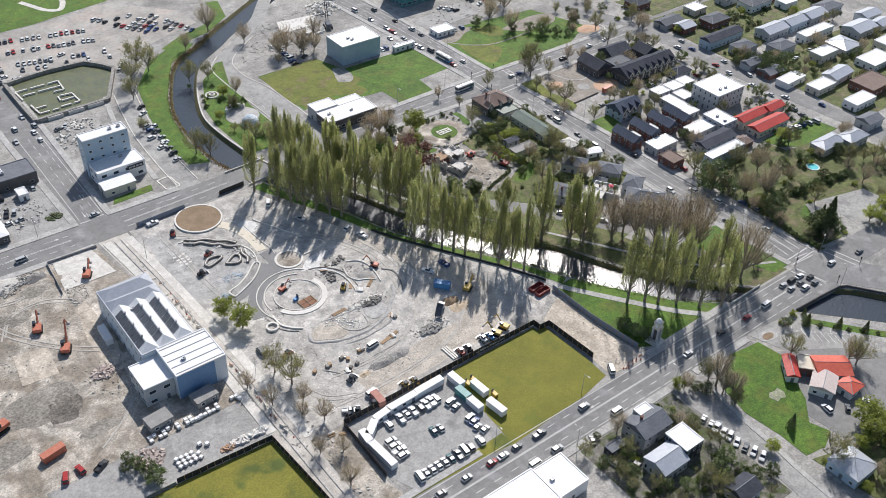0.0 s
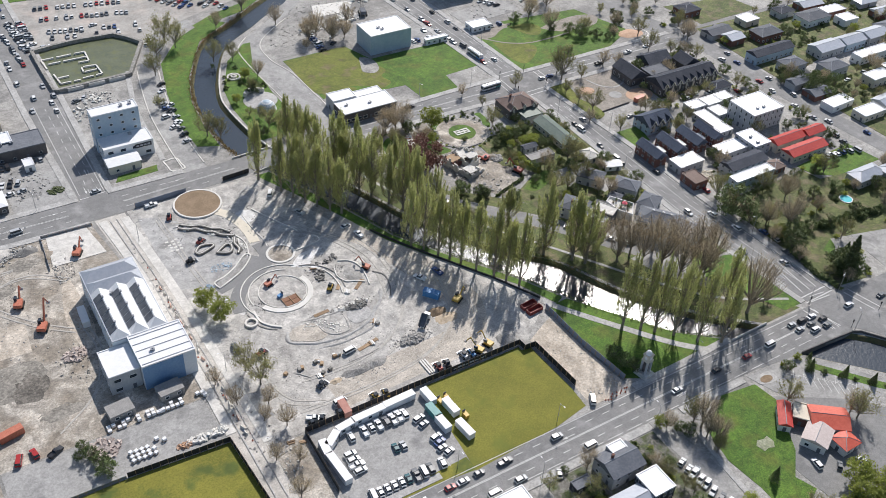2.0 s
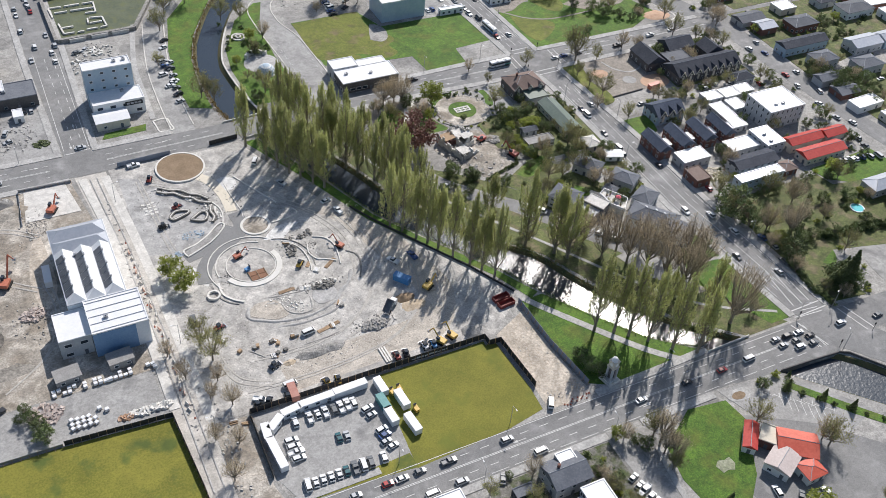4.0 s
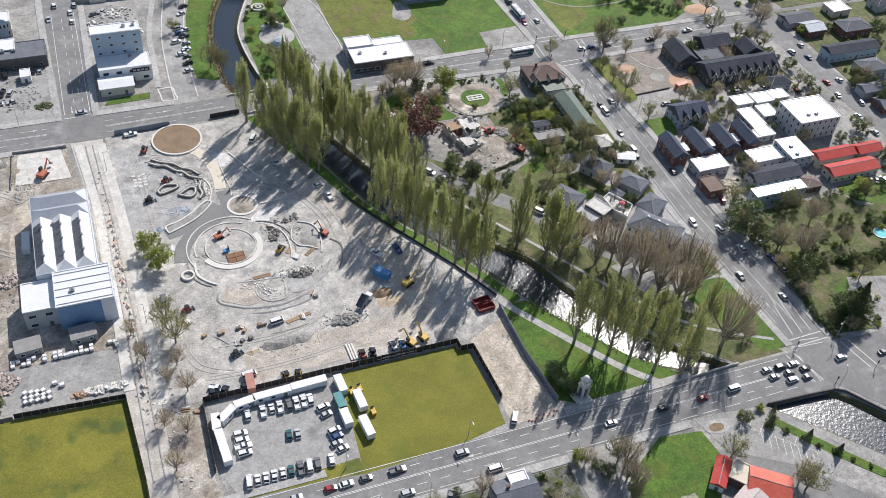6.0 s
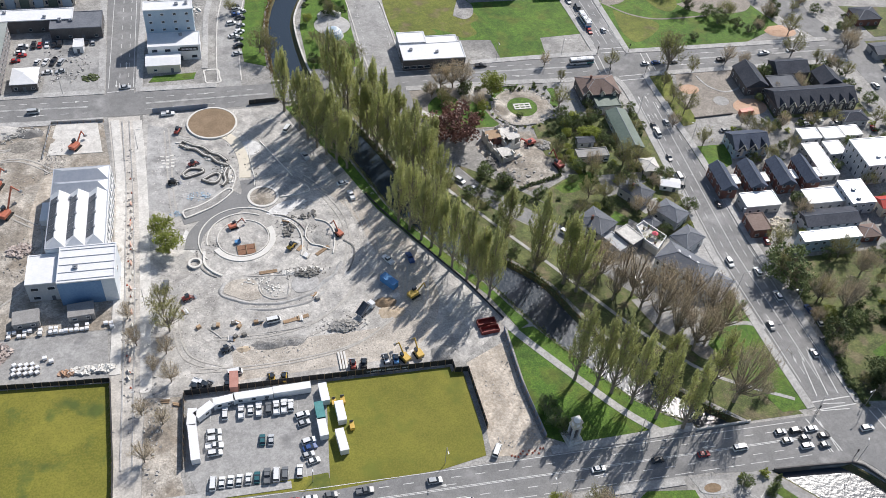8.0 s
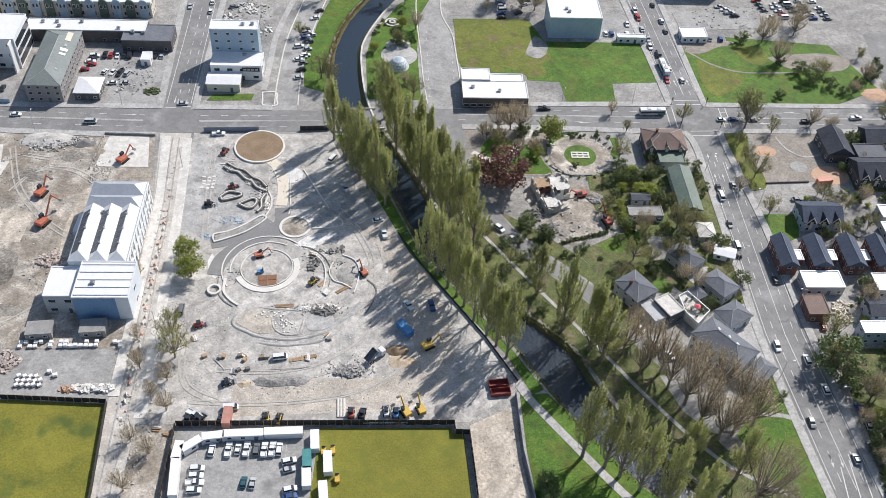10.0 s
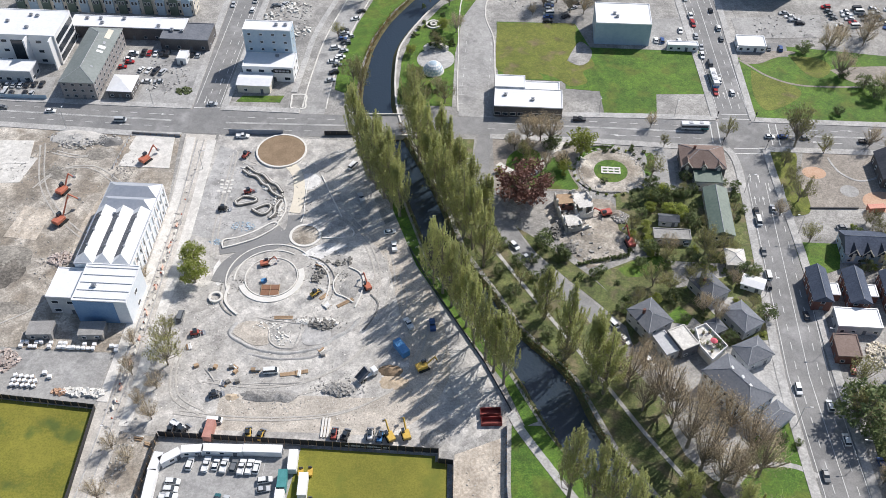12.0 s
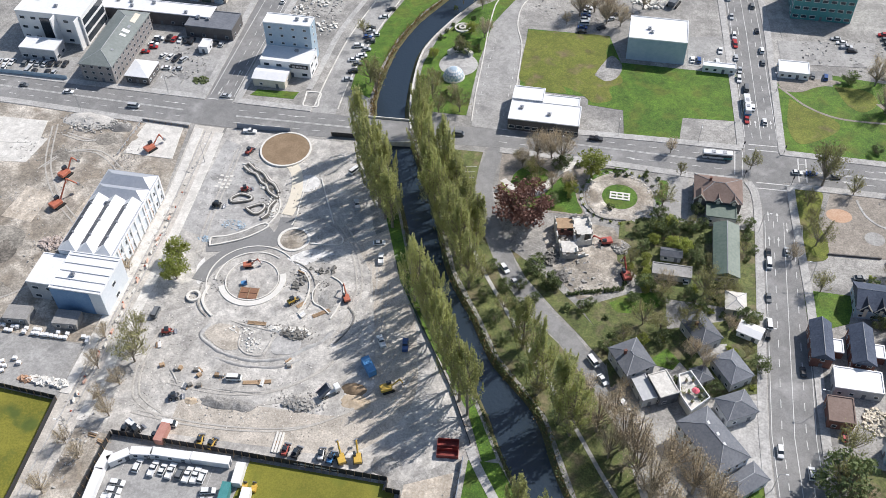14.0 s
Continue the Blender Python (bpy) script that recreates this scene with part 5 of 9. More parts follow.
for k, w in ((-6.2, 1.9), (0, 1.2), (5.4, 1.4)):
    trimmed_gable(tavern, k, -6.5, w, 2.4 if w > 1.5 else 1.7, 4.9, 4.0, BROWNROOF)
church = building("church_hall", "dark stone church hall with pale-trimmed gables", "church", *rect(229, 266, 51, 64), 4.6, DARKBRICK, CHAR, 'gable', 3.6, win=WINTALL, every=3)
for k in range(8):
    trimmed_gable(church, -16.4 + k * 4.6, -6.7, 1.7, 2.6, 4.3, 4.2)
building("church_wing", "dark stone wing with a steep charcoal roof", "church", *rect(221.5, 231.5, 66, 81), 4.6, DARKBRICK, CHAR, 'gable', 3.4, win=WINTALL, ridge_x=False)
building("church_wing", "dark stone rear wing with a charcoal roof", "church", *rect(240, 255, 74, 84), 4.4, DARKBRICK, CHAR, 'gable', 3.0, win=WINTALL)
building("church_wing", "low dark flat-roofed wing of a church hall", "church", *rect(233, 246, 64.2, 72.6), 4.6, DARKBRICK, SLATE, 'flat', win=WINTALL)
building("church_wing", "dark stone wing with a steep charcoal roof", "church", *rect(256, 266, 64.4, 74), 4.6, DARKBRICK, CHAR, 'gable', 3.2, win=WINTALL, ridge_x=False)
building("church_cottage", "small dark-roofed cottage beside a church hall", "house", *rect(255, 266, 40.5, 47), 3.4, GREYWALL, CHAR, 'hip', 1.8)
gabled = building("gabled_house", "blue-grey gabled house with white trim", "house", *rect(199.5, 214, 27, 38), 4.6, BLUEWALL, NAVY, 'gable', 3.4, floors=2)
for k in range(3):
    trimmed_gable(gabled, -4.6 + k * 4.6, -5.9, 1.9, 2.8, 4.2, 4.4)
building("apartment_block", "large pale three-storey apartment block", "building", *rect(244.5, 264.5, 6, 22), 9.6, GREYWALL, WHITEMETAL, 'flat', floors=3, win=WINTALL, every=2.8, units=2)
for q in (rect(231.6, 240.4, 32, 38.6), rect(241.4, 250.4, 31.2, 38.2), rect(251, 259, 32, 38.4), rect(229.6, 236.8, 9.8, 29.4), rect(239, 246.4, 21.6, 29.6)):
    building("garage_block", "low garage with a bright white flat roof", "garage", *q, 2.8, GREYWALL, WHITEMETAL, 'flat', every=3.4, group="garages of the apartment block")
building("red_roof_house", "long house with a bright red roof", "house", *rect(243, 261, -12, -6), 4.6, CREAMWALL, REDROOF, 'gable', 1.6, group="red-roofed houses")
building("red_roof_house", "long house with a bright red roof", "house", *rect(243.4, 266, -21.6, -14.4), 3.8, CREAMWALL, REDROOF, 'gable', 1.6, group="red-roofed houses")
building("red_roof_house", "short house with a dull red roof", "house", *rect(262.5, 274, -13, -7), 4.8, CREAMWALL, REDROOF, 'gable', 1.6, group="red-roofed houses")
building("black_roof_block", "two-storey block with a black roof", "building", *rect(208.6, 230, -18, -10), 5, GREYWALL, CHAR, 'gable', 1.6, floors=2)
building("blue_white_block", "two-storey pale blue block with a white roof edge", "building", *rect(203, 226, -26, -21), 5.6, BLUEWALL, GREYMETAL, 'flat', floors=2)
building("grey_flat_block", "grey flat-roofed block with roof decks", "building", *rect(231, 241, -9.4, 3.4), 5.6, GREYWALL, GREYMETAL, 'flat', floors=2, units=2)
building("hip_shed_red", "small dull red roofed shed", "shed", *rect(229, 236, -24, -18), 3, BRICK, BROWNROOF, 'hip', 1.2)
# far east rows
far = random.Random(5)
for q, w, r, k in ((rect(357, 376, 72, 83), WHITE, SLATE, 'hip'), (rect(334, 352, 42, 52), GREYWALL, GREYMETAL, 'gable'), (rect(354, 370, 42, 51), BLUEWALL, GREYMETAL, 'gable'), (rect(372, 388, 41, 51), GREYWALL, GREYMETAL, 'gable'),
                   (rect(349, 375, 28, 34.6), WHITE, WHITEMETAL, 'flat'), (rect(322, 336, 25.6, 35), GREYWALL, SLATE, 'hip'), (rect(303, 318, -13, -5), CREAMWALL, WHITEMETAL, 'flat'), (rect(255, 272, -50, -42), GREYWALL, GREYMETAL, 'hip'),
                   (rect(297, 325, 53.6, 61.4), BLUEWALL, CHAR, 'gable'), (rect(305, 318, 38, 47), GREYWALL, SLATE, 'hip'), (rect(335, 350, 8, 16), CREAMWALL, WHITEMETAL, 'flat'), (rect(355, 370, 6, 20), GREYWALL, GREYMETAL, 'hip'),
                   (rect(325, 345, -30, -16), BRICK, BROWNROOF, 'flat'), (rect(305, 322, -34, -26), WHITE, WHITEMETAL, 'flat'), (rect(380, 398, 14, 26), GREYWALL, GREYMETAL, 'gable'), (rect(318, 334, 70, 80), BRICK, SLATE, 'hip'),
                   (rect(352, 372, -14, -2), WHITE, WHITEMETAL, 'flat'), (rect(390, 408, 44, 54), GREYWALL, SLATE, 'hip'), (rect(300, 312, 112, 122), BRICK, CHAR, 'hip'), (rect(270, 284, -54, -46), GREYWALL, GREYMETAL, 'hip'), (rect(378, 392, -8, 4), CREAMWALL, WHITEMETAL, 'flat')):
    label = {'hip': "suburban house with a hipped metal roof", 'gable': "suburban house with a long gabled roof", 'flat': "flat-roofed white commercial building"}[k]
    building("suburban_house", label, "house", *q, far.uniform(3.6, 5), w, r, k, 1.8, group="houses east of the river")
for k in range(70):
    x, y = 302 + 27 * (k % 5) + far.uniform(-4, 4), -46 + 12.5 * (k // 5) + far.uniform(-2, 2)
    L, W = far.uniform(10, 18), far.uniform(6.5, 9)
    if y > 100 or any(abs(x - bx) < a + L / 2 + 1.5 and abs(y - by) < b + W / 2 + 1.5 for bx, by, a, b, _ in BUILT):
        continue
    kind = far.choice(('hip', 'gable', 'flat', 'gable'))
    label = {'hip': "suburban house with a hipped metal roof", 'gable': "suburban house with a long gabled roof", 'flat': "flat-roofed white commercial building"}[kind]
    building("suburban_house", label, "house", x, y, L, W, far.uniform(-4, 4), far.uniform(3, 4.2), far.choice((GREYWALL, CREAMWALL, WHITE, BRICK)), WHITEMETAL if kind == 'flat' else far.choice((GREYMETAL, SLATE, CHAR, GREYMETAL)), kind, 1.6, every=8, group="houses east of the river")
# south-east corner
building("red_hall", "community hall with an orange-red gabled roof", "building", *quad((134.0, -129.2), (143.6, -136.2), (137, -143), (127.6, -135.6)), 3.8, WHITE, ORANGEROOF, 'gable', 1.6, every=2.6)
building("pale_hall", "hall wing with a pale pinkish roof", "building", *quad((121.3, -137.3), (129.4, -133.6), (132.6, -140.4), (125, -144.6)), 3.6, WHITE, mat("pale_pink_roof", (0.52, 0.44, 0.41), (0.62, 0.54, 0.51), s1=0.2, s2=1.5), 'gable', 1.2)
building("red_wing_hall", "hall wing with an orange-red hipped roof", "building", *quad((130.6, -141.4), (136.2, -142.6), (137.4, -147.4), (129.4, -148.8)), 3.4, WHITE, ORANGEROOF, 'hip', 1.2)
building("flat_hall", "hall wing with a pale pinkish flat roof", "building", *quad((131, -125.6), (134.3, -129.4), (128.6, -133.6), (125, -129.4)), 3.6, BRICK, CREAM, 'flat', every=3)
building("porch_hall", "narrow hall wing with a dark red roof", "building", *quad((119.4, -129.8), (126, -122.8), (129.6, -124.6), (122.4, -132.4)), 3.2, WHITE, REDROOF, 'gable', 1.0)
building("corner_house", "grey gabled house with a white lean-to roof", "house", *rect(56.4, 68.6, -121.6, -112), 5.6, GREYWALL, SLATE, 'gable', 2.2, floors=2, chimneys=1)
building("corner_house_wing", "white-roofed wing of a grey house", "house", *rect(61.6, 67.2, -118, -111), 6.6, GREYWALL, WHITEMETAL, 'flat', floors=2)
building("corner_flat", "dark two-storey house with white flat roof", "house", *rect(62.6, 70.6, -133, -124), 6.4, CHAR, WHITEMETAL, 'flat', floors=2, win=WINTALL, every=2)
building("corner_flat_wing", "grey house with a long grey gabled roof", "house", *rect(51.4, 62, -134.6, -126), 4.8, GREYWALL, GREYMETAL, 'gable', 1.8, win=WINTALL, every=2)
building("corner_shed", "dark low flat-roofed shed", "shed", *rect(45.6, 52, -118, -114.6), 3, CHAR, SLATE, 'flat', every=3)
building("lower_house", "house with a charcoal roof and a white skylight", "house", *rect(63.6, 72.4, -155, -148), 4.2, GREYWALL, CHAR, 'gable', 1.8)
building("blue_roof_house", "house with a pale blue metal roof", "house", *rect(98.4, 109, -171, -160.4), 4.2, BLUEWALL, GREYMETAL, 'hip', 2.0)
building("white_warehouse", "warehouse with a bright white stepped roof", "building", *rect(-14, 19, -134, -109), 6, WHITE, WHITEMETAL, 'flat', every=6, units=3)
building("white_warehouse_wing", "white-roofed wing of a warehouse", "building", *rect(19.2, 31, -122, -109.4), 5.2, WHITE, WHITEMETAL, 'flat', every=6, units=1)


# ---- trees ----
def leaf_mesh(name, pts, sizes, up, material, seed, thin=1.0):
    """Many small tilted leaf clumps as one mesh; up: how far they stretch upwards."""
    rng = np.random.default_rng(seed)
    n = len(pts)
    d = rng.normal(size=(n, 3))
    d[:, 2] = np.abs(d[:, 2]) * up + up * 0.4
    d /= np.linalg.norm(d, axis=1)[:, None]
    s = np.cross(d, rng.normal(size=(n, 3)))
    s /= np.linalg.norm(s, axis=1)[:, None]
    h, w = sizes[:, None] * (0.6 + 0.25 * up), sizes[:, None] * 0.45 * thin
    v = np.stack([pts - d * h * 0.5, pts + s * w * 0.6, pts + d * h, pts - s * w * 0.6], 1).reshape(-1, 3)
    f = np.arange(n * 4).reshape(n, 4)
    me = bpy.data.meshes.new(name)
    me.from_pydata(v.tolist(), [], f.tolist())
    me.materials.append(material)
    return me


roof_deck()


def poplar(seed, H, R, dense, base=0.16):
    """A tall narrow tree: many steep limbs, each with its own slim plume of leaves."""
    rng = random.Random(seed)
    nr = np.random.default_rng(seed)
    bm = bmesh.new()
    tube(bm, (0, 0, -0.2), (0.1, 0.05, H * 0.16), 0.55, 0.42, 7)
    tube(bm, (0.1, 0.05, H * 0.16), (0, 0, H * 0.9), 0.4, 0.06, 6)
    pts = []
    for k in range(48):
        z0 = H * (0.05 + 0.6 * rng.random() ** 1.2)
        a = rng.uniform(0, 2 * math.pi)
        top = min(H * rng.uniform(0.9, 1.0), z0 + H * rng.uniform(0.22, 0.42))
        tt = top / H
        r = R * math.sqrt(rng.uniform(0.05, 1.0)) * max(0.1, min(1.0, 3.2 * (1.02 - tt))) * min(1.0, 0.55 + tt)
        p0, p1 = Vector((0, 0, z0)), Vector((r * math.cos(a) * 0.75, r * math.sin(a) * 0.75, z0 + (top - z0) * 0.35))
        p2 = Vector((r * math.cos(a), r * math.sin(a), top))
        tube(bm, p0, p1, 0.13, 0.09, 4, 0, False)
        tube(bm, p1, p2, 0.09, 0.02, 4, 0, False)
        m = int(dense * rng.uniform(0.5, 1.4))
        t = nr.random(m)
        line = np.array(p1)[None] * (1 - t[:, None]) + np.array(p2)[None] * t[:, None]
        keep = line[:, 2] > H * base * rng.uniform(0.7, 1.35)
        w = 0.6 * (1.1 - t[:, None])
        keep &= nr.random(m) < 0.3 + 1.1 * line[:, 2] / H
        pts.append((line + nr.normal(size=(m, 3)) * np.concatenate([w, w, w * 0 + 0.5], 1))[keep])
    pts = np.concatenate(pts)
    return mesh_of(bm, "trunk", BARK), leaf_mesh("crown", pts, nr.uniform(0.3, 0.62, len(pts)), 1.3, POPLAR, seed)


def broadleaf(seed, H, R, n, material, trunk=0.3, flat=0.8, clumps=34, gap=0.62):
    rng = random.Random(seed)
    nr = np.random.default_rng(seed)
    bm = bmesh.new()
    tube(bm, (0, 0, -0.2), (0, 0, H * trunk), 0.05 * R + 0.1, 0.04 * R + 0.06, 7)
    pts = []
    cz, rz = H * (1 + trunk * 0.8) / 2, H * (1 - trunk * 0.8) / 2 * flat + 0.2
    for k in range(clumps):
        u = Vector((rng.gauss(0, 1), rng.gauss(0, 1), rng.gauss(0, 1))).normalized() * rng.uniform(gap, 0.98)
        c = Vector((u.x * R, u.y * R, cz + u.z * rz))
        tube(bm, (0, 0, H * trunk * rng.uniform(0.7, 1)), c, 0.02 * R + 0.03, 0.015, 4, 0, False)
        m = n // clumps
        cr = R * rng.uniform(0.22, 0.4)
        q = nr.normal(size=(m, 3))
        q /= np.linalg.norm(q, axis=1)[:, None]
        q *= (nr.random(m)[:, None] ** 0.45) * cr * np.array((1, 1, 0.75))
        pts.append(q + np.array(c))
    pts = np.concatenate(pts)
    pts = pts[pts[:, 2] > 0.1]
    return mesh_of(bm, "trunk", BARK), leaf_mesh("crown", pts, nr.uniform(0.4, 0.85, len(pts)) * (0.8 + R * 0.06), 0.5, material, seed)


def bare(seed, H, n, material, R=0.36, low=0.16, thin=1.0, stems=24):
    """A vase-shaped tree: steep forking limbs from a short trunk, with fine twigs or thin leaf along them."""
    rng = random.Random(seed)
    nr = np.random.default_rng(seed)
    bm = bmesh.new()
    tube(bm, (0, 0, -0.2), (0.05, 0, H * low), H * 0.022, H * 0.017, 6)
    pts = []
    for k in range(stems):
        a = rng.uniform(0, 2 * math.pi)
        r = H * R * math.sqrt(rng.uniform(0.04, 1.0))
        top = H * (1.0 - 0.42 * (r / (H * R)) ** 2) * rng.uniform(0.82, 1.0)
        z0 = H * low * rng.uniform(0.7, 1.5)
        ux, uy = math.cos(a), math.sin(a)
        p0 = Vector((0, 0, z0))
        p1 = Vector((ux * r * 0.55, uy * r * 0.55, z0 + (top - z0) * 0.42))
        p2 = Vector((ux * r, uy * r, top))
        tube(bm, p0, p1, H * 0.0085, H * 0.006, 4, 0, False)
        tube(bm, p1, p2, H * 0.006, H * 0.0015, 4, 0, False)
        for b in range(3):
            t = rng.uniform(0.0, 0.7)
            q0 = p1.lerp(p2, t)
            q1 = q0 + Vector((rng.uniform(-1, 1), rng.uniform(-1, 1), rng.uniform(0.7, 1.6))) * H * 0.085
            tube(bm, q0, q1, H * 0.0035, H * 0.001, 3, 0, False)
            m = max(1, n // (stems * 5))
            u = nr.random((m, 1))
            pts.append(np.array(q0)[None] * (1 - u) + np.array(q1)[None] * u + nr.normal(scale=0.03 * H, size=(m, 3)))
        m = max(1, n // (stems * 3))
        u = nr.random((m, 1)) ** 0.8
        pts.append(np.array(p1)[None] * (1 - u) + np.array(p2)[None] * u + nr.normal(scale=0.04 * H, size=(m, 3)))
    pts = np.concatenate(pts)
    k = len(pts)
    return mesh_of(bm, "trunk", BARK), leaf_mesh("crown", pts, nr.uniform(0.3, 0.65, k) * (1.0 if thin > 0.5 else 2.2), 1.0 if thin > 0.5 else 1.8, material, seed, thin)


def conifer(seed, H, R, n):
    nr = np.random.default_rng(seed)
    bm = bmesh.new()
    tube(bm, (0, 0, -0.2), (0, 0, H * 0.95), 0.3, 0.04, 6)
    t = nr.random(n) ** 0.7
    z = H * (0.05 + 0.95 * (1 - t))
    a = nr.random(n) * 2 * np.pi
    lump = 0.75 + 0.3 * np.sin(a * 5 + np.floor(z * 0.8) * 1.9)
    r = R * t * lump * nr.uniform(0.7, 1.05, n) + 0.1
    pts = np.stack([r * np.cos(a), r * np.sin(a), z], 1)
    return mesh_of(bm, "trunk", BARK), leaf_mesh("crown", pts, nr.uniform(0.4, 0.8, n), 0.4, OLIVE, seed)


def plant(name, label, category, meshes, x, y, s=1.0, turn=0.0, group="", sz=None):
    m = pose(x, y, -0.26 * s if category in ("shrub", "hedge") else 0, 0, 0, turn) @ Matrix.Diagonal((s, s, sz or s, 1))
    if category in ("shrub", "hedge"):
        return tagged(share(name, meshes[1], None, m), label, category, group)
    t = thing(name, label, category, group, m)
    share("trunk", meshes[0], t)
    share("crown", meshes[1], t)
    return t


trees = random.Random(11)
POPLARS = [poplar(20 + k, 29, 4.6 + 0.4 * (k % 3), 120 + 16 * (k % 2)) for k in range(6)]


def poplar_row(line, n, jitter, size=(1.0, 1.2), label="tall narrow poplar in fresh spring leaf on the river bank"):
    pts = [Vector(p) for p in smooth(line, 10)]
    acc = [0.0]
    for a, b in zip(pts, pts[1:]):
        acc.append(acc[-1] + (b - a).length)
    for i in range(n):
        s = acc[-1] * (i + 0.5) / n
        k = max(j for j in range(len(acc)) if acc[j] <= s)
        k = min(k, len(pts) - 2)
        p = pts[k].lerp(pts[k + 1], (s - acc[k]) / max(acc[k + 1] - acc[k], 1e-6))
        plant("poplar_tree", label, "tree", POPLARS[trees.randrange(6)], p.x + trees.uniform(-jitter, jitter), p.y + trees.uniform(-jitter, jitter), trees.uniform(0.9, 1.1), trees.uniform(0, 360), "poplars along the river", trees.uniform(*size))


POPLAR_WORDS = "tall narrow poplar in fresh spring leaf on the river bank"
for x, y, k in ((26, 77, 1.15), (31, 65, 1.1), (33.5, 58.5, 1.15), (36.5, 53, 1.2), (39.6, 48.4, 1.15), (43, 43.4, 1.12), (46.4, 39.6, 1.05), (37, 60, 1.12), (42, 52, 1.1)):
    plant("poplar_tree", POPLAR_WORDS, "tree", POPLARS[trees.randrange(6)], x, y, trees.uniform(0.9, 1.05), trees.uniform(0, 360), "poplars along the river", k)
poplar_row([(45, 94), (47.5, 82), (52, 68), (59, 51), (66.5, 37), (72, 27), (79, 15)], 12, 1.0)
poplar_row([(58, 70), (64, 58), (71, 44), (78, 30)], 5, 1.2)
for x, y, k in ((61, 8.4, 1.14), (64.3, 4.2, 1.2), (67.6, -1.4, 1.16), (70.6, -5.1, 1.22), (72.8, -9.6, 1.14), (75.6, -16.2, 1.2), (79.4, -22.6, 1.22), (82.2, -26.8, 1.12), (85.4, -31.0, 1.24)):
    plant("poplar_tree", POPLAR_WORDS, "tree", POPLARS[trees.randrange(6)], x, y, trees.uniform(0.88, 1.02), trees.uniform(0, 360), "poplars along the river", k)
for x, y, k in ((104.4, -20.4, 1.12), (112.3, -28.5, 1.12), (115.6, -32.6, 0.95), (98, -4, 0.75)):
    plant("poplar_tree", POPLAR_WORDS, "tree", POPLARS[trees.randrange(6)], x, y, trees.uniform(1.05, 1.2), trees.uniform(0, 360), "poplars along the river", k * 1.15)
HIGH = [poplar(34 + k, 34.5, 3.9, 120, 0.27) for k in range(4)]
for x, y, k in ((104.4, -68.4, 1.1), (110.6, -71.6, 1.08), (114.4, -75, 1.12), (119.4, -79.6, 1.1), (125, -86, 1.12), (132, -90.8, 1.05), (136.5, -68, 0.55), (148.4, -76.2, 0.85)):
    plant("poplar_tree", "tall poplar in thin leaf with bare lower limbs", "tree", HIGH[trees.randrange(4)], x, y, trees.uniform(0.98, 1.12), trees.uniform(0, 360), "poplars along the river", k)

BROAD = [broadleaf(40 + k, 8.5, 4.2, 1500, GREENLEAF, 0.26, 0.85, 44, 0.5) for k in range(3)]
EVER = [broadleaf(50 + k, 8, 4.4, 1180, OLIVE, 0.12, 0.95) for k in range(4)]
SHRUB = [broadleaf(60 + k, 2.4, 1.7, 300, OLIVE, 0.05, 1.0, 12, 0.3) for k in range(3)]
GSHRUB = [broadleaf(64 + k, 2.4, 1.7, 300, GREENLEAF, 0.05, 1.0, 12, 0.3) for k in range(2)]
BARE = [bare(70 + k, 16, 2100, BUDS, 0.38, 0.15, 0.1, 30) for k in range(5)]
UPBARE = [bare(76 + k, 25, 2600, BUDS, 0.24, 0.2, 0.6, 26) for k in range(4)]
HALF = [bare(85 + k, 12, 1600, HALFLEAF, 0.42, 0.17, 0.6, 24) for k in range(4)]
CONIFER = [conifer(90 + k, 13, 3.6, 2600) for k in range(2)]
PURPLES = broadleaf(95, 9, 6, 3000, PURPLE, 0.15)


def scatter(name, label, kinds, spots, lo=0.8, hi=1.2, group=""):
    for x, y, s in spots:
        plant(name, label, "tree" if "tree" in name else "shrub", kinds[trees.randrange(len(kinds))], x, y, s * trees.uniform(lo, hi), trees.uniform(0, 360), group)


scatter("green_tree", "bushy bright green tree on the building site", BROAD, [(-21.7, 12.5, 1.0), (-19, 3.5, 1.2)], 0.95, 1.05)
scatter("bare_street_tree", "bare budding street tree beside the closed street", HALF, [(-21, -23, 1.15), (-19, -31, 1.1)])
scatter("bare_street_tree", "bare leafless street tree beside the closed street", BARE, [(-18.5, -51, 0.7), (-29, -35.5, 0.65), (-20, -40, 0.72), (-27, -62, 0.6), (-21, -66, 0.6), (-26, -78, 0.6), (-32, -24, 0.6), (-36, 4, 0.45), (-24, -46, 0.6)])
scatter("evergreen_tree", "dark bushy evergreen at the edge of the turf", EVER, [(-76.5, -30, 0.5), (-75, -34.5, 0.58), (-73.4, -39, 0.62), (-72.6, -43, 0.66), (-78.5, -33, 0.45)])
scatter("bare_tree", "tall brown budding tree by the riverside lane", UPBARE, [(118, -22, 0.7), (123, -30, 0.8), (128, -25, 0.75), (131, -34, 0.85), (134.1, -37.3, 0.9), (127, -38, 0.75), (138.9, -50, 1.0), (141.9, -57.5, 1.0), (146.5, -62.6, 1.0), (151, -61.2, 1.0), (144, -39.5, 0.85), (150.5, -45, 0.95), (155.6, -52.5, 0.95), (135, -43.5, 0.85), (158, -58, 0.95), (161.7, -82.8, 0.4)], 0.92, 1.1)
scatter("bare_tree", "broad grey leafless tree beside the crossing", BARE, [(151.9, -83.9, 1.85)])
scatter("half_leaf_tree", "tree in thin spring leaf by the river", HALF, [(164, -83, 0.45)])
scatter("bare_tree", "tall brown leafless tree beside the playground", BARE, [(223, 90, 0.85), (236, 66, 0.5), (248, 70, 0.55), (284, 92, 0.7), (290, 98, 0.7), (182, 49, 0.5), (212, 47, 0.5), (228, 43, 0.5)])
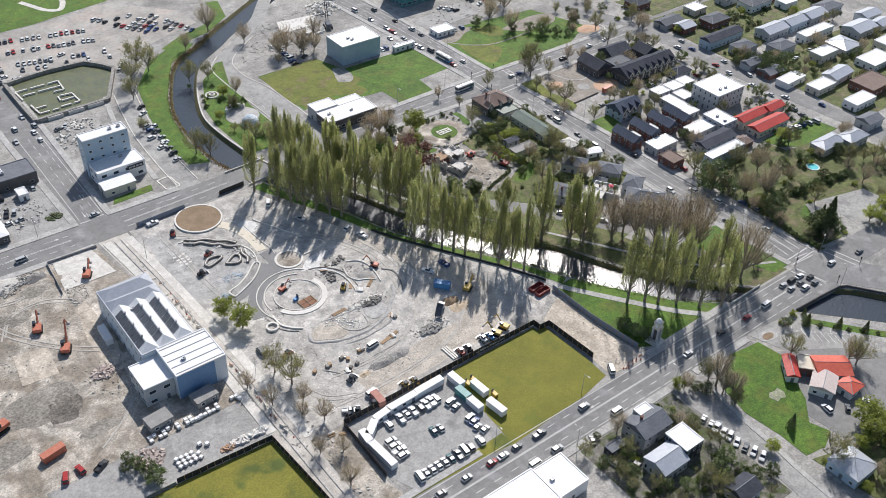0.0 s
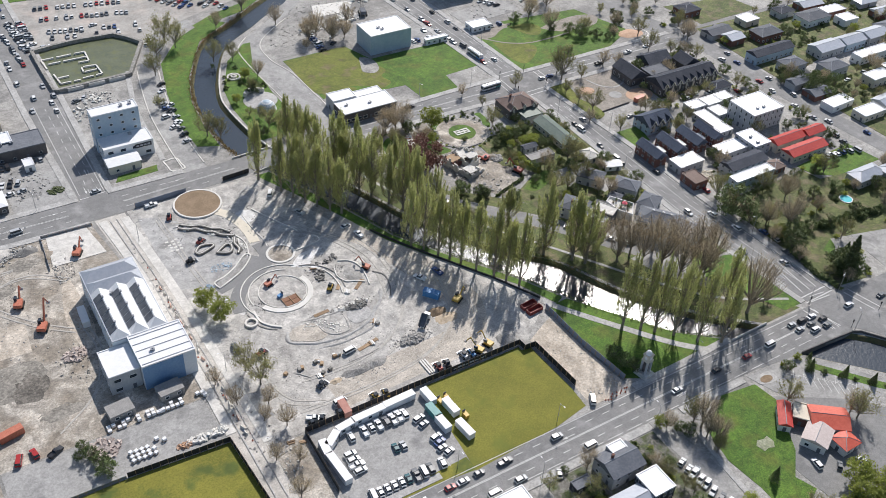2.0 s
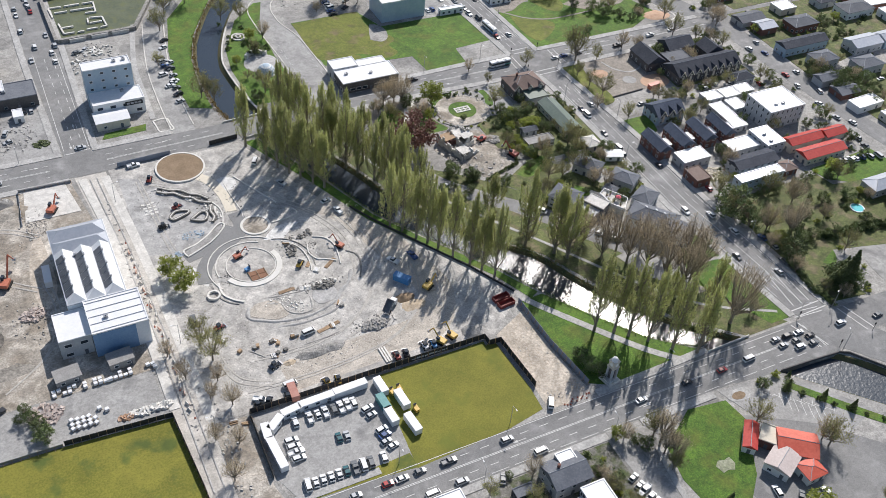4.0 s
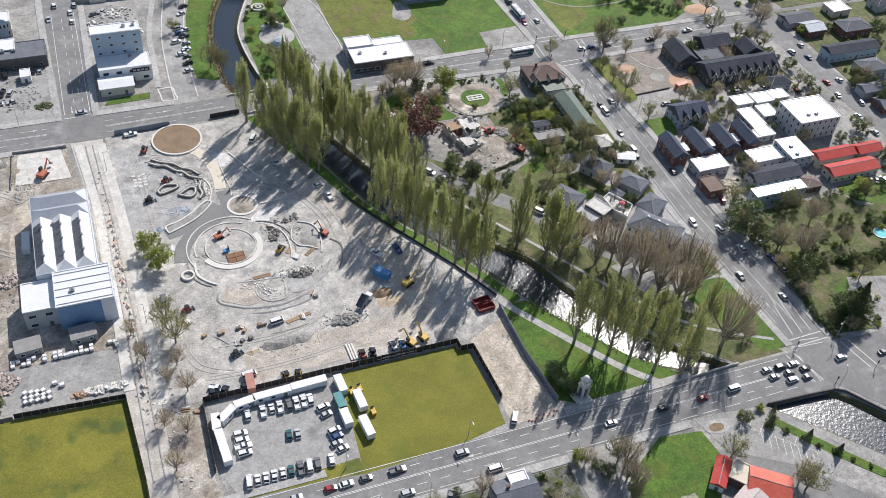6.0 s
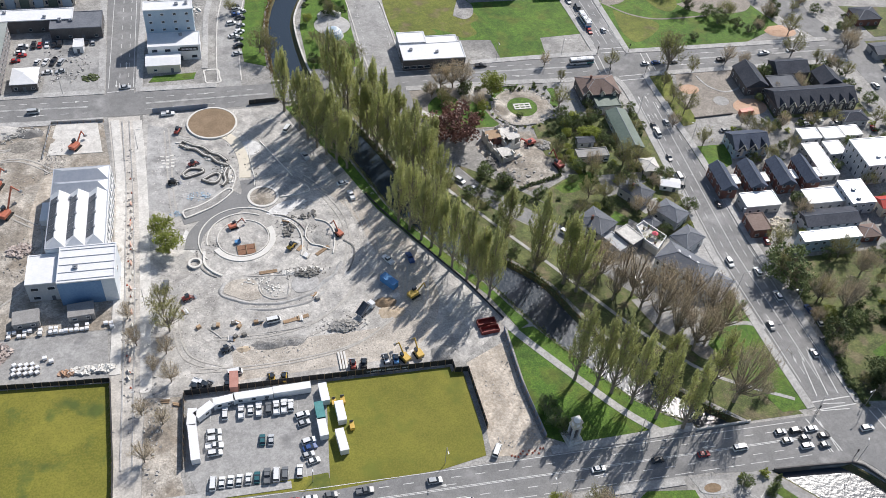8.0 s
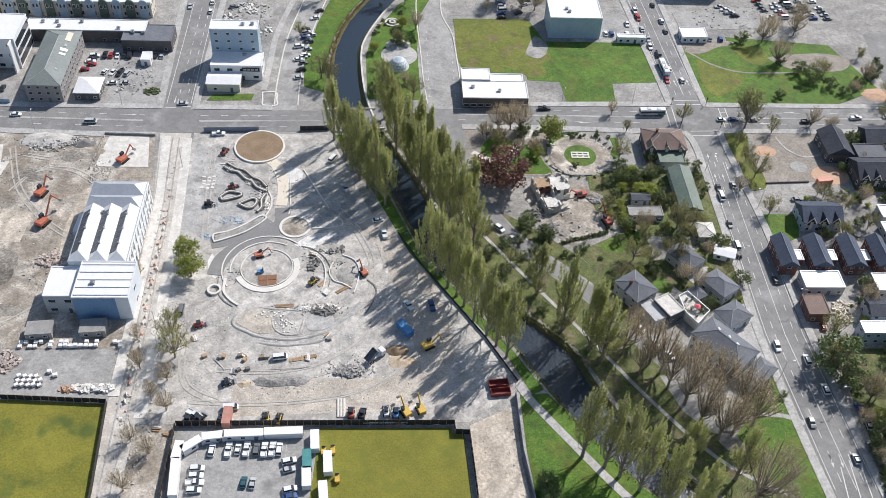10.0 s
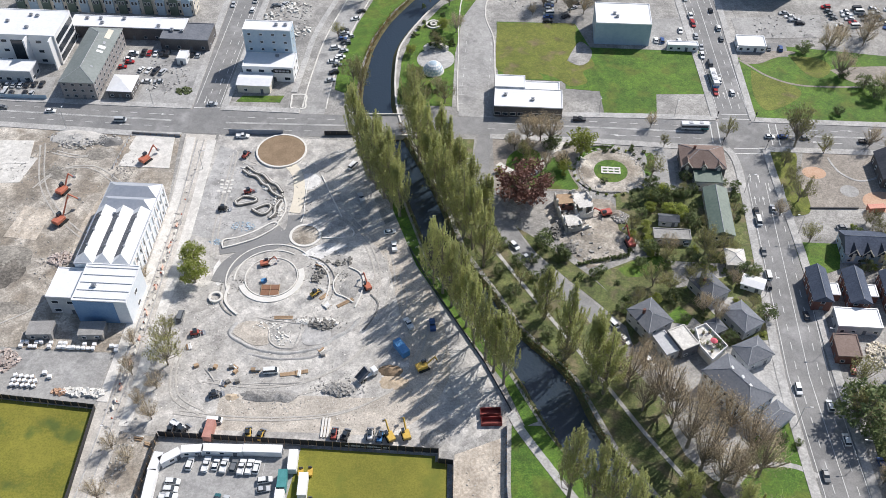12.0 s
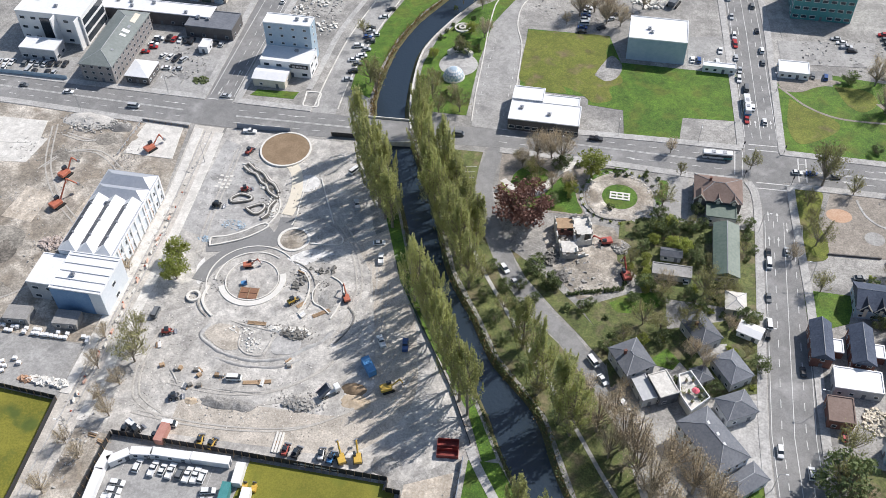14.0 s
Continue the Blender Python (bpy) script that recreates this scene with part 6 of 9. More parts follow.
scatter("green_tree", "yellow-green tree beside the playground", HALF, [(190, 57, 1.25), (188.6, 66, 0.9), (188.4, 76, 0.8), (204.6, 84.6, 0.8), (214, 40, 0.8)])
scatter("bare_tree", "tall leafless tree at the edge of a lawn", BARE, [(88, -111, 0.6), (146.5, -136.5, 0.8), (219, 151.4, 0.9), (221, 134, 0.95), (226, 158, 0.8), (99, 183, 0.8), (93, 173, 0.5), (116, 175, 0.9), (110, 176, 0.8)])
scatter("conifer_tree", "dark narrow conifer on a lawn", CONIFER, [(103.4, -143.6, 0.55)])
scatter("evergreen_tree", "dark bushy evergreen on the river bank", EVER, [(83, 14, 0.55), (88, 5, 0.6), (92, -2, 0.5), (97, 3, 0.55), (94, 12, 0.6), (89, 19, 0.6), (84, 27, 0.5), (99, -12, 0.5), (106, -16, 0.5)])
scatter("half_leaf_tree", "thin-leaved tree on the river bank", HALF, [(81, 22, 0.8), (90, 10, 0.8), (98, -5, 0.8), (76, 42, 0.7), (105, -20, 0.7)])
scatter("green_tree", "broad yellow-green tree beside a drive", BROAD, [(120.5, -162, 1.2), (125, -157, 1.2), (128, -164, 1.1)])
scatter("half_leaf_tree", "thin-leaved tree beside a sealed yard", HALF, [(147, -139.2, 1.1)])
scatter("bare_tree", "leafless grey-brown tree in a walled garden", BARE, [(220, -39.1, 1.1), (198, -49, 0.8), (192.7, -58, 0.5)])
scatter("bare_tree", "tall upright leafless tree in a walled garden", UPBARE, [(203.5, -55.9, 0.8), (206.5, -53, 0.65)])
scatter("conifer_tree", "slim dark cypress beside a car park", CONIFER, [(149.6, -116.4, 0.6), (158.4, -124.2, 0.45), (164.8, -131.3, 0.45), (153.6, -112.4, 0.4)])
scatter("evergreen_tree", "dark bushy evergreen beside a park hoarding", EVER, [(92.6, -78, 0.6), (93.4, -82.5, 0.7), (95.6, -86, 0.55)])
scatter("shrub", "rounded green shrub on a traffic island", GSHRUB, [(150.4, -109.4, 1.0), (143, -109.4, 0.9)])
scatter("green_tree", "bushy olive-green tree in a small park", BROAD, [(112, 78.4, 1.15), (105.6, 67, 0.8)])
scatter("evergreen_tree", "dark bushy evergreen on a cleared block", EVER, [(232, 121, 0.8), (229, 127, 0.8), (222, 134, 0.8), (209, 150.6, 0.8), (215, 109, 0.6)])
scatter("green_bush", "rounded green bush in a garden row", BROAD, [(133.8, 39.5, 0.42), (133.9, 36, 0.42), (133.9, 32.4, 0.42), (133.9, 29, 0.42), (134, 25.6, 0.4), (135.9, 48, 0.5), (136.7, 54, 0.5), (146, 45.4, 0.7), (141, 57, 0.6)], 0.95, 1.1, "garden bushes")
scatter("purple_tree", "wide purple-leaved tree beside a ruined house", [PURPLES], [(91, 51, 1.45)])
scatter("evergreen_tree", "dark bushy evergreen garden tree", EVER, [(137, 60, 0.59), (143, 56, 0.66), (149, 56, 0.59), (137, 52, 0.53), (144, 48, 0.59), (150, 46, 0.53), (168, 62, 0.46), (167, 55, 0.40), (169, 50, 0.33), (150, 22, 0.59), (140, 22, 0.53), (148, 27, 0.59), (104, 22, 0.53), (99, 15, 0.46), (94, 20, 0.46), (143, -2, 0.40), (149, 0, 0.40), (167, -46, 0.40), (171, -47, 0.33), (120, 62, 0.3)])
scatter("half_leaf_tree", "tree in thin spring leaf in a garden", HALF, [(153, 28, 1.2), (134, 12, 1.0), (148, 12, 1.0), (166, 5, 0.7), (138, 66.5, 1.0), (85, 81, 0.7), (144, 84, 0.7), (169, 92, 1.0), (190, 36, 0.8), (92, 70, 0.6), (23, 112, 1.3), (19, 118, 1.2), (16, 180, 1.2), (22, 196, 1.5), (31, 211, 1.6), (34, 203, 1.3), (46, 181, 1.2), (8, 150, 0.6), (55, 178, 1.0), (46, 112, 1.0), (50, 104, 1.0), (58, 106, 1.0)])
scatter("evergreen_tree", "dark tree in the eastern gardens", EVER, [(190.5, -37, 1.5), (193.5, -44, 1.1), (192.5, -33, 1.0), (212, -30, 0.6), (220, -30, 0.6), (228, -32, 0.6), (236, -30, 0.63), (232, -44, 0.70), (244, -46, 0.70), (195.6, -65.5, 1.2), (193.6, -70, 0.7), (203, -59, 1.0), (207, -60, 0.7), (212, -60, 0.7), (220.6, -47.9, 0.5), (240, -60, 0.70), (226, 22, 0.42), (222, 30, 0.49), (300, 20, 0.77), (306, 26, 0.77), (312, 18, 0.70), (318, 12, 0.70), (296, 34, 0.63), (310, 4, 0.63), (324, 4, 0.56), (222, 46, 0.42), (268, 30, 0.49), (262, -30, 0.56), (330, 60, 0.56), (342, 62, 0.56), (252, 118, 0.63), (262, 124, 0.63), (244, 112, 0.56)])
scatter("conifer_tree", "broad dark conifer in a large garden", CONIFER, [(203, -86.5, 1.3), (207.5, -81, 1.0)])
scatter("half_leaf_tree", "garden tree in thin spring leaf", HALF, [(194, -24, 1.3), (191, -34, 1.0), (216, -30, 1.0), (250, -34, 1.0), (196, 94, 0.9), (194, 87.4, 1.6), (256, 92, 1.0), (262, 108, 1.0), (236, 124, 1.0), (290, 106, 0.9), (296, 112, 0.8), (280, -66, 1.0), (260, -60, 1.1)])
scatter("green_tree", "bright green tree in a garden", BROAD, [(238, -92, 1.1), (230, -96, 0.8), (250, -30, 0.8), (134, -164, 1.1), (126, -168, 1.0), (86, -110, 0.7), (90, -146, 0.6)])
scatter("half_leaf_tree", "roadside tree in thin spring leaf", HALF, [(97, -126, 0.9), (131.6, -122.6, 0.9), (102, -160, 1.1), (108, -178, 1.1), (40, -112, 0.7), (44, -122, 0.7)])
scatter("evergreen_tree", "dense dark hedge tree by the houses", EVER, [(76, -124, 0.6), (74, -140, 0.7), (68, -142, 0.7), (62, -142, 0.6), (56, -140, 0.6), (50, -136, 0.6), (46, -126, 0.6), (82, -152, 0.6), (48, -108.9, 0.4), (143, -112, 0.5), (151, -115, 0.4)])
scatter("bare_tree", "budding tree on the northern edge", BARE, [(91.4, 84.6, 0.85), (96.6, 84.8, 0.95), (100.4, 84.8, 0.85), (98, 180, 0.9), (104, 184, 1.0), (110, 178, 0.9), (60, 214, 0.8), (80, 228, 1.0), (236, 158, 0.9), (240, 166, 0.9), (90, 205, 0.8), (125, 190, 0.8), (140, 96, 0.5), (285, 96, 0.6)])
scatter("evergreen_tree", "dense dark evergreen beside a demolition", EVER, [(130.2, 20.9, 0.45), (132.4, 44.7, 0.45), (141.2, 52.0, 0.55), (147.5, 56.5, 0.55), (152.0, 59.2, 0.55), (150.0, 65.4, 0.55), (129.8, 51.4, 0.55), (163.4, 63.6, 0.55), (138.8, 58.6, 0.55)])
scatter("bare_tree", "tall upright grey tree at the edge of a lawn", UPBARE, [(98, -116.6, 0.75), (96.6, -120.6, 0.7), (97.6, -124, 0.65)])
scatter("half_leaf_tree", "tall thin-leaved tree at the edge of a lawn", HALF, [(97.4, -113.6, 0.9), (99, -120, 0.8), (95.4, -126.6, 0.7)])
scatter("evergreen_tree", "broad dark evergreen mass by the crossing", EVER, [(202.6, -82, 1.2), (205.4, -87, 1.1), (204, -84.4, 1.35), (207.4, -83, 0.9)], 0.95, 1.05)
scatter("evergreen_tree", "dark evergreen beside a side lane", EVER, [(90.6, -113.6, 0.6), (92.6, -116.6, 0.5)])
scatter("half_leaf_tree", "thin-leaved tree beside the riverside lane", HALF, [(117, -30, 1.2)])
scatter("bare_tree", "tall grey leafless garden tree", BARE, [(193.8, -41.2, 0.75), (225.6, -52, 0.6)])
scatter("half_leaf_tree", "thin-leaved tree in a walled garden", HALF, [(200.3, -48.5, 0.8), (196, -62.5, 0.7), (220, -70, 0.9)])
scatter("green_tree", "yellow-green tree in a walled garden", BROAD, [(197.5, -56.8, 0.7), (228, -92, 1.1)])
scatter("evergreen_tree", "large dark evergreen in a suburban garden", EVER, [(303, 20, 0.95), (306, 12, 0.9), (303, 30, 0.95), (309, 24, 1.0), (312, 10, 0.9), (316, 18, 0.95), (301, 38, 0.8), (320, 26, 0.8), (276, 40, 0.7), (274, 33, 0.6)])
for k in range(14):
    plant("hedge_shrub", "dense dark hedge shrub by the footpath", "hedge", SHRUB[k % 3], 194.8 - 2.2 * math.sin(k * 0.22), -70.5 - k * 1.6, 1.0, k * 50, "hedge by the crossing")
for k in range(26):
    plant("hedge_shrub", "tall dark hedge shrub round a gravel yard", "hedge", SHRUB[k % 3], 217 + k * 1.3, -60.6 - 0.16 * k + 0.5 * math.sin(k), 1.35, k * 50, "hedge of the gravel yard")
scatter("shrub", "low dark green evergreen shrub", SHRUB, [(124 + trees.uniform(-14, 14), 82 + trees.uniform(-2, 2), 0.6) for _ in range(8)] + [(46 + trees.uniform(-8, 8), 168 + trees.uniform(-10, 10), 0.7) for _ in range(4)] + [(150 + k * 3.6, -116 - k * 3.7, 0.7) for k in range(10)], group="shrubs")


# garden growth between the houses
LANE = [Vector(p) for p in smooth([(76, 87), (74.4, 76), (74.6, 64), (78, 52), (83, 40.6), (90.4, 25.4), (102.5, 10.4), (112.6, 0.6), (122.4, -12.6), (130, -23.4), (137.4, -33.4), (145, -43.5), (150, -49.5)])]


def clear(x, y, gap):
    for cx, cy, a, b, r in BUILT:
        dx, dy = x - cx, y - cy
        u, v = dx * math.cos(r) + dy * math.sin(r), dy * math.cos(r) - dx * math.sin(r)
        if abs(u) < a + gap and abs(v) < b + gap:
            return False
    return min((Vector((x, y)) - p).length for p in LANE) > 4.5


def grow(x0, x1, y0, y1, n, mixed, gap=1.2, label="garden", keep=()):
    done = 0
    for _ in range(n * 6):
        if done >= n:
            break
        x, y = trees.uniform(x0, x1), trees.uniform(y0, y1)
        if not clear(x, y, gap) or any((x - kx) ** 2 + (y - ky) ** 2 < kr * kr for kx, ky, kr in keep):
            continue
        done += 1
        kind = trees.choices(('ever', 'half', 'shrub', 'bare', 'green', 'gshrub'), mixed)[0]
        name, words, ms, s = {'ever': ("evergreen_tree", "dark bushy evergreen tree", EVER, 0.6), 'half': ("half_leaf_tree", "tree in thin spring leaf", HALF, 0.65), 'shrub': ("shrub", "low dark green shrub", SHRUB, 0.9),
                              'bare': ("bare_tree", "brown budding tree", BARE, 0.55), 'green': ("green_tree", "bright green bushy tree", BROAD, 0.6), 'gshrub': ("shrub", "low bright green shrub", GSHRUB, 0.9)}[kind]
        plant(name, f"{words} in a {label}", "shrub" if name == "shrub" else "tree", ms[trees.randrange(len(ms))], x, y, s * trees.uniform(0.7, 1.35), trees.uniform(0, 360), f"growth of the {label}")


grow(126, 169, 22, 60, 34, (3, 4, 6, 2, 1, 2), label="terrace garden", keep=((112, 40, 14), (130, 18, 9)))
grow(122, 170, -14, 22, 34, (3, 3, 6, 1, 1, 3), label="terrace garden", keep=((132, 16, 9), (142, -1, 5)))
grow(193, 246, -66, -26, 24, (1, 3, 6, 1, 1, 5), label="eastern garden", keep=((210, -36, 10), (222, -36, 8), (204, -66, 8)))
grow(246, 288, -90, -40, 24, (3, 5, 4, 4, 2, 2), label="eastern garden", keep=((244, -52, 5),))
grow(192, 240, -92, -68, 9, (1, 3, 6, 1, 1, 4), label="eastern garden", keep=((236, -80, 15), (204, -76, 10)))
grow(204, 246, -20, 46, 34, (3, 3, 6, 1, 1, 3), label="eastern garden", keep=((221, 58, 9), (193, 30, 8)))
grow(246, 282, -40, 46, 26, (4, 3, 5, 1, 1, 2), label="eastern garden", keep=((263, -30, 10),))
grow(298, 410, 34, 100, 60, (3, 4, 7, 3, 1, 2), label="suburban garden")
grow(302, 410, -40, 32, 50, (3, 4, 7, 3, 1, 2), label="suburban garden")
grow(226, 276, 46, 86, 26, (5, 4, 5, 2, 1, 2), label="churchyard")
grow(41, 79, -160, -111, 46, (4, 3, 8, 2, 1, 3), 0.6, label="corner garden")
grow(100, 150, -196, -158, 26, (4, 4, 4, 1, 4, 2), label="southern garden", keep=((126, -150, 10),))
grow(234, 300, 106, 150, 24, (4, 4, 4, 2, 1, 1), label="far garden")
grow(78, 120, 56, 86, 16, (2, 2, 6, 2, 1, 3), 1, label="small park", keep=((123, 69, 15), (92, 64, 8), (99, 74, 5)))
grow(41, 60, 104, 164, 18, (2, 4, 6, 2, 1, 3), 1, label="riverside garden", keep=((52, 132, 11), (30, 150, 9)))
grow(92, 118, 10, 34, 10, (5, 1, 4, 0, 0, 1), label="riverside verge", keep=((112, 40, 14), (115, 29, 12)))


# ---- vehicles ----
def car_meshes(kind, paint):
    """Body, glass and lamps of one car; it looks along +x with its wheels on z = 0."""
    L, W, hood, roof = {'hatch': (3.8, 1.68, 0.9, 1.46), 'sedan': (4.3, 1.72, 0.92, 1.42), 'suv': (4.35, 1.78, 1.05, 1.68), 'van': (4.7, 1.85, 1.12, 1.95), 'ute': (5.2, 1.85, 1.05, 1.75)}[kind]
    a, b, c, d = {'hatch': (0.22, -0.02, -0.34, -0.46), 'sedan': (0.24, 0.06, -0.26, -0.4), 'suv': (0.26, 0.08, -0.4, -0.47), 'van': (0.42, 0.28, -0.46, -0.49), 'ute': (0.24, 0.1, -0.08, -0.13)}[kind]
    bm = bmesh.new()
    side = [(-0.5, 0.35), (0.5, 0.35), (0.5, hood * 0.78), (a + 0.02, hood), (d if kind != 'ute' else -0.5, hood), (-0.5, hood * 0.95)]
    for s in (0,):
        lo = [bm.verts.new((x * L, -W / 2, z)) for x, z in side]
        hi = [bm.verts.new((x * L, W / 2, z)) for x, z in side]
        bm.faces.new(lo)
        bm.faces.new(hi[::-1])
        for i in range(len(side)):
            j = (i + 1) % len(side)
            bm.faces.new((lo[j], lo[i], hi[i], hi[j]))
    bmesh.ops.bevel(bm, geom=[e for e in bm.edges], offset=0.07, segments=1, affect='EDGES')
    box(bm, c * L, b * L, -W * 0.39, W * 0.39, roof - 0.07, roof)
    if kind == 'ute':
        box(bm, -0.48 * L, -0.15 * L, -W * 0.46, -W * 0.4, hood, hood + 0.28)
        box(bm, -0.48 * L, -0.15 * L, W * 0.4, W * 0.46, hood, hood + 0.28)
        box(bm, -0.49 * L, -0.47 * L, -W * 0.46, W * 0.46, hood, hood + 0.28)
    bmesh.ops.recalc_face_normals(bm, faces=bm.faces)
    body = mesh_of(bm, "body", paint)
    bm = bmesh.new()
    lo = [bm.verts.new((x * L, y, hood - 0.02)) for x, y in ((d, -W * 0.47), (a, -W * 0.47), (a, W * 0.47), (d, W * 0.47))]
    hi = [bm.verts.new((x * L, y, roof - 0.06)) for x, y in ((c, -W * 0.4), (b, -W * 0.4), (b, W * 0.4), (c, W * 0.4))]
    bm.faces.new(hi)
    bm.faces.new(lo[::-1])
    for i in range(4):
        j = (i + 1) % 4
        bm.faces.new((lo[i], lo[j], hi[j], hi[i]))
    return body, mesh_of(bm, "glazing", GLASS), L, W


def wheel_mesh():
    bm = bmesh.new()
    tube(bm, (0, -0.11, 0), (0, 0.11, 0), 0.33, 0.33, 10, 0)
    tube(bm, (0, -0.125, 0), (0, 0.125, 0), 0.18, 0.18, 8, 1)
    return mesh_of(bm, "wheel", RUBBER, STEEL)


WHEEL = wheel_mesh()


def running_gear_mesh(L):
    """Four wheels on their two axles, for cars far off."""
    bm = bmesh.new()
    for x in (-0.3 * L, 0.3 * L):
        for y in (-0.78, 0.78):
            tube(bm, (x, y - 0.11, 0.33), (x, y + 0.11, 0.33), 0.33, 0.33, 8)
        tube(bm, (x, -0.7, 0.33), (x, 0.7, 0.33), 0.05, 0.05, 4)
    return mesh_of(bm, "running_gear", RUBBER)


GEAR = {}
PAINTS = {}
for pname, pa in (("white", (0.75, 0.76, 0.76)), ("silver", (0.48, 0.5, 0.52)), ("grey", (0.16, 0.17, 0.18)), ("black", (0.03, 0.03, 0.035)), ("red", (0.4, 0.03, 0.03)), ("blue", (0.04, 0.09, 0.25)), ("teal", (0.03, 0.12, 0.14))):
    PAINTS[pname] = mat(pname + "_car_paint", pa, tuple(v * 0.92 for v in pa), rough=0.3, s1=0.3, s2=2.0)
CARS = {}
cars_rng = random.Random(3)


def car(x, y, deg, paint=None, kind=None, group="", where="on the street"):
    paint = paint or cars_rng.choices(("white", "silver", "grey", "black", "red", "blue"), (38, 22, 14, 14, 7, 5))[0]
    kind = kind or cars_rng.choices(('hatch', 'sedan', 'suv', 'van', 'ute'), (32, 34, 22, 6, 6))[0]
    if (kind, paint) not in CARS:
        CARS[kind, paint] = car_meshes(kind, PAINTS[paint])
    body, glass, L, W = CARS[kind, paint]
    word = {'hatch': "hatchback", 'sedan': "sedan car", 'suv': "four-wheel-drive car", 'van': "van", 'ute': "pickup"}[kind]
    t = thing({'van': "van", 'ute': "pickup"}.get(kind, "car"), f"{paint} {word} standing {where}", {'van': "van", 'ute': "pickup"}.get(kind, "car"), group, pose(x, y, 0.0, 0, 0, deg))
    share("body", body, t)
    share("glazing", glass, t)
    if y > 100 or x > 190:
        if kind not in GEAR:
            GEAR[kind] = running_gear_mesh(L)
        share("running_gear", GEAR[kind], t)
        return t
    for wx in (-0.3, 0.3):
        for wy in (-1, 1):
            share("wheel", WHEEL, t, pose(wx * L, wy * (W / 2 - 0.1), 0.33))
    return t


def car_row(x0, y0, x1, y1, n, deg, fill=1.0, group="", where="in a car park", paint=None):
    for i in range(n):
        if cars_rng.random() < fill:
            k = i / max(n - 1, 1)
            car(x0 + (x1 - x0) * k + cars_rng.uniform(-0.15, 0.15), y0 + (y1 - y0) * k + cars_rng.uniform(-0.3, 0.3), deg + cars_rng.choice((0, 180)) + cars_rng.uniform(-2, 2), paint, None, group, where)


SITE_CARS = "cars in the works car park"
for x in (-3.2, 1.5, 4.2, 6.7, 9.5, 11.8, 14.1, 16.1):
    car(x, -65.2 + cars_rng.uniform(-0.3, 0.3), 88, "white" if x != 9.5 else "grey", cars_rng.choice(('hatch', 'suv', 'van', 'ute')), SITE_CARS, "in the works car park")
for y in (-71.4, -73.8, -76.0, -78.4):
    car(-6.6, y, 2, "white", cars_rng.choice(('suv', 'ute')), SITE_CARS, "in the works car park")
for x, y, p in ((7.0, -76, "teal"), (9.5, -76.3, "silver")):
    car(x, y, 86, p, 'hatch', SITE_CARS, "alone in the works car park")
for x, y, p in ((19.2, -69.2, "white"), (19.4, -72, "silver"), (20.2, -78.4, "white"), (20.3, -80.6, "blue"), (19.6, -83, "silver"), (20.9, -85.2, "white")):
    car(x, y, 14, p, None, SITE_CARS, "in the works car park")
for i, x in enumerate((-7.4, -5.0, -2.6, -0.2, 2.3, 4.7, 7.5, 10.1, 12.5, 16.7)):
    car(x, -88.2 + i * 0.02, 84, "teal" if i == 5 else ("grey" if i in (6, 8) else "white"), cars_rng.choice(('suv', 'ute', 'van', 'hatch')), SITE_CARS, "in the works car park")
ST = "cars on the avenue"
for x, y, p, k in ((54, -97, "silver", 'suv'), (34, -97, "grey", 'ute'), (24.5, -96.8, "grey", 'hatch'), (18.6, -97, "white", 'sedan'), (14, -97, "red", 'hatch'), (34.4, -105, "silver", 'suv'), (24.7, -105.4, "white", 'van'), (101.9, -100.6, "white", 'sedan'), (120.4, -100.5, "black", 'hatch'), (134.9, -100.7, "red", 'hatch'), (146.8, -100.4, "white", 'van'),
                   (161.6, -97, "silver", 'hatch'), (162.4, -100.2, "silver", 'hatch'), (166.8, -97.2, "black", 'suv'), (171.7, -97.4, "white", 'sedan'), (167.6, -103, "white", 'suv'), (168.4, -100.1, "grey", 'hatch'), (174.6, -100.2, "black", 'hatch'), (173.4, -103.4, "grey", 'hatch'), (189.5, -99.8, "white", 'suv'), (205.4, -102, "grey", 'sedan'), (61.5, -105, "white", 'van'), (4, -97, "silver", 'hatch'), (-6, -97, "grey", 'sedan')):
    car(x, y, 2, p, k, ST, "on the avenue")
car(74, -90, 60, "white", 'van', "", "at the corner of the turf")
for x, y, p, k in ((163.8, 14.6, "black", 'suv'), (164.6, 19, "white", 'van')):
    car(x + 8.6, y, 92, p, k, "cars on the east street", "at the kerb")
for x, y, p, k in ((182.6, 2, "black", 'hatch'), (174.7, -27.4, "white", 'suv'), (183, -33, "white", 'suv'), (185.3, -44.6, "white", 'suv'), (177, -57, "grey", 'sedan'), (180.2, 52, "silver", 'hatch'), (174, 45, "white", 'van'), (174, 50, "black", 'hatch'), (173.4, 30, "grey", 'hatch'), (186.5, -70, "silver", 'hatch'), (168.2, 120, "red", 'sedan'), (165.6, 145.4, "white", 'suv'), (174.9, 120, "white", 'hatch'), (166, 151.5, "silver", 'hatch'), (164.5, 169, "red", 'hatch'), (164, 175.6, "white", 'suv'), (175.4, 158.5, "grey", 'hatch'), (175.2, 167, "white", 'suv'), (173.6, 181, "black", 'hatch'), (163, 190, "silver", 'hatch'), (162, 205, "white", 'van'), (172, 200, "grey", 'suv'), (170, 222, "white", 'hatch'), (160, 230, "red", 'hatch')):
    car(x, y, 92 if x > 178 or (x > 170 and y > 100) else 272, p, k, "cars on the east street", "on the east street")
car(193, -19, 85, "red", 'hatch', "", "on a driveway")
for x, y in ((185.6, 92.6), (190.8, 92.9), (199.2, 92.6), (-36, 98.6), (-100, 90), (-70, 86), (60, 92), (112, 98.5), (-120, 91), (222, 92)):
    car(x, y, 2, None, None, "cars on the cross street", "on the cross street")
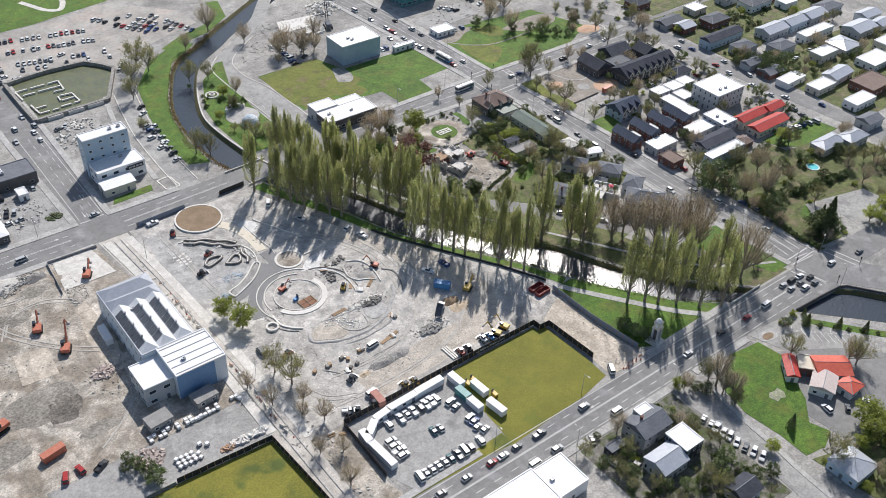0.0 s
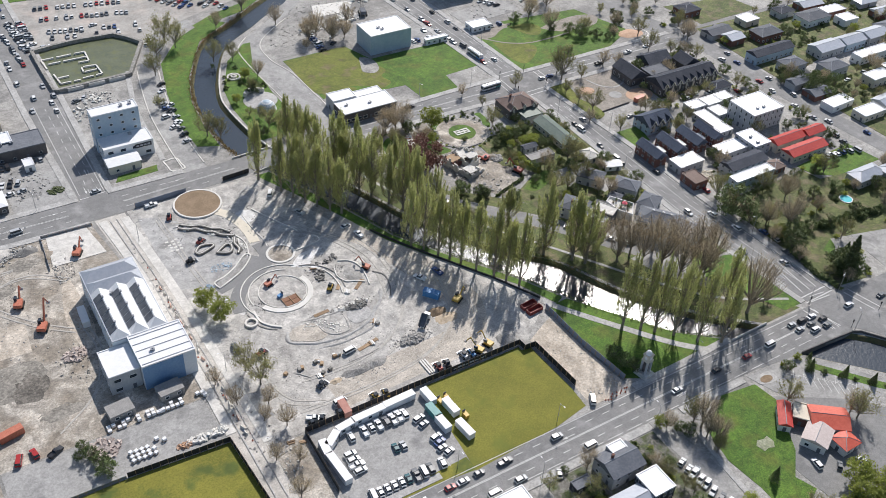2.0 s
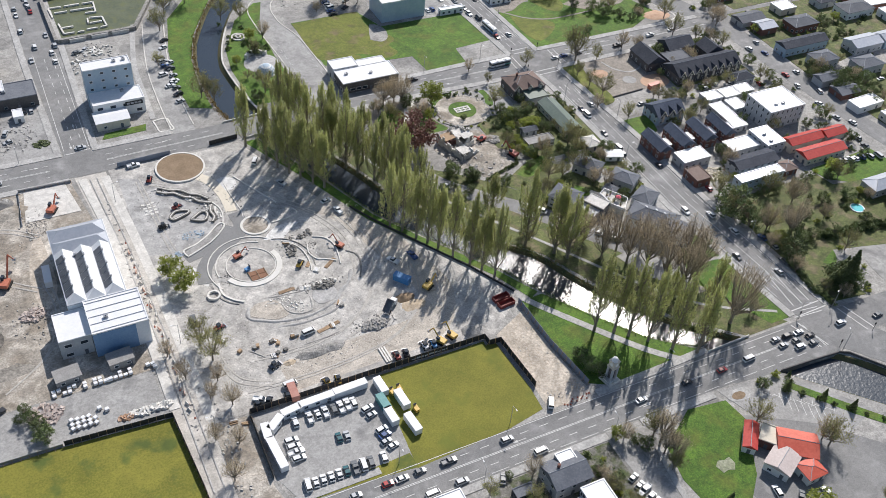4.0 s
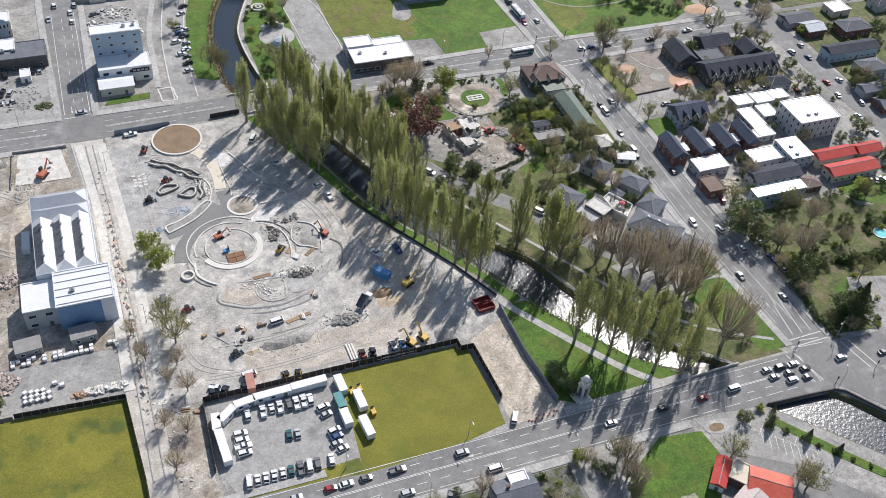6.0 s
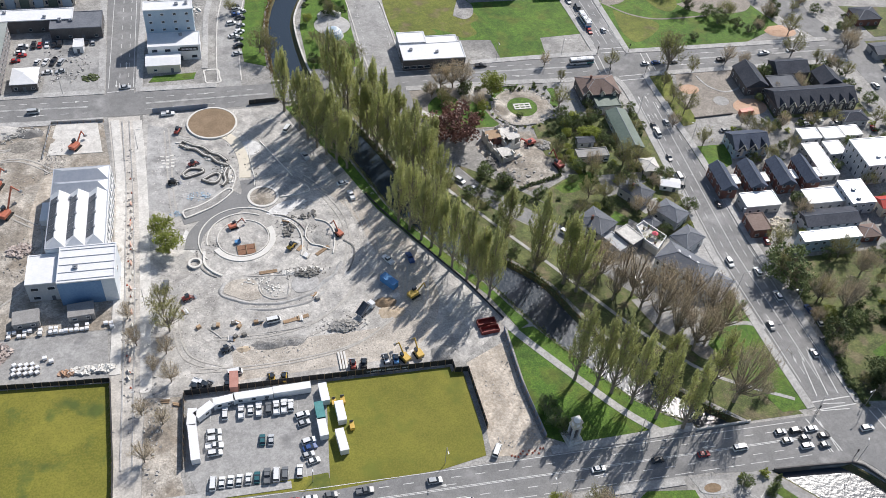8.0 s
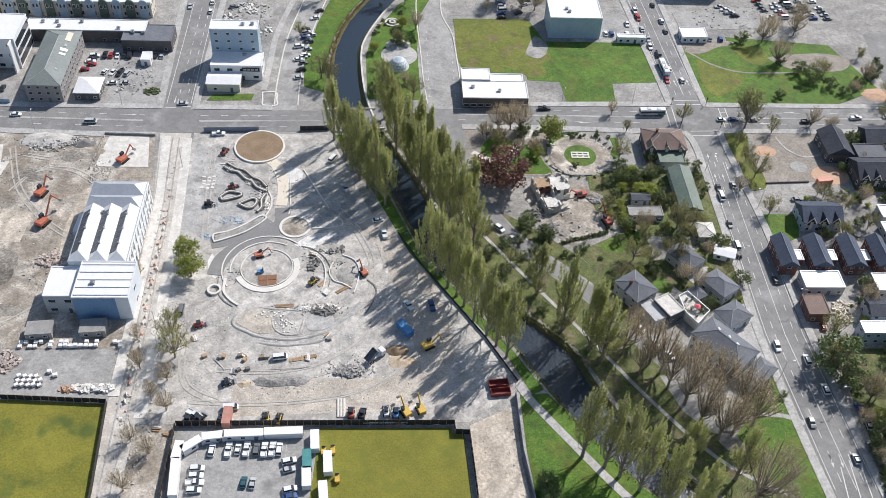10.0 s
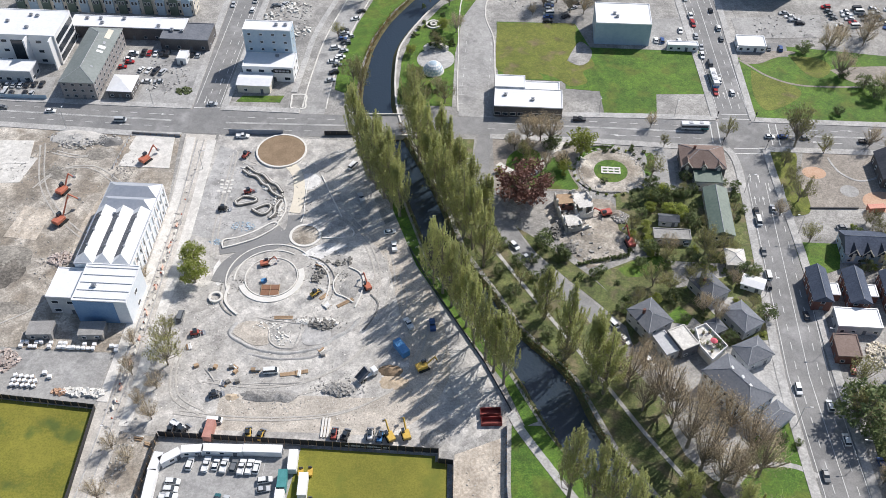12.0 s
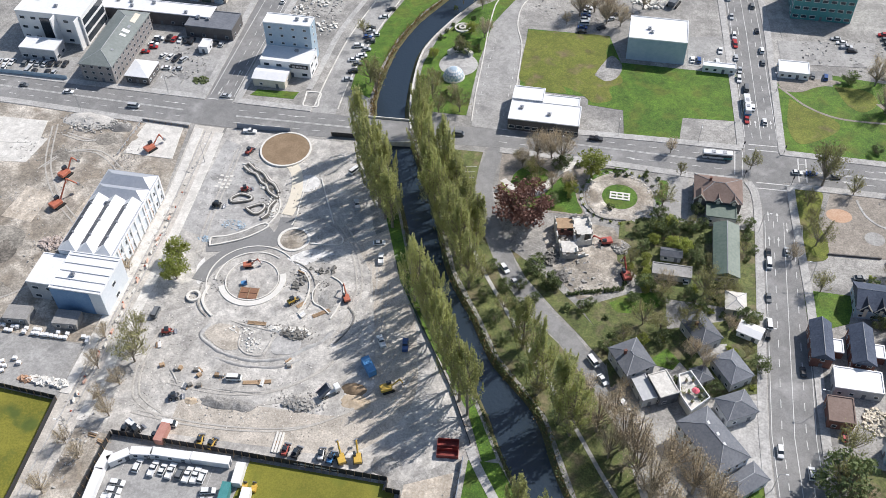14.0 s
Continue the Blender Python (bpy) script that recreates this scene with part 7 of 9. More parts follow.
for x, y in ((120.0, -5.7), (123.4, -11.9), (130.4, -20.0), (134.4, -26.0), (138.2, -31.2), (92.1, 21.6), (87.7, 27.1)):
    car(x, y, -52, "white" if x > 105 else None, None, "cars on the riverside lane", "on the riverside lane")
for x, y in ((8.2, 147.9), (9.8, 145.6), (8.4, 133), (8, 154.4), (6.4, 131), (6, 141)):
    car(x + 2, y, 12, None, None, "cars by the river lane", "on the river lane")
car_row(82.4, -124.6, 83.6, -134.6, 5, 20, 1, "cars on the angled lane", "on a side lane", "white")
car_row(83.6, -137.6, 85.6, -146, 4, 25, 1, "cars on the angled lane", "on a side lane")
car_row(-80, 121, -78, 125, 2, 8, 1, "cars in the corner car park", paint="red")
car_row(-79, 127, -78, 131, 3, 8, 0.9, "cars in the corner car park")
car_row(-71.3, 120, -62, 118.6, 4, 70, 1, "cars in the corner car park")
car_row(-74, 132, -50, 132, 10, 90, 0.8, "cars in the corner car park")
car_row(-67, 112, -62, 112, 2, 5, 1, "cars in the corner car park")
car_row(-138, 104, -110, 107, 11, 88, 0.75, "cars in the office car park")
car_row(-134, 99.6, -112, 100, 9, 88, 0.6, "cars in the office car park")
for y0, n in ((276, 12), (262, 14), (246, 13), (239, 9)):
    car_row(-18, y0, 24, y0 - 10, n + 4, 80, 0.75, "cars in the northern car park", "in the northern gravel car park")
for k in range(4):
    car_row(34 + k * 9, 276 - k * 3, 52 + k * 7, 246 - k * 4, 10, 30, 0.8, "cars in the northern car park", "in the northern gravel car park")
car_row(100, 168, 101, 186, 7, 5, 0.9, "cars by the cleared block", "in a gravel yard")
car_row(108, 172, 116, 190, 6, 30, 0.7, "cars by the cleared block", "in a gravel yard")
car_row(147, 155.8, 162, 155.8, 7, 90, 0.5, "cars beside the cube building")
car_row(147, 164, 161, 164, 6, 90, 0.5, "cars beside the cube building")
car_row(206, 181, 212, 173, 4, 5, 1, "cars in the gravel lot")
for k in range(5):
    car_row(226 + k * 7, 187, 229 + k * 7, 172, 6, 5, 0.85, "cars in the gravel lot", "in the gravel lot")
for x, y0, y1, n in ((-43.6, 172, 230, 9), (-34.0, 168, 226, 8), (-44.5, 240, 330, 12), (-34.4, 236, 330, 11)):
    car_row(x, y0, x - 0.6, y1, n, 90, 0.4, "cars along the side street", "parked along a side street")
car_row(9.6, 118, 13, 150, 7, 15, 0.8, "cars on the riverside lane", "parked beside the riverside lawn")
car_row(10.4, 152, 17, 176, 5, 20, 0.8, "cars on the riverside lane", "parked beside the riverside lawn")
for x, y, p in ((170.6, 128, "white"), (168.4, 140, "grey"), (164.6, 160, "silver"), (164.2, 171, "red")):
    car(x, y, 91, p, None, "cars on the east street", "on the long east street")
for x0, y0, x1, y1, n, d in ((-32.2, 229.8, -34.4, 263, 13, 5), (-37.2, 217.5, -39.7, 251.5, 13, 88), (-28.4, 236, -29, 262, 10, 4)):
    car_row(x0, y0, x1, y1, n, d, 0.85, "cars along the side street", "parked along a side street")
for x, y, d in ((-24, 172.4, 20), (-20, 174, 60), (-31.9, 182, 92), (-44.4, 199.8, 92), (-40.5, 183.4, 92), (4, 244.6, 10), (-24, 230.4, 5), (-21, 230.6, 5), (26, 217, 40), (24, 214, 40), (22, 211.6, 40)):
    car(x, y, d, None, None, "cars along the side street", "near a flooded basement")
for x, y in ((193.6, -52), (194.6, -58), (192.4, -66), (260.6, -24), (263, -25), (266, -25.6), (268.6, -26), (280, -20), (281, -14), (283.6, 2), (284, 14), (285, 30), (292, 22), (293, 40), (284.6, 66), (292.6, 70), (240, 46.6), (243, 46.4), (247, 46.8)):
    car(x, y, trees.uniform(60, 100), None, None, "cars among the eastern houses", "beside the eastern houses")
car_row(190, 152.6, 200, 152.8, 3, 85, 1, "", "beside a prefabricated office")
for x, y, deg in ((208, 41, 30), (203, 44, 10), (240, 44, 5), (253, 43, 5), (268, 38, 80), (286, 40, 95), (292, 22, 275), (288, -4, 95), (297, -20, 275), (290, 60, 95), (222, -2, 90), (212, -8, 20), (126, -150, 40), (134, -152, 95), (120, -146, 80), (272, -26, 90), (276, -27, 90), (280, -28, 90), (300, 36, 5), (330, 20, 0), (345, 22, 0), (340, 0, 90), (136, -13, 130), (150, -12, 40), (147, 33, 90), (46, -109, 60), (50, -124, 100), (45, -120, 110), (244, 95, 5), (258, 96, 5), (310, 97, 5)):
    car(x, y, deg, None, None, "", "in a yard")


def bus(x, y, deg, stripe, where):
    t = thing("bus", f"white city bus with {where}", "bus", "", pose(x, y, 0.05, 0, 0, deg))
    bm = bmesh.new()
    box(bm, -5.4, 5.4, -1.22, 1.22, 0.4, 3.0)
    bmesh.ops.bevel(bm, geom=bm.edges[:], offset=0.14, segments=1, affect='EDGES')
    part("body", bm, PAINTS["white"], t)
    bm = bmesh.new()
    box(bm, -5.0, 5.3, -1.24, 1.24, 1.4, 2.4)
    box(bm, 5.2, 5.42, -1.1, 1.1, 1.2, 2.6)
    part("glazing", bm, GLASS, t)
    bm = bmesh.new()
    box(bm, -5.41, -2.2, -1.25, 1.25, 0.5, 1.38)
    part("stripe", bm, stripe, t)
    for wx in (-3.2, 3.4):
        for wy in (-1.1, 1.1):
            share("wheel", WHEEL, t, pose(wx, wy, 0.46) @ Matrix.Scale(1.4, 4))
    for k in (-2.4, 1.6):
        bm = bmesh.new()
        box(bm, k - 0.7, k + 0.7, -0.6, 0.6, 3.0, 3.2)
        part("roof_hatch", bm, STEEL, t)


bus(168.3, 128, 94, BLUE, "a blue tail on the street")
bus(157, 96.2, 182, TEAL, "dark windows on the street")


def excavator(x, y, deg, paint, label, s=1.0, reach=1.0, up=55, name="excavator"):
    t = thing(name, label, "excavator", "", pose(x, y, 0.03, 0, 0, deg) @ Matrix.Scale(s, 4))
    for sy in (-1.15, 1.15):
        bm = bmesh.new()
        prof = [(-1.9, 0.35), (-1.5, 0), (1.5, 0), (1.9, 0.35), (1.5, 0.8), (-1.5, 0.8)]
        lo = [bm.verts.new((px, sy - 0.3, pz)) for px, pz in prof]
        hi = [bm.verts.new((px, sy + 0.3, pz)) for px, pz in prof]
        bm.faces.new(lo)
        bm.faces.new(hi[::-1])
        for i in range(6):
            j = (i + 1) % 6
            bm.faces.new((lo[j], lo[i], hi[i], hi[j]))
        part("track", bm, RUBBER, t)
    bm = bmesh.new()
    box(bm, -2.3, 1.2, -1.25, 1.25, 0.95, 2.1)
    bmesh.ops.bevel(bm, geom=bm.edges[:], offset=0.12, segments=1, affect='EDGES')
    tube(bm, (0, 0, 0.6), (0, 0, 1), 0.7, 0.7, 10)
    part("body", bm, paint, t)
    bm = bmesh.new()
    box(bm, -0.1, 1.4, 0.3, 1.2, 2.0, 3.1)
    bmesh.ops.bevel(bm, geom=bm.edges[:], offset=0.1, segments=1, affect='EDGES')
    part("cab", bm, GLASS, t, "dark glazed cab")
    u = radians(up)
    a = Vector((1.0, -0.3, 1.8))
    b = a + Vector((math.cos(u), 0, math.sin(u))) * 4.6 * reach
    c = b + Vector((math.cos(u - 1.9), 0, math.sin(u - 1.9))) * 3.2 * reach
    bm = bmesh.new()
    tube(bm, a, b, 0.34, 0.26, 4)
    part("boom", bm, paint, t)
    bm = bmesh.new()
    tube(bm, b, c, 0.26, 0.18, 4)
    tube(bm, a.lerp(b, 0.7), b.lerp(c, 0.2), 0.1, 0.1, 5)
    part("arm", bm, paint, t)
    bm = bmesh.new()
    prof = [(0, 0), (0.6, -0.2), (0.7, -0.8), (0.1, -1.0), (-0.3, -0.6)]
    lo = [bm.verts.new(c + Vector((px, -0.5, pz + 0.2))) for px, pz in prof]
    hi = [bm.verts.new(c + Vector((px, 0.5, pz + 0.2))) for px, pz in prof]
    bm.faces.new(lo)
    bm.faces.new(hi[::-1])
    for i in range(5):
        j = (i + 1) % 5
        bm.faces.new((lo[j], lo[i], hi[i], hi[j]))
    part("bucket", bm, STEEL, t)


excavator(-78.5, 44, 70, ORANGE, "orange tracked excavator on the demolition ground", 1.15, 0.9, 50)
excavator(-74, 28.5, 65, ORANGE, "orange long-reach excavator on the demolition ground", 1.2, 1.5, 52)
excavator(-53, 63, 60, ORANGE, "orange excavator on the pale slab", 1.1, 0.9, 40)
excavator(-104, 5, 200, ORANGE, "orange excavator among rubble", 1.3, 1.0, 40)
excavator(3, 13, 20, ORANGE, "small orange excavator inside the ring", 0.78, 0.9, 40)
excavator(39, 5, 120, ORANGE, "small digger beside a low wall", 0.8, 1.0, 50)
excavator(60.4, -27, 30, YELLOW, "yellow excavator in the tree shade", 1.0, 0.8, 40)
excavator(52.8, -52.6, 120, YELLOW, "yellow excavator with its arm raised", 0.9, 0.95, 52)
excavator(57.4, -51.6, 110, YELLOW, "yellow excavator with its arm raised", 0.9, 0.95, 55)
excavator(119.6, 45, 200, RED, "red excavator pulling down a house", 1.0, 0.9, 40)
excavator(127.6, 31, 110, RED, "red excavator pulling down a house", 1.05, 1.0, 40)


def crane(x, y, deg, length, up):
    t = thing("crawler_crane", "dark crawler crane with a long raised lattice boom", "crane", "", pose(x, y, 0.03, 0, 0, deg))
    for sy in (-2, 2):
        bm = bmesh.new()
        box(bm, -3, 3, sy - 0.4, sy + 0.4, 0, 1.1)
        bmesh.ops.bevel(bm, geom=bm.edges[:], offset=0.2, segments=1, affect='EDGES')
        part("track", bm, RUBBER, t)
    bm = bmesh.new()
    box(bm, -3.6, 1.8, -1.5, 1.5, 1.2, 3.2)
    bmesh.ops.bevel(bm, geom=bm.edges[:], offset=0.15, segments=1, affect='EDGES')
    part("body", bm, SLATE, t)
    u = radians(up)
    d, n = Vector((math.cos(u), 0, math.sin(u))), Vector((-math.sin(u), 0, math.cos(u)))
    a = Vector((1.6, 0, 2))
    bm = bmesh.new()
    ribs = int(length / 2)
    for sy in (-0.6, 0.6):
        for sn in (-0.6, 0.6):
            tube(bm, a + n * sn + Vector((0, sy, 0)), a + d * length + n * sn * 0.4 + Vector((0, sy * 0.4, 0)), 0.1, 0.08, 4)
        for k in range(ribs):
            tube(bm, a + d * k * 2 + n * (0.6 if k % 2 else -0.6) + Vector((0, sy, 0)), a + d * (k + 1) * 2 - n * (0.6 if k % 2 else -0.6) + Vector((0, sy, 0)), 0.06, 0.06, 3)
    part("boom", bm, BLACK, t)


crane(138, 196, 70, 30, 72)


def loader(x, y, deg, paint, label, s=1.0):
    """A small wheeled site machine with a bucket."""
    t = thing("site_loader", label, "loader", "machines on the works", pose(x, y, 0.03, 0, 0, deg) @ Matrix.Scale(s, 4))
    bm = bmesh.new()
    box(bm, -1.7, 1.0, -0.75, 0.75, 0.6, 1.5)
    bmesh.ops.bevel(bm, geom=bm.edges[:], offset=0.12, segments=1, affect='EDGES')
    part("body", bm, paint, t)
    bm = bmesh.new()
    box(bm, -0.7, 0.6, -0.6, 0.6, 1.5, 2.5)
    part("cab", bm, GLASS, t, "dark glazed cab")
    bm = bmesh.new()
    tube(bm, (0.8, -0.5, 1.1), (2.3, -0.5, 0.5), 0.1, 0.1, 4)
    tube(bm, (0.8, 0.5, 1.1), (2.3, 0.5, 0.5), 0.1, 0.1, 4)
    part("arm", bm, paint, t)
    bm = bmesh.new()
    box(bm, 2.2, 3.0, -1.0, 1.0, 0.02, 0.12)
    box(bm, 2.2, 2.32, -1.0, 1.0, 0.1, 0.8)
    part("bucket", bm, STEEL, t)
    for wx in (-1.1, 0.8):
        for wy in (-0.85, 0.85):
            share("wheel", WHEEL, t, pose(wx, wy, 0.55) @ Matrix.Scale(1.65, 4))


for x, y, d, p, l in ((-15.7, 68.2, 70, RED, "red loader beside the round planter"), (-10.3, 48, 30, RED, "red loader among rock edging"), (-17.6, 38.6, 5, BLACK, "black roller on the gravel"), (-13.3, -18.5, 20, RED, "red tractor under a street tree"), (22.1, 0.7, 50, YELLOW, "yellow dumper on the works"),
                      (11.4, -54.6, 100, YELLOW, "yellow roller by the cabins"), (15, -55, 80, YELLOW, "yellow loader by the cabins"), (36.5, -53, 90, RED, "red machine by the fence"), (39.8, -53.3, 80, BLACK, "dark roller by the fence"), (47, -52.5, 95, WHITE, "white machine by the fence"), (50, -53.1, 85, BLUE, "blue machine by the fence"), (-8.2, -54.8, 60, BLACK, "black trailer by the cabins"), (-11.6, -55, 90, BLACK, "dark generator by the cabins"), (-2, -55.4, 80, BLACK, "dark machine by the cabins"), (-1.8, -41.4, 20, SLATE, "grey loader beside a sand heap")):
    loader(x, y, d, p, l)
for x, y, d, p, k in ((-10, -53, -30, "white", 'ute'), (0.4, -50.6, 5, "white", 'van'), (-19.3, 79.4, 4, "white", 'ute'), (26.1, 65, 60, "white", 'van'), (31.5, 47.8, 110, "silver", 'ute'), (43.7, 31, 15, "white", 'sedan'), (54.3, -10, 120, "white", 'ute'), (-20, -11.8, 90, "grey", 'van'), (46, 24, 100, "white", 'ute'), (62, -10, 100, "blue", 'ute'), (13.6, -31.6, 8, "white", 'van')):
    car(x, y, d, p, k, "vehicles on the works", "on the gravel of the works")


def container(x, y, deg, L, paint, label, H=2.6, W=2.5, name="site_cabin", windows=0, z=0.05, category="cabin"):
    t = thing(name, label, category, "", pose(x, y, z, 0, 0, deg))
    bm = bmesh.new()
    box(bm, -L / 2, L / 2, -W / 2, W / 2, 0.1, H)
    bmesh.ops.bevel(bm, geom=bm.edges[:], offset=0.06, segments=1, affect='EDGES')
    part("body", bm, paint, t)
    bm = bmesh.new()
    box(bm, -L / 2 - 0.05, L / 2 + 0.05, -W / 2 - 0.05, W / 2 + 0.05, H, H + 0.08)
    part("roof", bm, paint, t)
    for i in range(windows):
        share("window", WIN, t, pose((i + 0.5) * L / windows - L / 2, -W / 2 - 0.03, 1.1))
    if windows:
        share("door", DOOR, t, pose(L * 0.32, -W / 2 - 0.04, 0.1))
    else:
        share("door", DOOR, t, pose(L / 2 + 0.03, 0, 0.1, 0, 0, 90))
    return t


for x, y, d, L, w in ((-9, -64.3, 38, 6.2, 1), (-3.2, -61.6, 8, 6.2, 2), (5.4, -60.8, 2, 11.6, 3), (17, -60.2, 2, 11.2, 0), (-12.6, -66.3, 85, 5.8, 0), (-12.2, -75, 94, 12, 0), (26.3, -63.2, 94, 6.5, 0)):
    container(x, y, d, L, WHITE, "white prefabricated site cabin with a flat roof", windows=w)
container(24.4, -69.6, 94, 6.2, TEAL, "teal shipping container beside cabins")
container(24.6, -75.4, 94, 6.2, WHITE, "white shipping container beside cabins")
container(30.4, -70.6, 94, 7, WHITE, "white site cabin on the turf edge")
container(29.6, -80.6, 96, 7.5, WHITE, "white site cabin on the turf edge")
container(53, -20.6, 128, 6.2, BLUE, "bright blue shipping container on the gravel")
container(0, -54.6, 88, 6, mat("faded_pink_paint", (0.42, 0.2, 0.16), (0.5, 0.27, 0.22), s1=0.5, s2=3), "faded pinkish red site hut with a flat roof")
container(-94, -14.6, 12, 7.5, ORANGE, "orange-red container on the demolition ground", 2.6, 2.5)
HUT = mat("weathered_hut_steel", (0.25, 0.243, 0.235), (0.34, 0.332, 0.32), s1=0.4, s2=2.5)
container(-62.4, -21.5, 5, 8, HUT, "grey flat-roofed site hut", 3.0, 5.5, windows=2)
container(-46, -20.6, 5, 8, HUT, "grey flat-roofed site hut", 3.0, 5.5, windows=2)
container(-60.6, 26.5, 88, 9, WHITE, "white trailer parked beside the hall")
container(216.6, 53.6, 8, 6, ORANGE, "orange hut on the playground", 2.4, 2.2)
for x, y in ((29, -66.4), (33.2, -75.4), (31.6, -66)):
    container(x, y, 94, 2.2, YELLOW, "yellow waste bin beside cabins", 1.3, 1.3, "waste_bin", category="bin")


def skip(x, y, deg, paint, label):
    t = thing("skip_bin", label, "skip", "", pose(x, y, 0.05, 0, 0, deg))
    bm = bmesh.new()
    L, W, H, w = 6.2, 2.4, 1.5, 0.12
    box(bm, -L / 2, L / 2, -W / 2, W / 2, 0, 0.15)
    for x0, x1, y0, y1 in ((-L / 2, L / 2, -W / 2, -W / 2 + w), (-L / 2, L / 2, W / 2 - w, W / 2), (-L / 2, -L / 2 + w, -W / 2 + w, W / 2 - w), (L / 2 - w, L / 2, -W / 2 + w, W / 2 - w)):
        box(bm, x0, x1, y0, y1, 0.15, H)
    part("tub", bm, paint, t)
    for i in range(7):
        bm = bmesh.new()
        px = -L / 2 + 0.5 + i * (L - 1) / 6
        box(bm, px - 0.06, px + 0.06, -W / 2 - 0.08, W / 2 + 0.08, 0.1, 0.25)
        box(bm, px - 0.06, px + 0.06, -W / 2 - 0.08, -W / 2, 0.25, H)
        box(bm, px - 0.06, px + 0.06, W / 2, W / 2 + 0.08, 0.25, H)
        part("rib", bm, paint, t)


DEEPRED = mat("deep_red_paint", (0.2, 0.035, 0.03), (0.28, 0.05, 0.04), rough=0.6, s1=0.5, s2=3)
skip(81.8, -42.2, 6, DEEPRED, "deep red open skip bin")
skip(82.2, -45.4, 6, DEEPRED, "deep red open skip bin")


def dump_truck(x, y, deg, cab, bed, label, tip=0):
    t = thing("dump_truck", label, "truck", "", pose(x, y, 0.05, 0, 0, deg))
    bm = bmesh.new()
    box(bm, 1.6, 3.4, -1.15, 1.15, 0.6, 2.6)
    bmesh.ops.bevel(bm, geom=bm.edges[:], offset=0.15, segments=1, affect='EDGES')
    box(bm, -3.4, 1.6, -0.5, 0.5, 0.6, 0.9)
    part("cab", bm, cab, t)
    bm = bmesh.new()
    m = pose(-3.3, 0, 1.0, 0, -tip, 0)
    box(bm, 0, 4.7, -1.2, 1.2, 0, 0.12, m)
    box(bm, 0, 4.7, -1.2, -1.08, 0.12, 1.2, m)
    box(bm, 0, 4.7, 1.08, 1.2, 0.12, 1.2, m)
    box(bm, 4.58, 4.7, -1.08, 1.08, 0.12, 1.3, m)
    part("bed", bm, bed, t)
    bm = bmesh.new()
    box(bm, 3.3, 3.44, -1.0, 1.0, 1.6, 2.4)
    part("windscreen", bm, GLASS, t)
    for wx in (-2.6, -1.4, 2.4):
        for wy in (-1.0, 1.0):
            share("wheel", WHEEL, t, pose(wx, wy, 0.48) @ Matrix.Scale(1.45, 4))


dump_truck(43.6, -31.6, 40, PAINTS["white"], SLATE, "white tipper truck emptying its grey bed", 35)
car(-94.2, -25.4, 70, "red", 'van', "", "by the turf fence")
car(-89.6, -25, 100, "red", 'suv', "", "by the turf fence")
car(-84, -27.4, 30, "black", 'ute', "", "by the turf fence")


# ---- hoardings and fences ----
def hoarding(pts, H, material, label, step=2.4, name="hoarding", back=None):
    t = thing(name, label, "hoarding")
    for a, b in zip(pts, pts[1:]):
        a, b = Vector(a), Vector(b)
        n = max(1, round((b - a).length / step))
        d = (b - a) / n
        deg = math.degrees(math.atan2(d.y, d.x))
        bm = bmesh.new()
        box(bm, 0.02, d.length - 0.02, -0.04, 0.04, 0.05, H)
        box(bm, 0.02, d.length - 0.02, 0.04, 0.1, H * 0.3, H * 0.3 + 0.1)
        box(bm, 0.02, d.length - 0.02, 0.04, 0.1, H * 0.8, H * 0.8 + 0.1)
        panel = mesh_of(bm, "panel", material)
        bm = bmesh.new()
        box(bm, -0.06, 0.06, 0.04, 0.18, 0, H - 0.05)
        tube(bm, (0, 0.15, H * 0.75), (0, 1.1, 0.05), 0.05, 0.05, 4)
        post = mesh_of(bm, "post", TIMBER)
        for i in range(n):
            p = a + d * i
            share("panel", panel, t, pose(p.x, p.y, 0, 0, 0, deg) @ Matrix.Translation((0, 0, cars_rng.uniform(-0.03, 0.05))))
            share("post", post, t, pose(p.x, p.y, 0, 0, 0, deg))
    return t


hoarding([(73, -82), (71.8, -60.2), (67.6, -60), (67.4, -56.8), (27.2, -56.6), (-14.8, -56.6)], 2.6, BLACK, "black plywood hoarding round the turf and car park")
bars = random.Random(2)
for k in range(15):
    bm = bmesh.new()
    box(bm, -0.5 - bars.random() * 0.3, 0.5 + bars.random() * 0.3, -0.02, 0.02, 0.9, 0.9 + bars.uniform(0.35, 0.9))
    tagged(new("sign_bar", mesh_of(bm, "sign_bar", GREYWALL)), "pale bar of lettering on a black hoarding", "sign", "lettering on the hoarding").matrix_basis = pose(41 + k * 1.55, -56.75, 0, 0, 0, 0.3)
hoarding([(-15, -57), (-15.6, -82)], 2.4, BLACK, "black plywood hoarding beside the closed street")
hoarding([(-34, -110), (-34.6, -78), (-36.4, -48.4), (-68, -46.6)], 2.2, BLACK, "black plywood hoarding round the western turf")
hoarding([(-68.4, -46.6), (-130, -46.2)], 1.2, STEEL, "low wire fence along the western turf")
hoarding([(-25.2, 81.2), (-3.8, 82.0)], 2.2, BLUEGREY, "blue-grey hoarding along the cross street")
hoarding([(12.4, 82.6), (24.4, 83.4)], 2.2, BLACK, "dark hoarding along the cross street")
hoarding([(89.6, -88), (87.2, -67), (86.8, -46)], 2.4, BLUEGREY, "blue-grey hoarding between haul road and park")
hoarding([(51, 24.6), (58.6, 10), (66, -2.2), (79.2, -23.6), (88, -41)], 1.1, BLACK, "low dark fence along the river bank", 6)
hoarding([(-136, 97.6), (-104.4, 98)], 2.0, BLUEWALL, "pale blue hoarding along the office footpath")
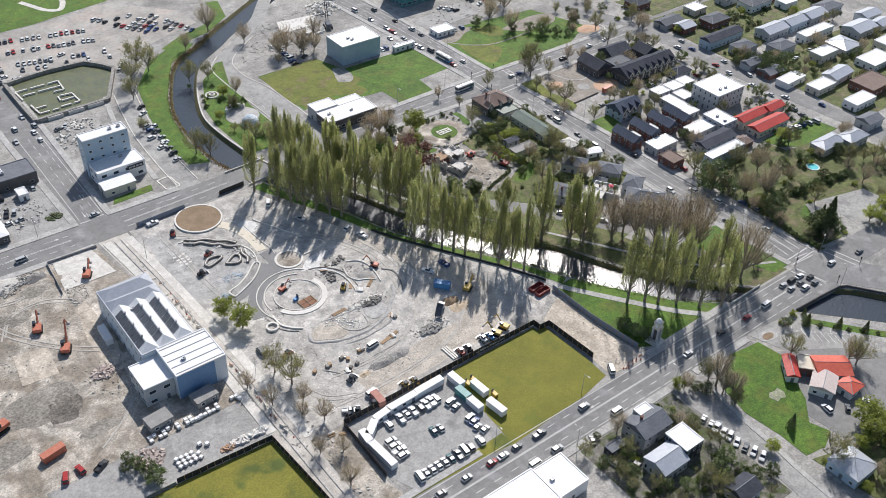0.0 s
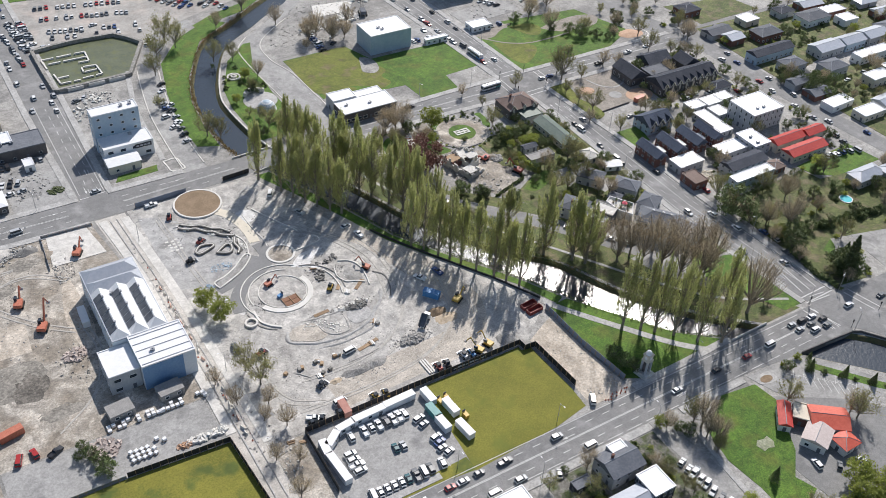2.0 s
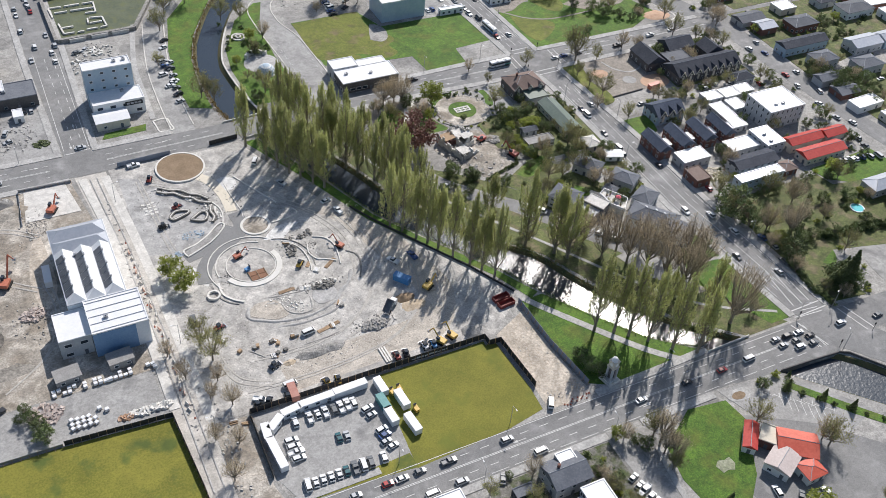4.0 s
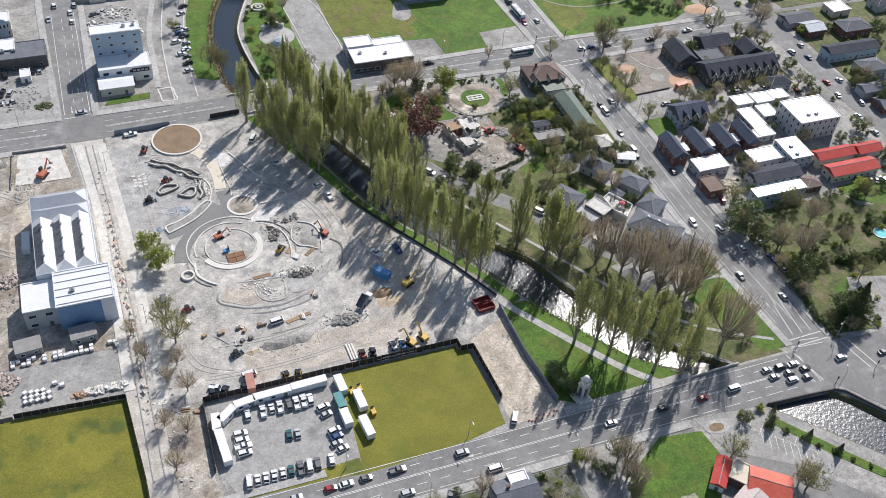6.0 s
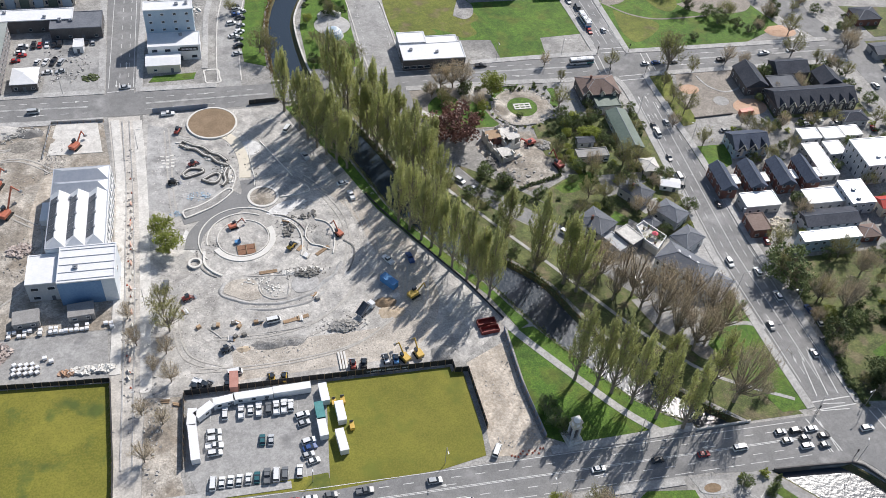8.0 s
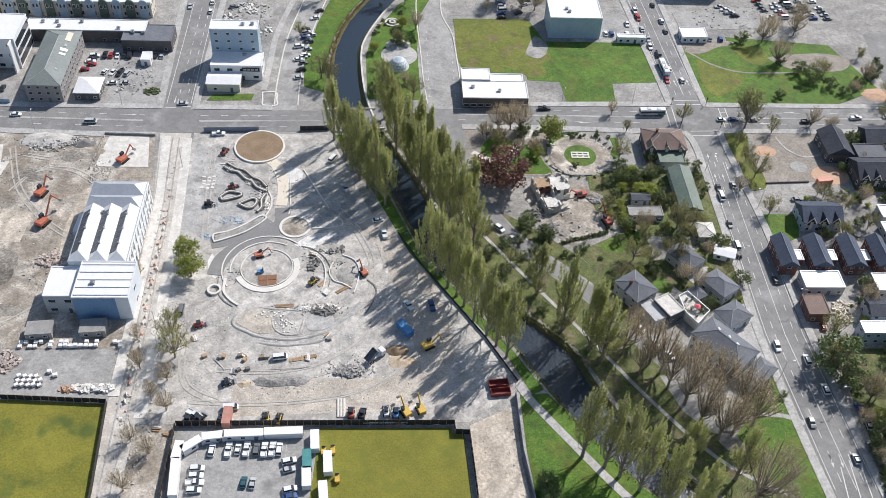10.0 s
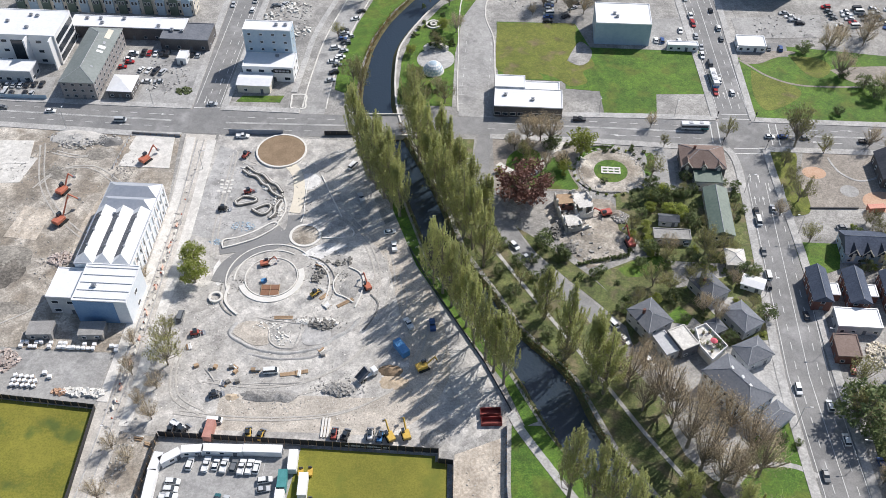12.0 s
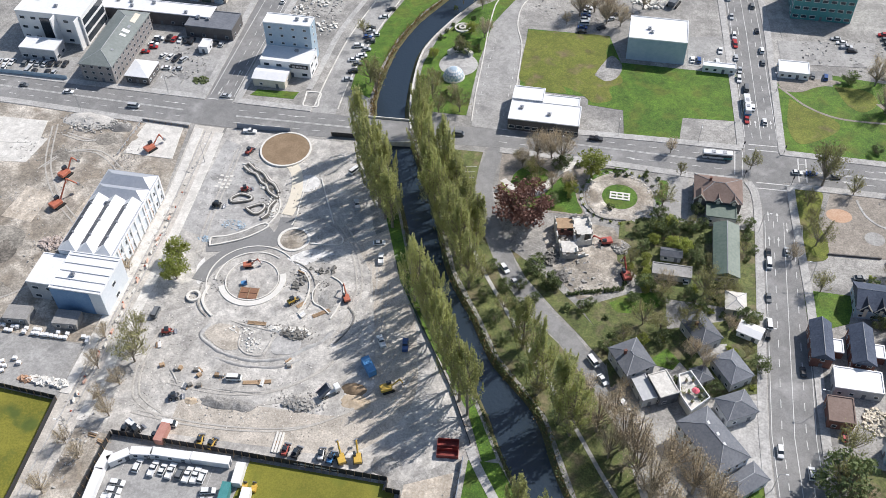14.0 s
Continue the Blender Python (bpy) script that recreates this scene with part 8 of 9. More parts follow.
hoarding([(-43.6, 78), (-63, 78.6), (-64.4, 58)], 1.2, STEEL, "low mesh fence round a pale slab")


def parapet(pts, H, half, material, label, name="parapet_wall"):
    bm = bmesh.new()
    strip(bm, pts, half, -1.6, H)
    tagged(new(name, mesh_of(bm, name, material)), label, "wall", kind="structure")


# dark tone serves the dark railing and the shade on the wall face
parapet([(154, -108.9), (168, -109.6), (179, -110.4), (182, -112), (193, -127), (212, -155)], 1.0, 0.2, DARKBRICK, "river wall and bridge parapet, face shade in its dark colour")
parapet([(136, -92.1), (154, -91.7)], 0.9, 0.2, CONC, "pale concrete bridge parapet")
parapet([(26, 81.8), (46, 84.4)], 0.8, 0.2, CONC, "pale concrete bridge parapet")
parapet([(22, 96.2), (42, 97)], 0.8, 0.2, CONC, "pale concrete bridge parapet")
parapet([(x + 0.4, y) for x, y in RIVER_E[20:37]], 0.5, 0.35, CONC, "white curved river wall of the memorial garden")


# ---- the playground works ----
def low_wall(pts, half, H, material, label, name="low_wall", closed=False, z0=-0.05, category="wall"):
    pts = smooth(pts + pts[:1] if closed else pts, 5)
    bm = bmesh.new()
    strip(bm, pts, half, z0, H)
    return tagged(new(name, mesh_of(bm, name, material)), label, category)


def ring_wall(cx, cy, r, half, H, material, label, a0=0, a1=360, name="ring_wall"):
    pts = ellipse(cx, cy, r, r, 56, a0, a1)
    if a1 - a0 >= 360:
        pts.append(pts[0])
    bm = bmesh.new()
    strip(bm, pts, half, -0.05, H)
    return tagged(new(name, mesh_of(bm, name, material)), label, "wall")


def disc(name, cx, cy, r, z, material, label, category="ground"):
    return slab(name, ellipse(cx, cy, r, r, 48), z, material, label, category)


KERB = mat("fresh_white_concrete", (0.64, 0.62, 0.57), (0.72, 0.7, 0.66), s1=0.3, s2=2.5)
NEWSEAL = mat("fresh_grey_seal", (0.2, 0.2, 0.2), (0.25, 0.25, 0.247), s1=0.1, s2=1.5)
ROCKWALL = mat("grey_rock_wall", (0.17, 0.162, 0.15), (0.38, 0.365, 0.34), s1=0.6, s2=2.4, bump=0.1)
STONE = mat("dark_rock_edging", (0.12, 0.115, 0.105), (0.26, 0.25, 0.23), s1=0.6, s2=3.0, bump=0.1)
disc("planter_soil", -2.6, 72, 9.3, 0.45, MULCH, "brown soil filling a round planter", "planter")
ring_wall(-2.6, 72, 9.4, 0.34, 0.65, KERB, "round planter wall of pale concrete")
path("path_cream", [(1.6, 64.6), (5.0, 60.6), (7.6, 53.2), (8.5, 45.4), (8.3, 38.7)], 2.05, 0.07, CREAM, "curving cream concrete path")
path("path_seal", [(9, 37.5), (9.4, 31), (7, 25.5), (1, 21.4), (-5.5, 17), (-10, 11), (-11.4, 4)], 2.7, 0.06, NEWSEAL, "curving dark sealed path round the ring")
path("path_seal_arc", [(-14.5, 19), (-8, 21), (-1, 25), (5, 31)], 2.6, 0.055, NEWSEAL, "dark sealed path below an arc planter")
disc("ring_gravel", 14.2, 27.7, 5.0, 0.08, DIRT, "sandy gravel inside a small ring")
ring_wall(14.2, 27.7, 5.2, 0.45, 0.35, KERB, "small ring of pale concrete kerb")
disc("ring_floor", 6, 7.4, 9.0, 0.05, SITE, "gravel floor inside the large ring")
ring_wall(6, 7.4, 8.8, 0.16, 0.4, KERB, "inner concrete kerb of the large ring", 20, 380)
ring_wall(6, 7.4, 10.2, 1.0, 0.3, KERB, "broad pale concrete seat ring", 205, 385)
ring_wall(6, 7.4, 15.2, 0.2, 0.35, KERB, "outer concrete kerb of the large ring", 50, 215)
ring_wall(6, 7.4, 12.4, 0.2, 0.3, KERB, "dark-edged concrete kerb of the large ring", 60, 190)
ring_wall(-10.5, -3.0, 2.0, 0.35, 0.9, KERB, "small round concrete well ring")
low_wall([(-7.4, 2.4), (-7.4, -3.2), (-5, -7), (-1.8, -9.6)], 0.4, 0.5, KERB, "curved pale concrete wall beside a well ring")
low_wall([(-9.8, 1.8), (-9.4, -3), (-7.0, -7.4), (-3.6, -10)], 0.25, 0.3, ROCKWALL, "curved dark edging beside a well ring")
low_wall([(-16.5, 61.7), (-11, 60.6), (-5.9, 57.6), (-1, 53), (2.3, 47.9), (4.8, 41), (3.6, 34), (0.5, 30.4)], 0.22, 0.35, KERB, "long curved kerb round the rock garden")
low_wall([(-13.4, 19.6), (-8, 22), (-2, 25.6), (3.4, 31.4), (1.6, 33), (-4, 28.2), (-9.4, 24.8), (-14, 23.2), (-13.4, 19.6)], 0.28, 0.6, KERB, "arc planter wall of pale concrete")
slab("arc_planter_soil", [(-13.2, 20.2), (-8, 22.4), (-2, 26), (2.8, 31.2), (1.4, 32.4), (-4, 27.8), (-9.4, 24.4), (-13.6, 22.8)], 0.4, HEAPGREY, "grey gravel in an arc planter", "planter")
low_wall([(-15, 60), (-12, 57.6), (-9, 56.6), (-6, 53), (-3.4, 51.4), (-1.4, 48.4), (2.6, 46)], 0.55, 0.8, STONE, "jagged dark rock edging of a dry stream")
low_wall([(-13.8, 62), (-10, 59), (-6.6, 57.6), (-3.4, 54), (-0.6, 52.4), (2.2, 48.6)], 0.55, 0.8, STONE, "jagged dark rock edging of a dry stream")
# dark stone of these loops also carries the shade of the trench inside
low_wall([(-14, 43), (-11.4, 45.6), (-7.2, 45), (-6.8, 43.4), (-10, 42), (-13, 41.2)], 0.55, 0.8, STONE, "closed loop of dark rock edging with trench shade in its colour", closed=True)
low_wall([(-7, 39), (-2.6, 42), (-0.6, 41), (-1.4, 38), (-3.4, 37)], 0.55, 0.8, STONE, "closed loop of dark rock edging with trench shade in its colour", closed=True)
low_wall([(2.2, 44.6), (1.0, 41), (1.4, 37.6), (0, 35)], 0.55, 0.8, STONE, "dark rock edging beside the curved kerb")
low_wall([(3.4, 43.6), (2.6, 40.6), (2.8, 37.4)], 0.3, 0.5, KERB, "short stepped concrete wall")
low_wall([(10.4, 60), (10.6, 52), (11.2, 44), (11.8, 38), (11.4, 34)], 0.18, 0.3, KERB, "long curved kerb beside the cream path")
disc("shade_gravel", 10.8, 55.6, 4.5, 0.05, DUST, "pale gravel inside a thin round kerb")
ring_wall(10.8, 55.6, 4.6, 0.12, 0.14, FOOTPATH, "thin round concrete kerb in the tree shade")
low_wall([(15.2, 59), (20, 49), (25.7, 37.6)], 0.22, 0.4, KERB, "straight pale concrete wall in the tree shade")
low_wall([(20.3, 26.8), (26, 27.2), (30.6, 28.2), (31, 30.4), (29.9, 32)], 0.2, 0.4, KERB, "bent pale kerb beside the small ring")
low_wall([(20.2, 15.4), (24.4, 11), (26, 6), (25.9, 0), (25, -3.6)], 0.2, 0.4, KERB, "curved kerb east of the ring")
low_wall([(17.4, 17.8), (22, 16), (26.4, 11), (28, 5), (27.4, -1)], 0.15, 0.35, ROCKWALL, "curved dark kerb east of the ring")
low_wall([(31.6, 13.6), (35.6, 11.4), (37.6, 6.6), (37, 0.4), (36, -4)], 0.2, 0.45, KERB, "curved kerb round a hollow")
low_wall([(28.4, 10), (27.4, 5.6), (29, 1.6), (32, 0.2), (35.2, -2)], 0.2, 0.45, KERB, "winding kerb round a hollow")
low_wall([(40.4, 2), (43.4, -2), (42.4, -8), (40, -13)], 0.25, 0.3, SPOIL, "ridge of dark gravel beside a track")


def berm(pts, w, h, material, label, seed):
    """A low bank of loose earth along a line, with an uneven crest and sloping sides."""
    line = [Vector(p) for p in smooth(pts)]
    bm = bmesh.new()
    rows = []
    for i, p in enumerate(line):
        a, b = line[max(i - 1, 0)], line[min(i + 1, len(line) - 1)]
        d = (b - a).normalized()
        side = Vector((d.y, -d.x))
        k = 0.75 + 0.5 * noise.noise(Vector((p.x * 0.35, p.y * 0.35, seed)))
        end = min(1.0, i / 4, (len(line) - 1 - i) / 4)
        rows.append([bm.verts.new((p.x + side.x * u * w * k, p.y + side.y * u * w * k, z * h * k * end - 0.04 if abs(u) == 1 else 0.03 + z * h * k * end)) for u, z in ((-1, 0), (-0.45, 0.6), (0.0, 1), (0.35, 0.8), (0.7, 0.3), (1, 0))])
    for r, q in zip(rows, rows[1:]):
        for i in range(5):
            bm.faces.new((r[i], r[i + 1], q[i + 1], q[i])).smooth = True
    bm.normal_update()
    if sum(f.normal.z for f in bm.faces) < 0:
        bmesh.ops.reverse_faces(bm, faces=bm.faces)
    return tagged(new("earth_bank", mesh_of(bm, "earth_bank", material)), label, "earth bank")


berm([(-1.2, -12.6), (-2.8, -17.4), (1.0, -20.4), (6.8, -23), (14.8, -24.1), (20.8, -23.3), (26.9, -21), (31.4, -16.7), (35.6, -13.3), (38.3, -7.9)], 1.0, 0.55, OLDSEAL, "curved gravel lip of a shallow bowl", 1)
berm([(5, -25), (12.7, -26.4), (20, -26), (26.2, -24.6), (31, -21)], 0.8, 0.4, OLDSEAL, "lower gravel terrace below a bowl", 2)
berm([(4.4, -10), (8.9, -11.1), (14.4, -11.5), (18.6, -11.9), (23, -11.8)], 0.6, 0.3, SITE, "low gravel ridge above a bowl", 3)
berm([(9.6, -14), (10, -17.4), (11, -20), (14.1, -22), (18.4, -21.8), (19.6, -18.5), (20, -15)], 0.6, 0.4, SITE, "looped gravel lip inside a bowl", 4)
berm([(8.3, -36.1), (14, -35.9), (19.5, -35.6), (25, -34.6)], 0.6, 0.35, HEAPGREY, "low gravel ridge beside a windrow", 5)
berm([(-7.4, -31.4), (-5, -34), (-2.4, -37.2)], 0.6, 0.4, HEAPGREY, "short gravel ridge beside a track", 6)
slab("bowl_floor", smooth([(-1, -14), (2, -12), (8, -12.6), (10, -16), (10.6, -20.6), (6, -21.6), (1, -19), (-1.6, -17), (-1, -14)])[:-1], 0.04, HAUL, "tan trodden floor of a shallow bowl", "ground")
slab("grey_slope", smooth([(21.6, -13), (25, -12.6), (29, -13.6), (29.6, -17), (27.4, -19.6), (22.4, -20.4), (20.6, -17), (21.6, -13)])[:-1], 0.045, OLDSEAL, "smooth grey slope inside a bowl", "ground")


for pts, loop in (([(-15, 60), (-12, 57.6), (-9, 56.6), (-6, 53), (-3.4, 51.4), (-1.4, 48.4), (2.6, 46)], False), ([(-13.8, 62), (-10, 59), (-6.6, 57.6), (-3.4, 54), (-0.6, 52.4), (2.2, 48.6)], False),
                  ([(-14, 43), (-11.4, 45.6), (-7.2, 45), (-6.8, 43.4), (-10, 42), (-13, 41.2)], True), ([(-7, 39), (-2.6, 42), (-0.6, 41), (-1.4, 38), (-3.4, 37)], True), ([(2.2, 44.6), (1.0, 41), (1.4, 37.6), (0, 35)], False)):
    low_wall(pts, 0.17, 0.9, KERB, "thin pale coping on dark rock edging", "coping", loop, 0.79)
low_wall([(-4.9, 107.4), (0.7, 107.6), (1.4, 103), (1.6, 98.9), (-3.7, 98.9), (-4.4, 103)], 0.3, 0.2, KERB, "white kerb round a traffic island", "kerb", True)


def heap(x, y, rx, ry, h, material, label, seed, name="earth_mound"):
    bm = bmesh.new()
    n, m = 22, 9
    rows = []
    for j in range(m + 1):
        t = j / m
        row = []
        for i in range(n):
            a = 2 * math.pi * i / n
            w = 1 + 0.25 * noise.noise(Vector((math.cos(a) * 2, math.sin(a) * 2, seed)))
            px, py = rx * t * w * math.cos(a), ry * t * w * math.sin(a)
            z = h * (1 - t) ** 0.9 * (1 + 0.5 * noise.noise(Vector((px * 0.5, py * 0.5, seed + 5)))) + 0.12 * noise.noise(Vector((px * 2, py * 2, seed)))
            row.append(bm.verts.new((x + px, y + py, max(z, 0.0) if t < 1 else -0.05)))
        rows.append(row)
    for r, s in zip(rows, rows[1:]):
        for i in range(n):
            k = (i + 1) % n
            bm.faces.new((r[i], s[i], s[k], r[k]))
    bmesh.ops.remove_doubles(bm, verts=bm.verts, dist=0.005)
    for f in bm.faces:
        f.smooth = True
    return tagged(new(name, mesh_of(bm, name, material)), label, "mound")


TYRE = mat("dark_tyre_track", (0.36, 0.34, 0.31), (0.5, 0.475, 0.435), s1=0.3, s2=2.4, bump=0.05)
TRACKS = ([(44, 22), (47, 8), (46, -8), (40, -22), (28, -33), (12, -37), (-6, -36)], [(50, 14), (52, -4), (49, -20), (40, -32), (24, -39)], [(36, 26), (41, 14), (42, 2), (39, -14)],
          [(-20, 70), (-19, 50), (-18, 30), (-16, 16)], [(-16, 66), (-12, 64), (-8, 66)], [(60, -12), (57, -26), (49, -38), (34, -46), (10, -49), (-12, -48)], [(66, -20), (62, -36), (56, -46)],
          [(-14, -14), (-17, -28), (-14, -42), (-4, -48)], [(22, 44), (30, 36), (38, 26)], [(-60, 50), (-72, 58), (-84, 56), (-90, 46)], [(-64, 22), (-76, 32), (-88, 48), (-96, 70)], [(-66, 70), (-78, 64), (-90, 66)], [(-62, 26), (-60, 10), (-66, -8), (-80, -20)])
for pts in TRACKS:
    for o in (-1.0, 1.0):
        line = [(x + o * 0.8, y + o * 0.6) for x, y in pts]
        path("tyre_track", line, 0.28, 0.036, TYRE, "dark tyre track pressed into the gravel", "tyre track")


heap(12, -40.8, 6.5, 2.2, 1.1, WINDROW, "long heap of grey gravel", 1)
heap(19, -40.6, 4.4, 2.0, 1.0, WINDROW, "long heap of grey gravel", 2)
heap(65.4, -52, 4.2, 3.4, 2.4, HEAPGREY, "cone of grey gravel by the fence", 3)
heap(50.4, -28.6, 4, 2.4, 1.6, MULCH, "heap of brown soil beside a truck", 4)
heap(52, -33, 5, 3, 0.6, SANDHEAP, "spread heap of tan sand", 5)
heap(3.4, -41.6, 2.4, 1.4, 0.7, SANDHEAP, "small heap of yellow sand", 6)
heap(33, 4, 3.6, 4.6, 0.6, HEAPGREY, "low mound inside a hollow", 10)
heap(-66, 68, 6, 3.6, 1.0, DIRT, "flat heap of pale dirt", 11)
heap(-70, 73, 5, 3, 1.4, SPOIL, "flat heap of grey rubble", 12)
heap(-90, 8, 14, 9, 0.35, STAIN, "flat dark stained spread of dirt", 13)
heap(-84, 75, 11, 5, 1.6, RUBBLE, "heap of broken concrete", 14)
heap(-85, 4, 7.5, 8.5, 0.45, mat("dark_brown_dirt", (0.095, 0.086, 0.074), (0.2, 0.18, 0.155), s1=0.15, s2=1.2, spots=((0.3, 0.15), (1.2, 0.15))), "dark brown spread of wet dirt", 25)
heap(-108, -6, 11, 7, 0.2, STAIN, "flat dark stained spread of dirt", 21)
heap(-84, 54, 7, 4, 0.25, STAIN, "flat dark stained spread of dirt", 22)
heap(-72, 66, 6, 4, 0.4, STAIN, "low swirl of dark dirt", 23)
heap(-78, -12, 8, 4, 0.15, STAIN, "flat dark stained spread of dirt", 24)
heap(-104, 40, 9, 6, 1.0, DIRT, "flat heap of pale dirt", 15)
heap(114.5, 36, 10.5, 15, 1.5, DIRT, "pale rubble heap of a pulled-down house", 16)
heap(124, 45, 4, 3, 1.4, DIRT, "pale rubble heap of a pulled-down house", 17)
heap(212, -12, 6, 4, 0.8, CLAY, "tan heap of building rubble", 18)
heap(260, 112, 8, 5, 1.0, CLAY, "tan heap of bare soil", 19)


def scatter_chunks(name, label, n, spots, lo, hi, material, seed, category="rubble"):
    """Broken pieces strewn about, as one mesh."""
    rng = random.Random(seed)
    bm = bmesh.new()
    for _ in range(n):
        x, y, rx, ry, z = spots[rng.randrange(len(spots))]
        a, r = rng.uniform(0, 2 * math.pi), math.sqrt(rng.random())
        s = rng.uniform(lo, hi)
        vs = box(bm, -s, s, -s * rng.uniform(0.4, 0.9), s * rng.uniform(0.4, 0.9), -s * 0.5, s * 0.5)
        m = pose(x + rx * r * math.cos(a), y + ry * r * math.sin(a), z * (1 - r) * rng.random() + s * 0.3, rng.uniform(-30, 30), rng.uniform(-30, 30), rng.uniform(0, 360))
        for v in vs:
            v.co = m @ (v.co + Vector((rng.uniform(-0.3, 0.3) * s, rng.uniform(-0.3, 0.3) * s, 0)))
    return tagged(new(name, mesh_of(bm, name, material)), label, category, kind="stuff")


scatter_chunks("rubble", "pale broken concrete blocks in a heap", 160, [(35.5, -37, 4.6, 2.2, 1.0)], 0.25, 0.8, RUBBLE, 1)
scatter_chunks("rubble", "dark broken rocks in a heap", 130, [(26.4, -11.8, 4.4, 2, 1.0)], 0.25, 0.7, STONE, 2)
scatter_chunks("rubble", "pale broken rocks beside dark ones", 70, [(27, -11, 4.4, 2, 1.0), (20, -11, 2, 1, 0.4)], 0.25, 0.6, KERB, 3)
scatter_chunks("rubble", "pale stones dotted over the sunken bowl", 90, [(14.8, -18, 4, 3, 0.1), (9, -14, 5, 2, 0.1)], 0.12, 0.4, KERB, 41)
scatter_chunks("boulders", "dark boulders dotted beside the ring", 46, [(22, 9.5, 2.6, 3.4, 0.2), (28, 16.4, 5, 2.4, 0.2)], 0.3, 0.7, STONE, 4, "boulders")
scatter_chunks("rubble", "litter of stones over the gravel", 420, [(24, 14, 9, 9, 0.1), (20, -11, 12, 3, 0.1), (36, -36, 8, 4, 0.1), (6, 45, 12, 10, 0.1), (14, -42, 12, 4, 0.1), (5, 60, 12, 10, 0.1)], 0.08, 0.3, RUBBLE, 5)
scatter_chunks("rubble", "dark litter of stones over the gravel", 240, [(24, 12, 9, 9, 0.1), (26, -11, 10, 3, 0.1), (34, -36, 8, 4, 0.1), (4, 44, 10, 10, 0.1), (-6, 4, 5, 4, 0.1)], 0.08, 0.3, STONE, 6)
scatter_chunks("rubble", "rough dark rocks along a dry stream", 170, [(-13, 60.4, 1.6, 1.6, 0.6), (-9, 57.6, 1.6, 1.6, 0.6), (-5.4, 54, 1.6, 1.6, 0.6), (-1.6, 50.4, 1.8, 1.6, 0.6), (1.4, 46.6, 1.4, 1.6, 0.6), (1.4, 39.4, 1.0, 3.4, 0.5)], 0.2, 0.55, STONE, 42)
scatter_chunks("rubble", "pale blocks along a dry stream", 110, [(-12, 58.4, 1.8, 1.8, 0.5), (-4, 51.6, 2, 2, 0.5), (0.8, 44.6, 1.6, 3, 0.5), (3, 38.4, 1.0, 3.4, 0.4)], 0.2, 0.5, KERB, 43)
scatter_chunks("rubble", "pale blue-grey chips spilled on old seal", 160, [(-9, 30.6, 4.4, 2.6, 0.1), (-16.6, 22.4, 2.4, 1.4, 0.1)], 0.08, 0.3, BLUEWALL, 44)
scatter_chunks("rubble", "small debris strewn over the works", 900, [(-18, 50, 8, 24, 0.1), (10, 0, 34, 40, 0.1), (-14, -20, 10, 30, 0.1), (30, -40, 34, 12, 0.1), (48, 10, 10, 22, 0.1)], 0.06, 0.17, SPOIL, 45)
scatter_chunks("rubble", "pale debris strewn over the works", 900, [(-18, 50, 8, 24, 0.1), (10, 0, 34, 40, 0.1), (-14, -20, 10, 30, 0.1), (30, -40, 34, 12, 0.1), (48, 10, 10, 22, 0.1)], 0.06, 0.2, KERB, 46)
scatter_chunks("building_materials", "pallets and blocks left on a cleared lot", 70, [(-16, 172, 9, 4, 0.3), (-24, 160, 4, 8, 0.2), (-10, 152, 5, 6, 0.2)], 0.3, 0.9, KERB, 48, "materials")
scatter_chunks("rubble", "scraps strewn over gravel lots", 500, [(-16, 160, 12, 20, 0.1), (100, 186, 22, 16, 0.1), (120, 208, 24, 16, 0.2), (-62, 116, 12, 14, 0.1), (215, 170, 26, 12, 0.1)], 0.12, 0.5, RUBBLE, 49)
scatter_chunks("rubble", "dark scraps strewn over gravel lots", 260, [(-16, 160, 12, 20, 0.1), (100, 186, 22, 16, 0.1), (120, 208, 24, 16, 0.2), (-62, 116, 12, 14, 0.1), (215, 170, 26, 12, 0.1)], 0.1, 0.4, SPOIL, 50)
scatter_chunks("rubble", "pale rubble of a pulled-down building", 300, [(148, 218, 10, 10, 1.5), (128, 196, 8, 5, 0.6), (104, 192, 5, 5, 0.4)], 0.3, 1.1, KERB, 47)
scatter_chunks("rubble", "broken concrete over the demolition ground", 700, [(-84, 74, 12, 5, 1.8), (-70, 40, 26, 30, 0.1), (-96, 60, 14, 12, 0.3), (-110, 20, 24, 24, 0.1), (-68, 5, 8, 10, 0.4), (-62, 56, 3, 8, 0.3)], 0.08, 0.32, RUBBLE, 7)
scatter_chunks("rubble", "dark clods and twisted steel over the demolition ground", 560, [(-80, 60, 22, 16, 0.2), (-70, 40, 26, 30, 0.1), (-96, 30, 20, 30, 0.1), (-66, 6, 8, 8, 0.3), (-58, 60, 2, 10, 0.3)], 0.05, 0.2, SPOIL, 31)
SCRAP = mat("pinkish_scrap_timber", (0.36, 0.29, 0.255), (0.56, 0.49, 0.45), s1=0.6, s2=3)
scatter_chunks("scrap_timber", "heap of pinkish grey scrap timber", 120, [(-68, 11, 4, 3.4, 0.9)], 0.15, 0.7, SCRAP, 8, "timber heap")
scatter_chunks("scrap_timber", "heap of pale scrap timber", 160, [(-71, -33, 5, 4.6, 0.9)], 0.15, 0.7, SCRAP, 9, "timber heap")
scatter_chunks("rubble", "rubble strewn along the closed street", 240, [(-33, 20, 2.4, 44, 0.1), (-31, -40, 3, 30, 0.1), (-24, -60, 3, 30, 0.1)], 0.12, 0.45, RUBBLE, 10)
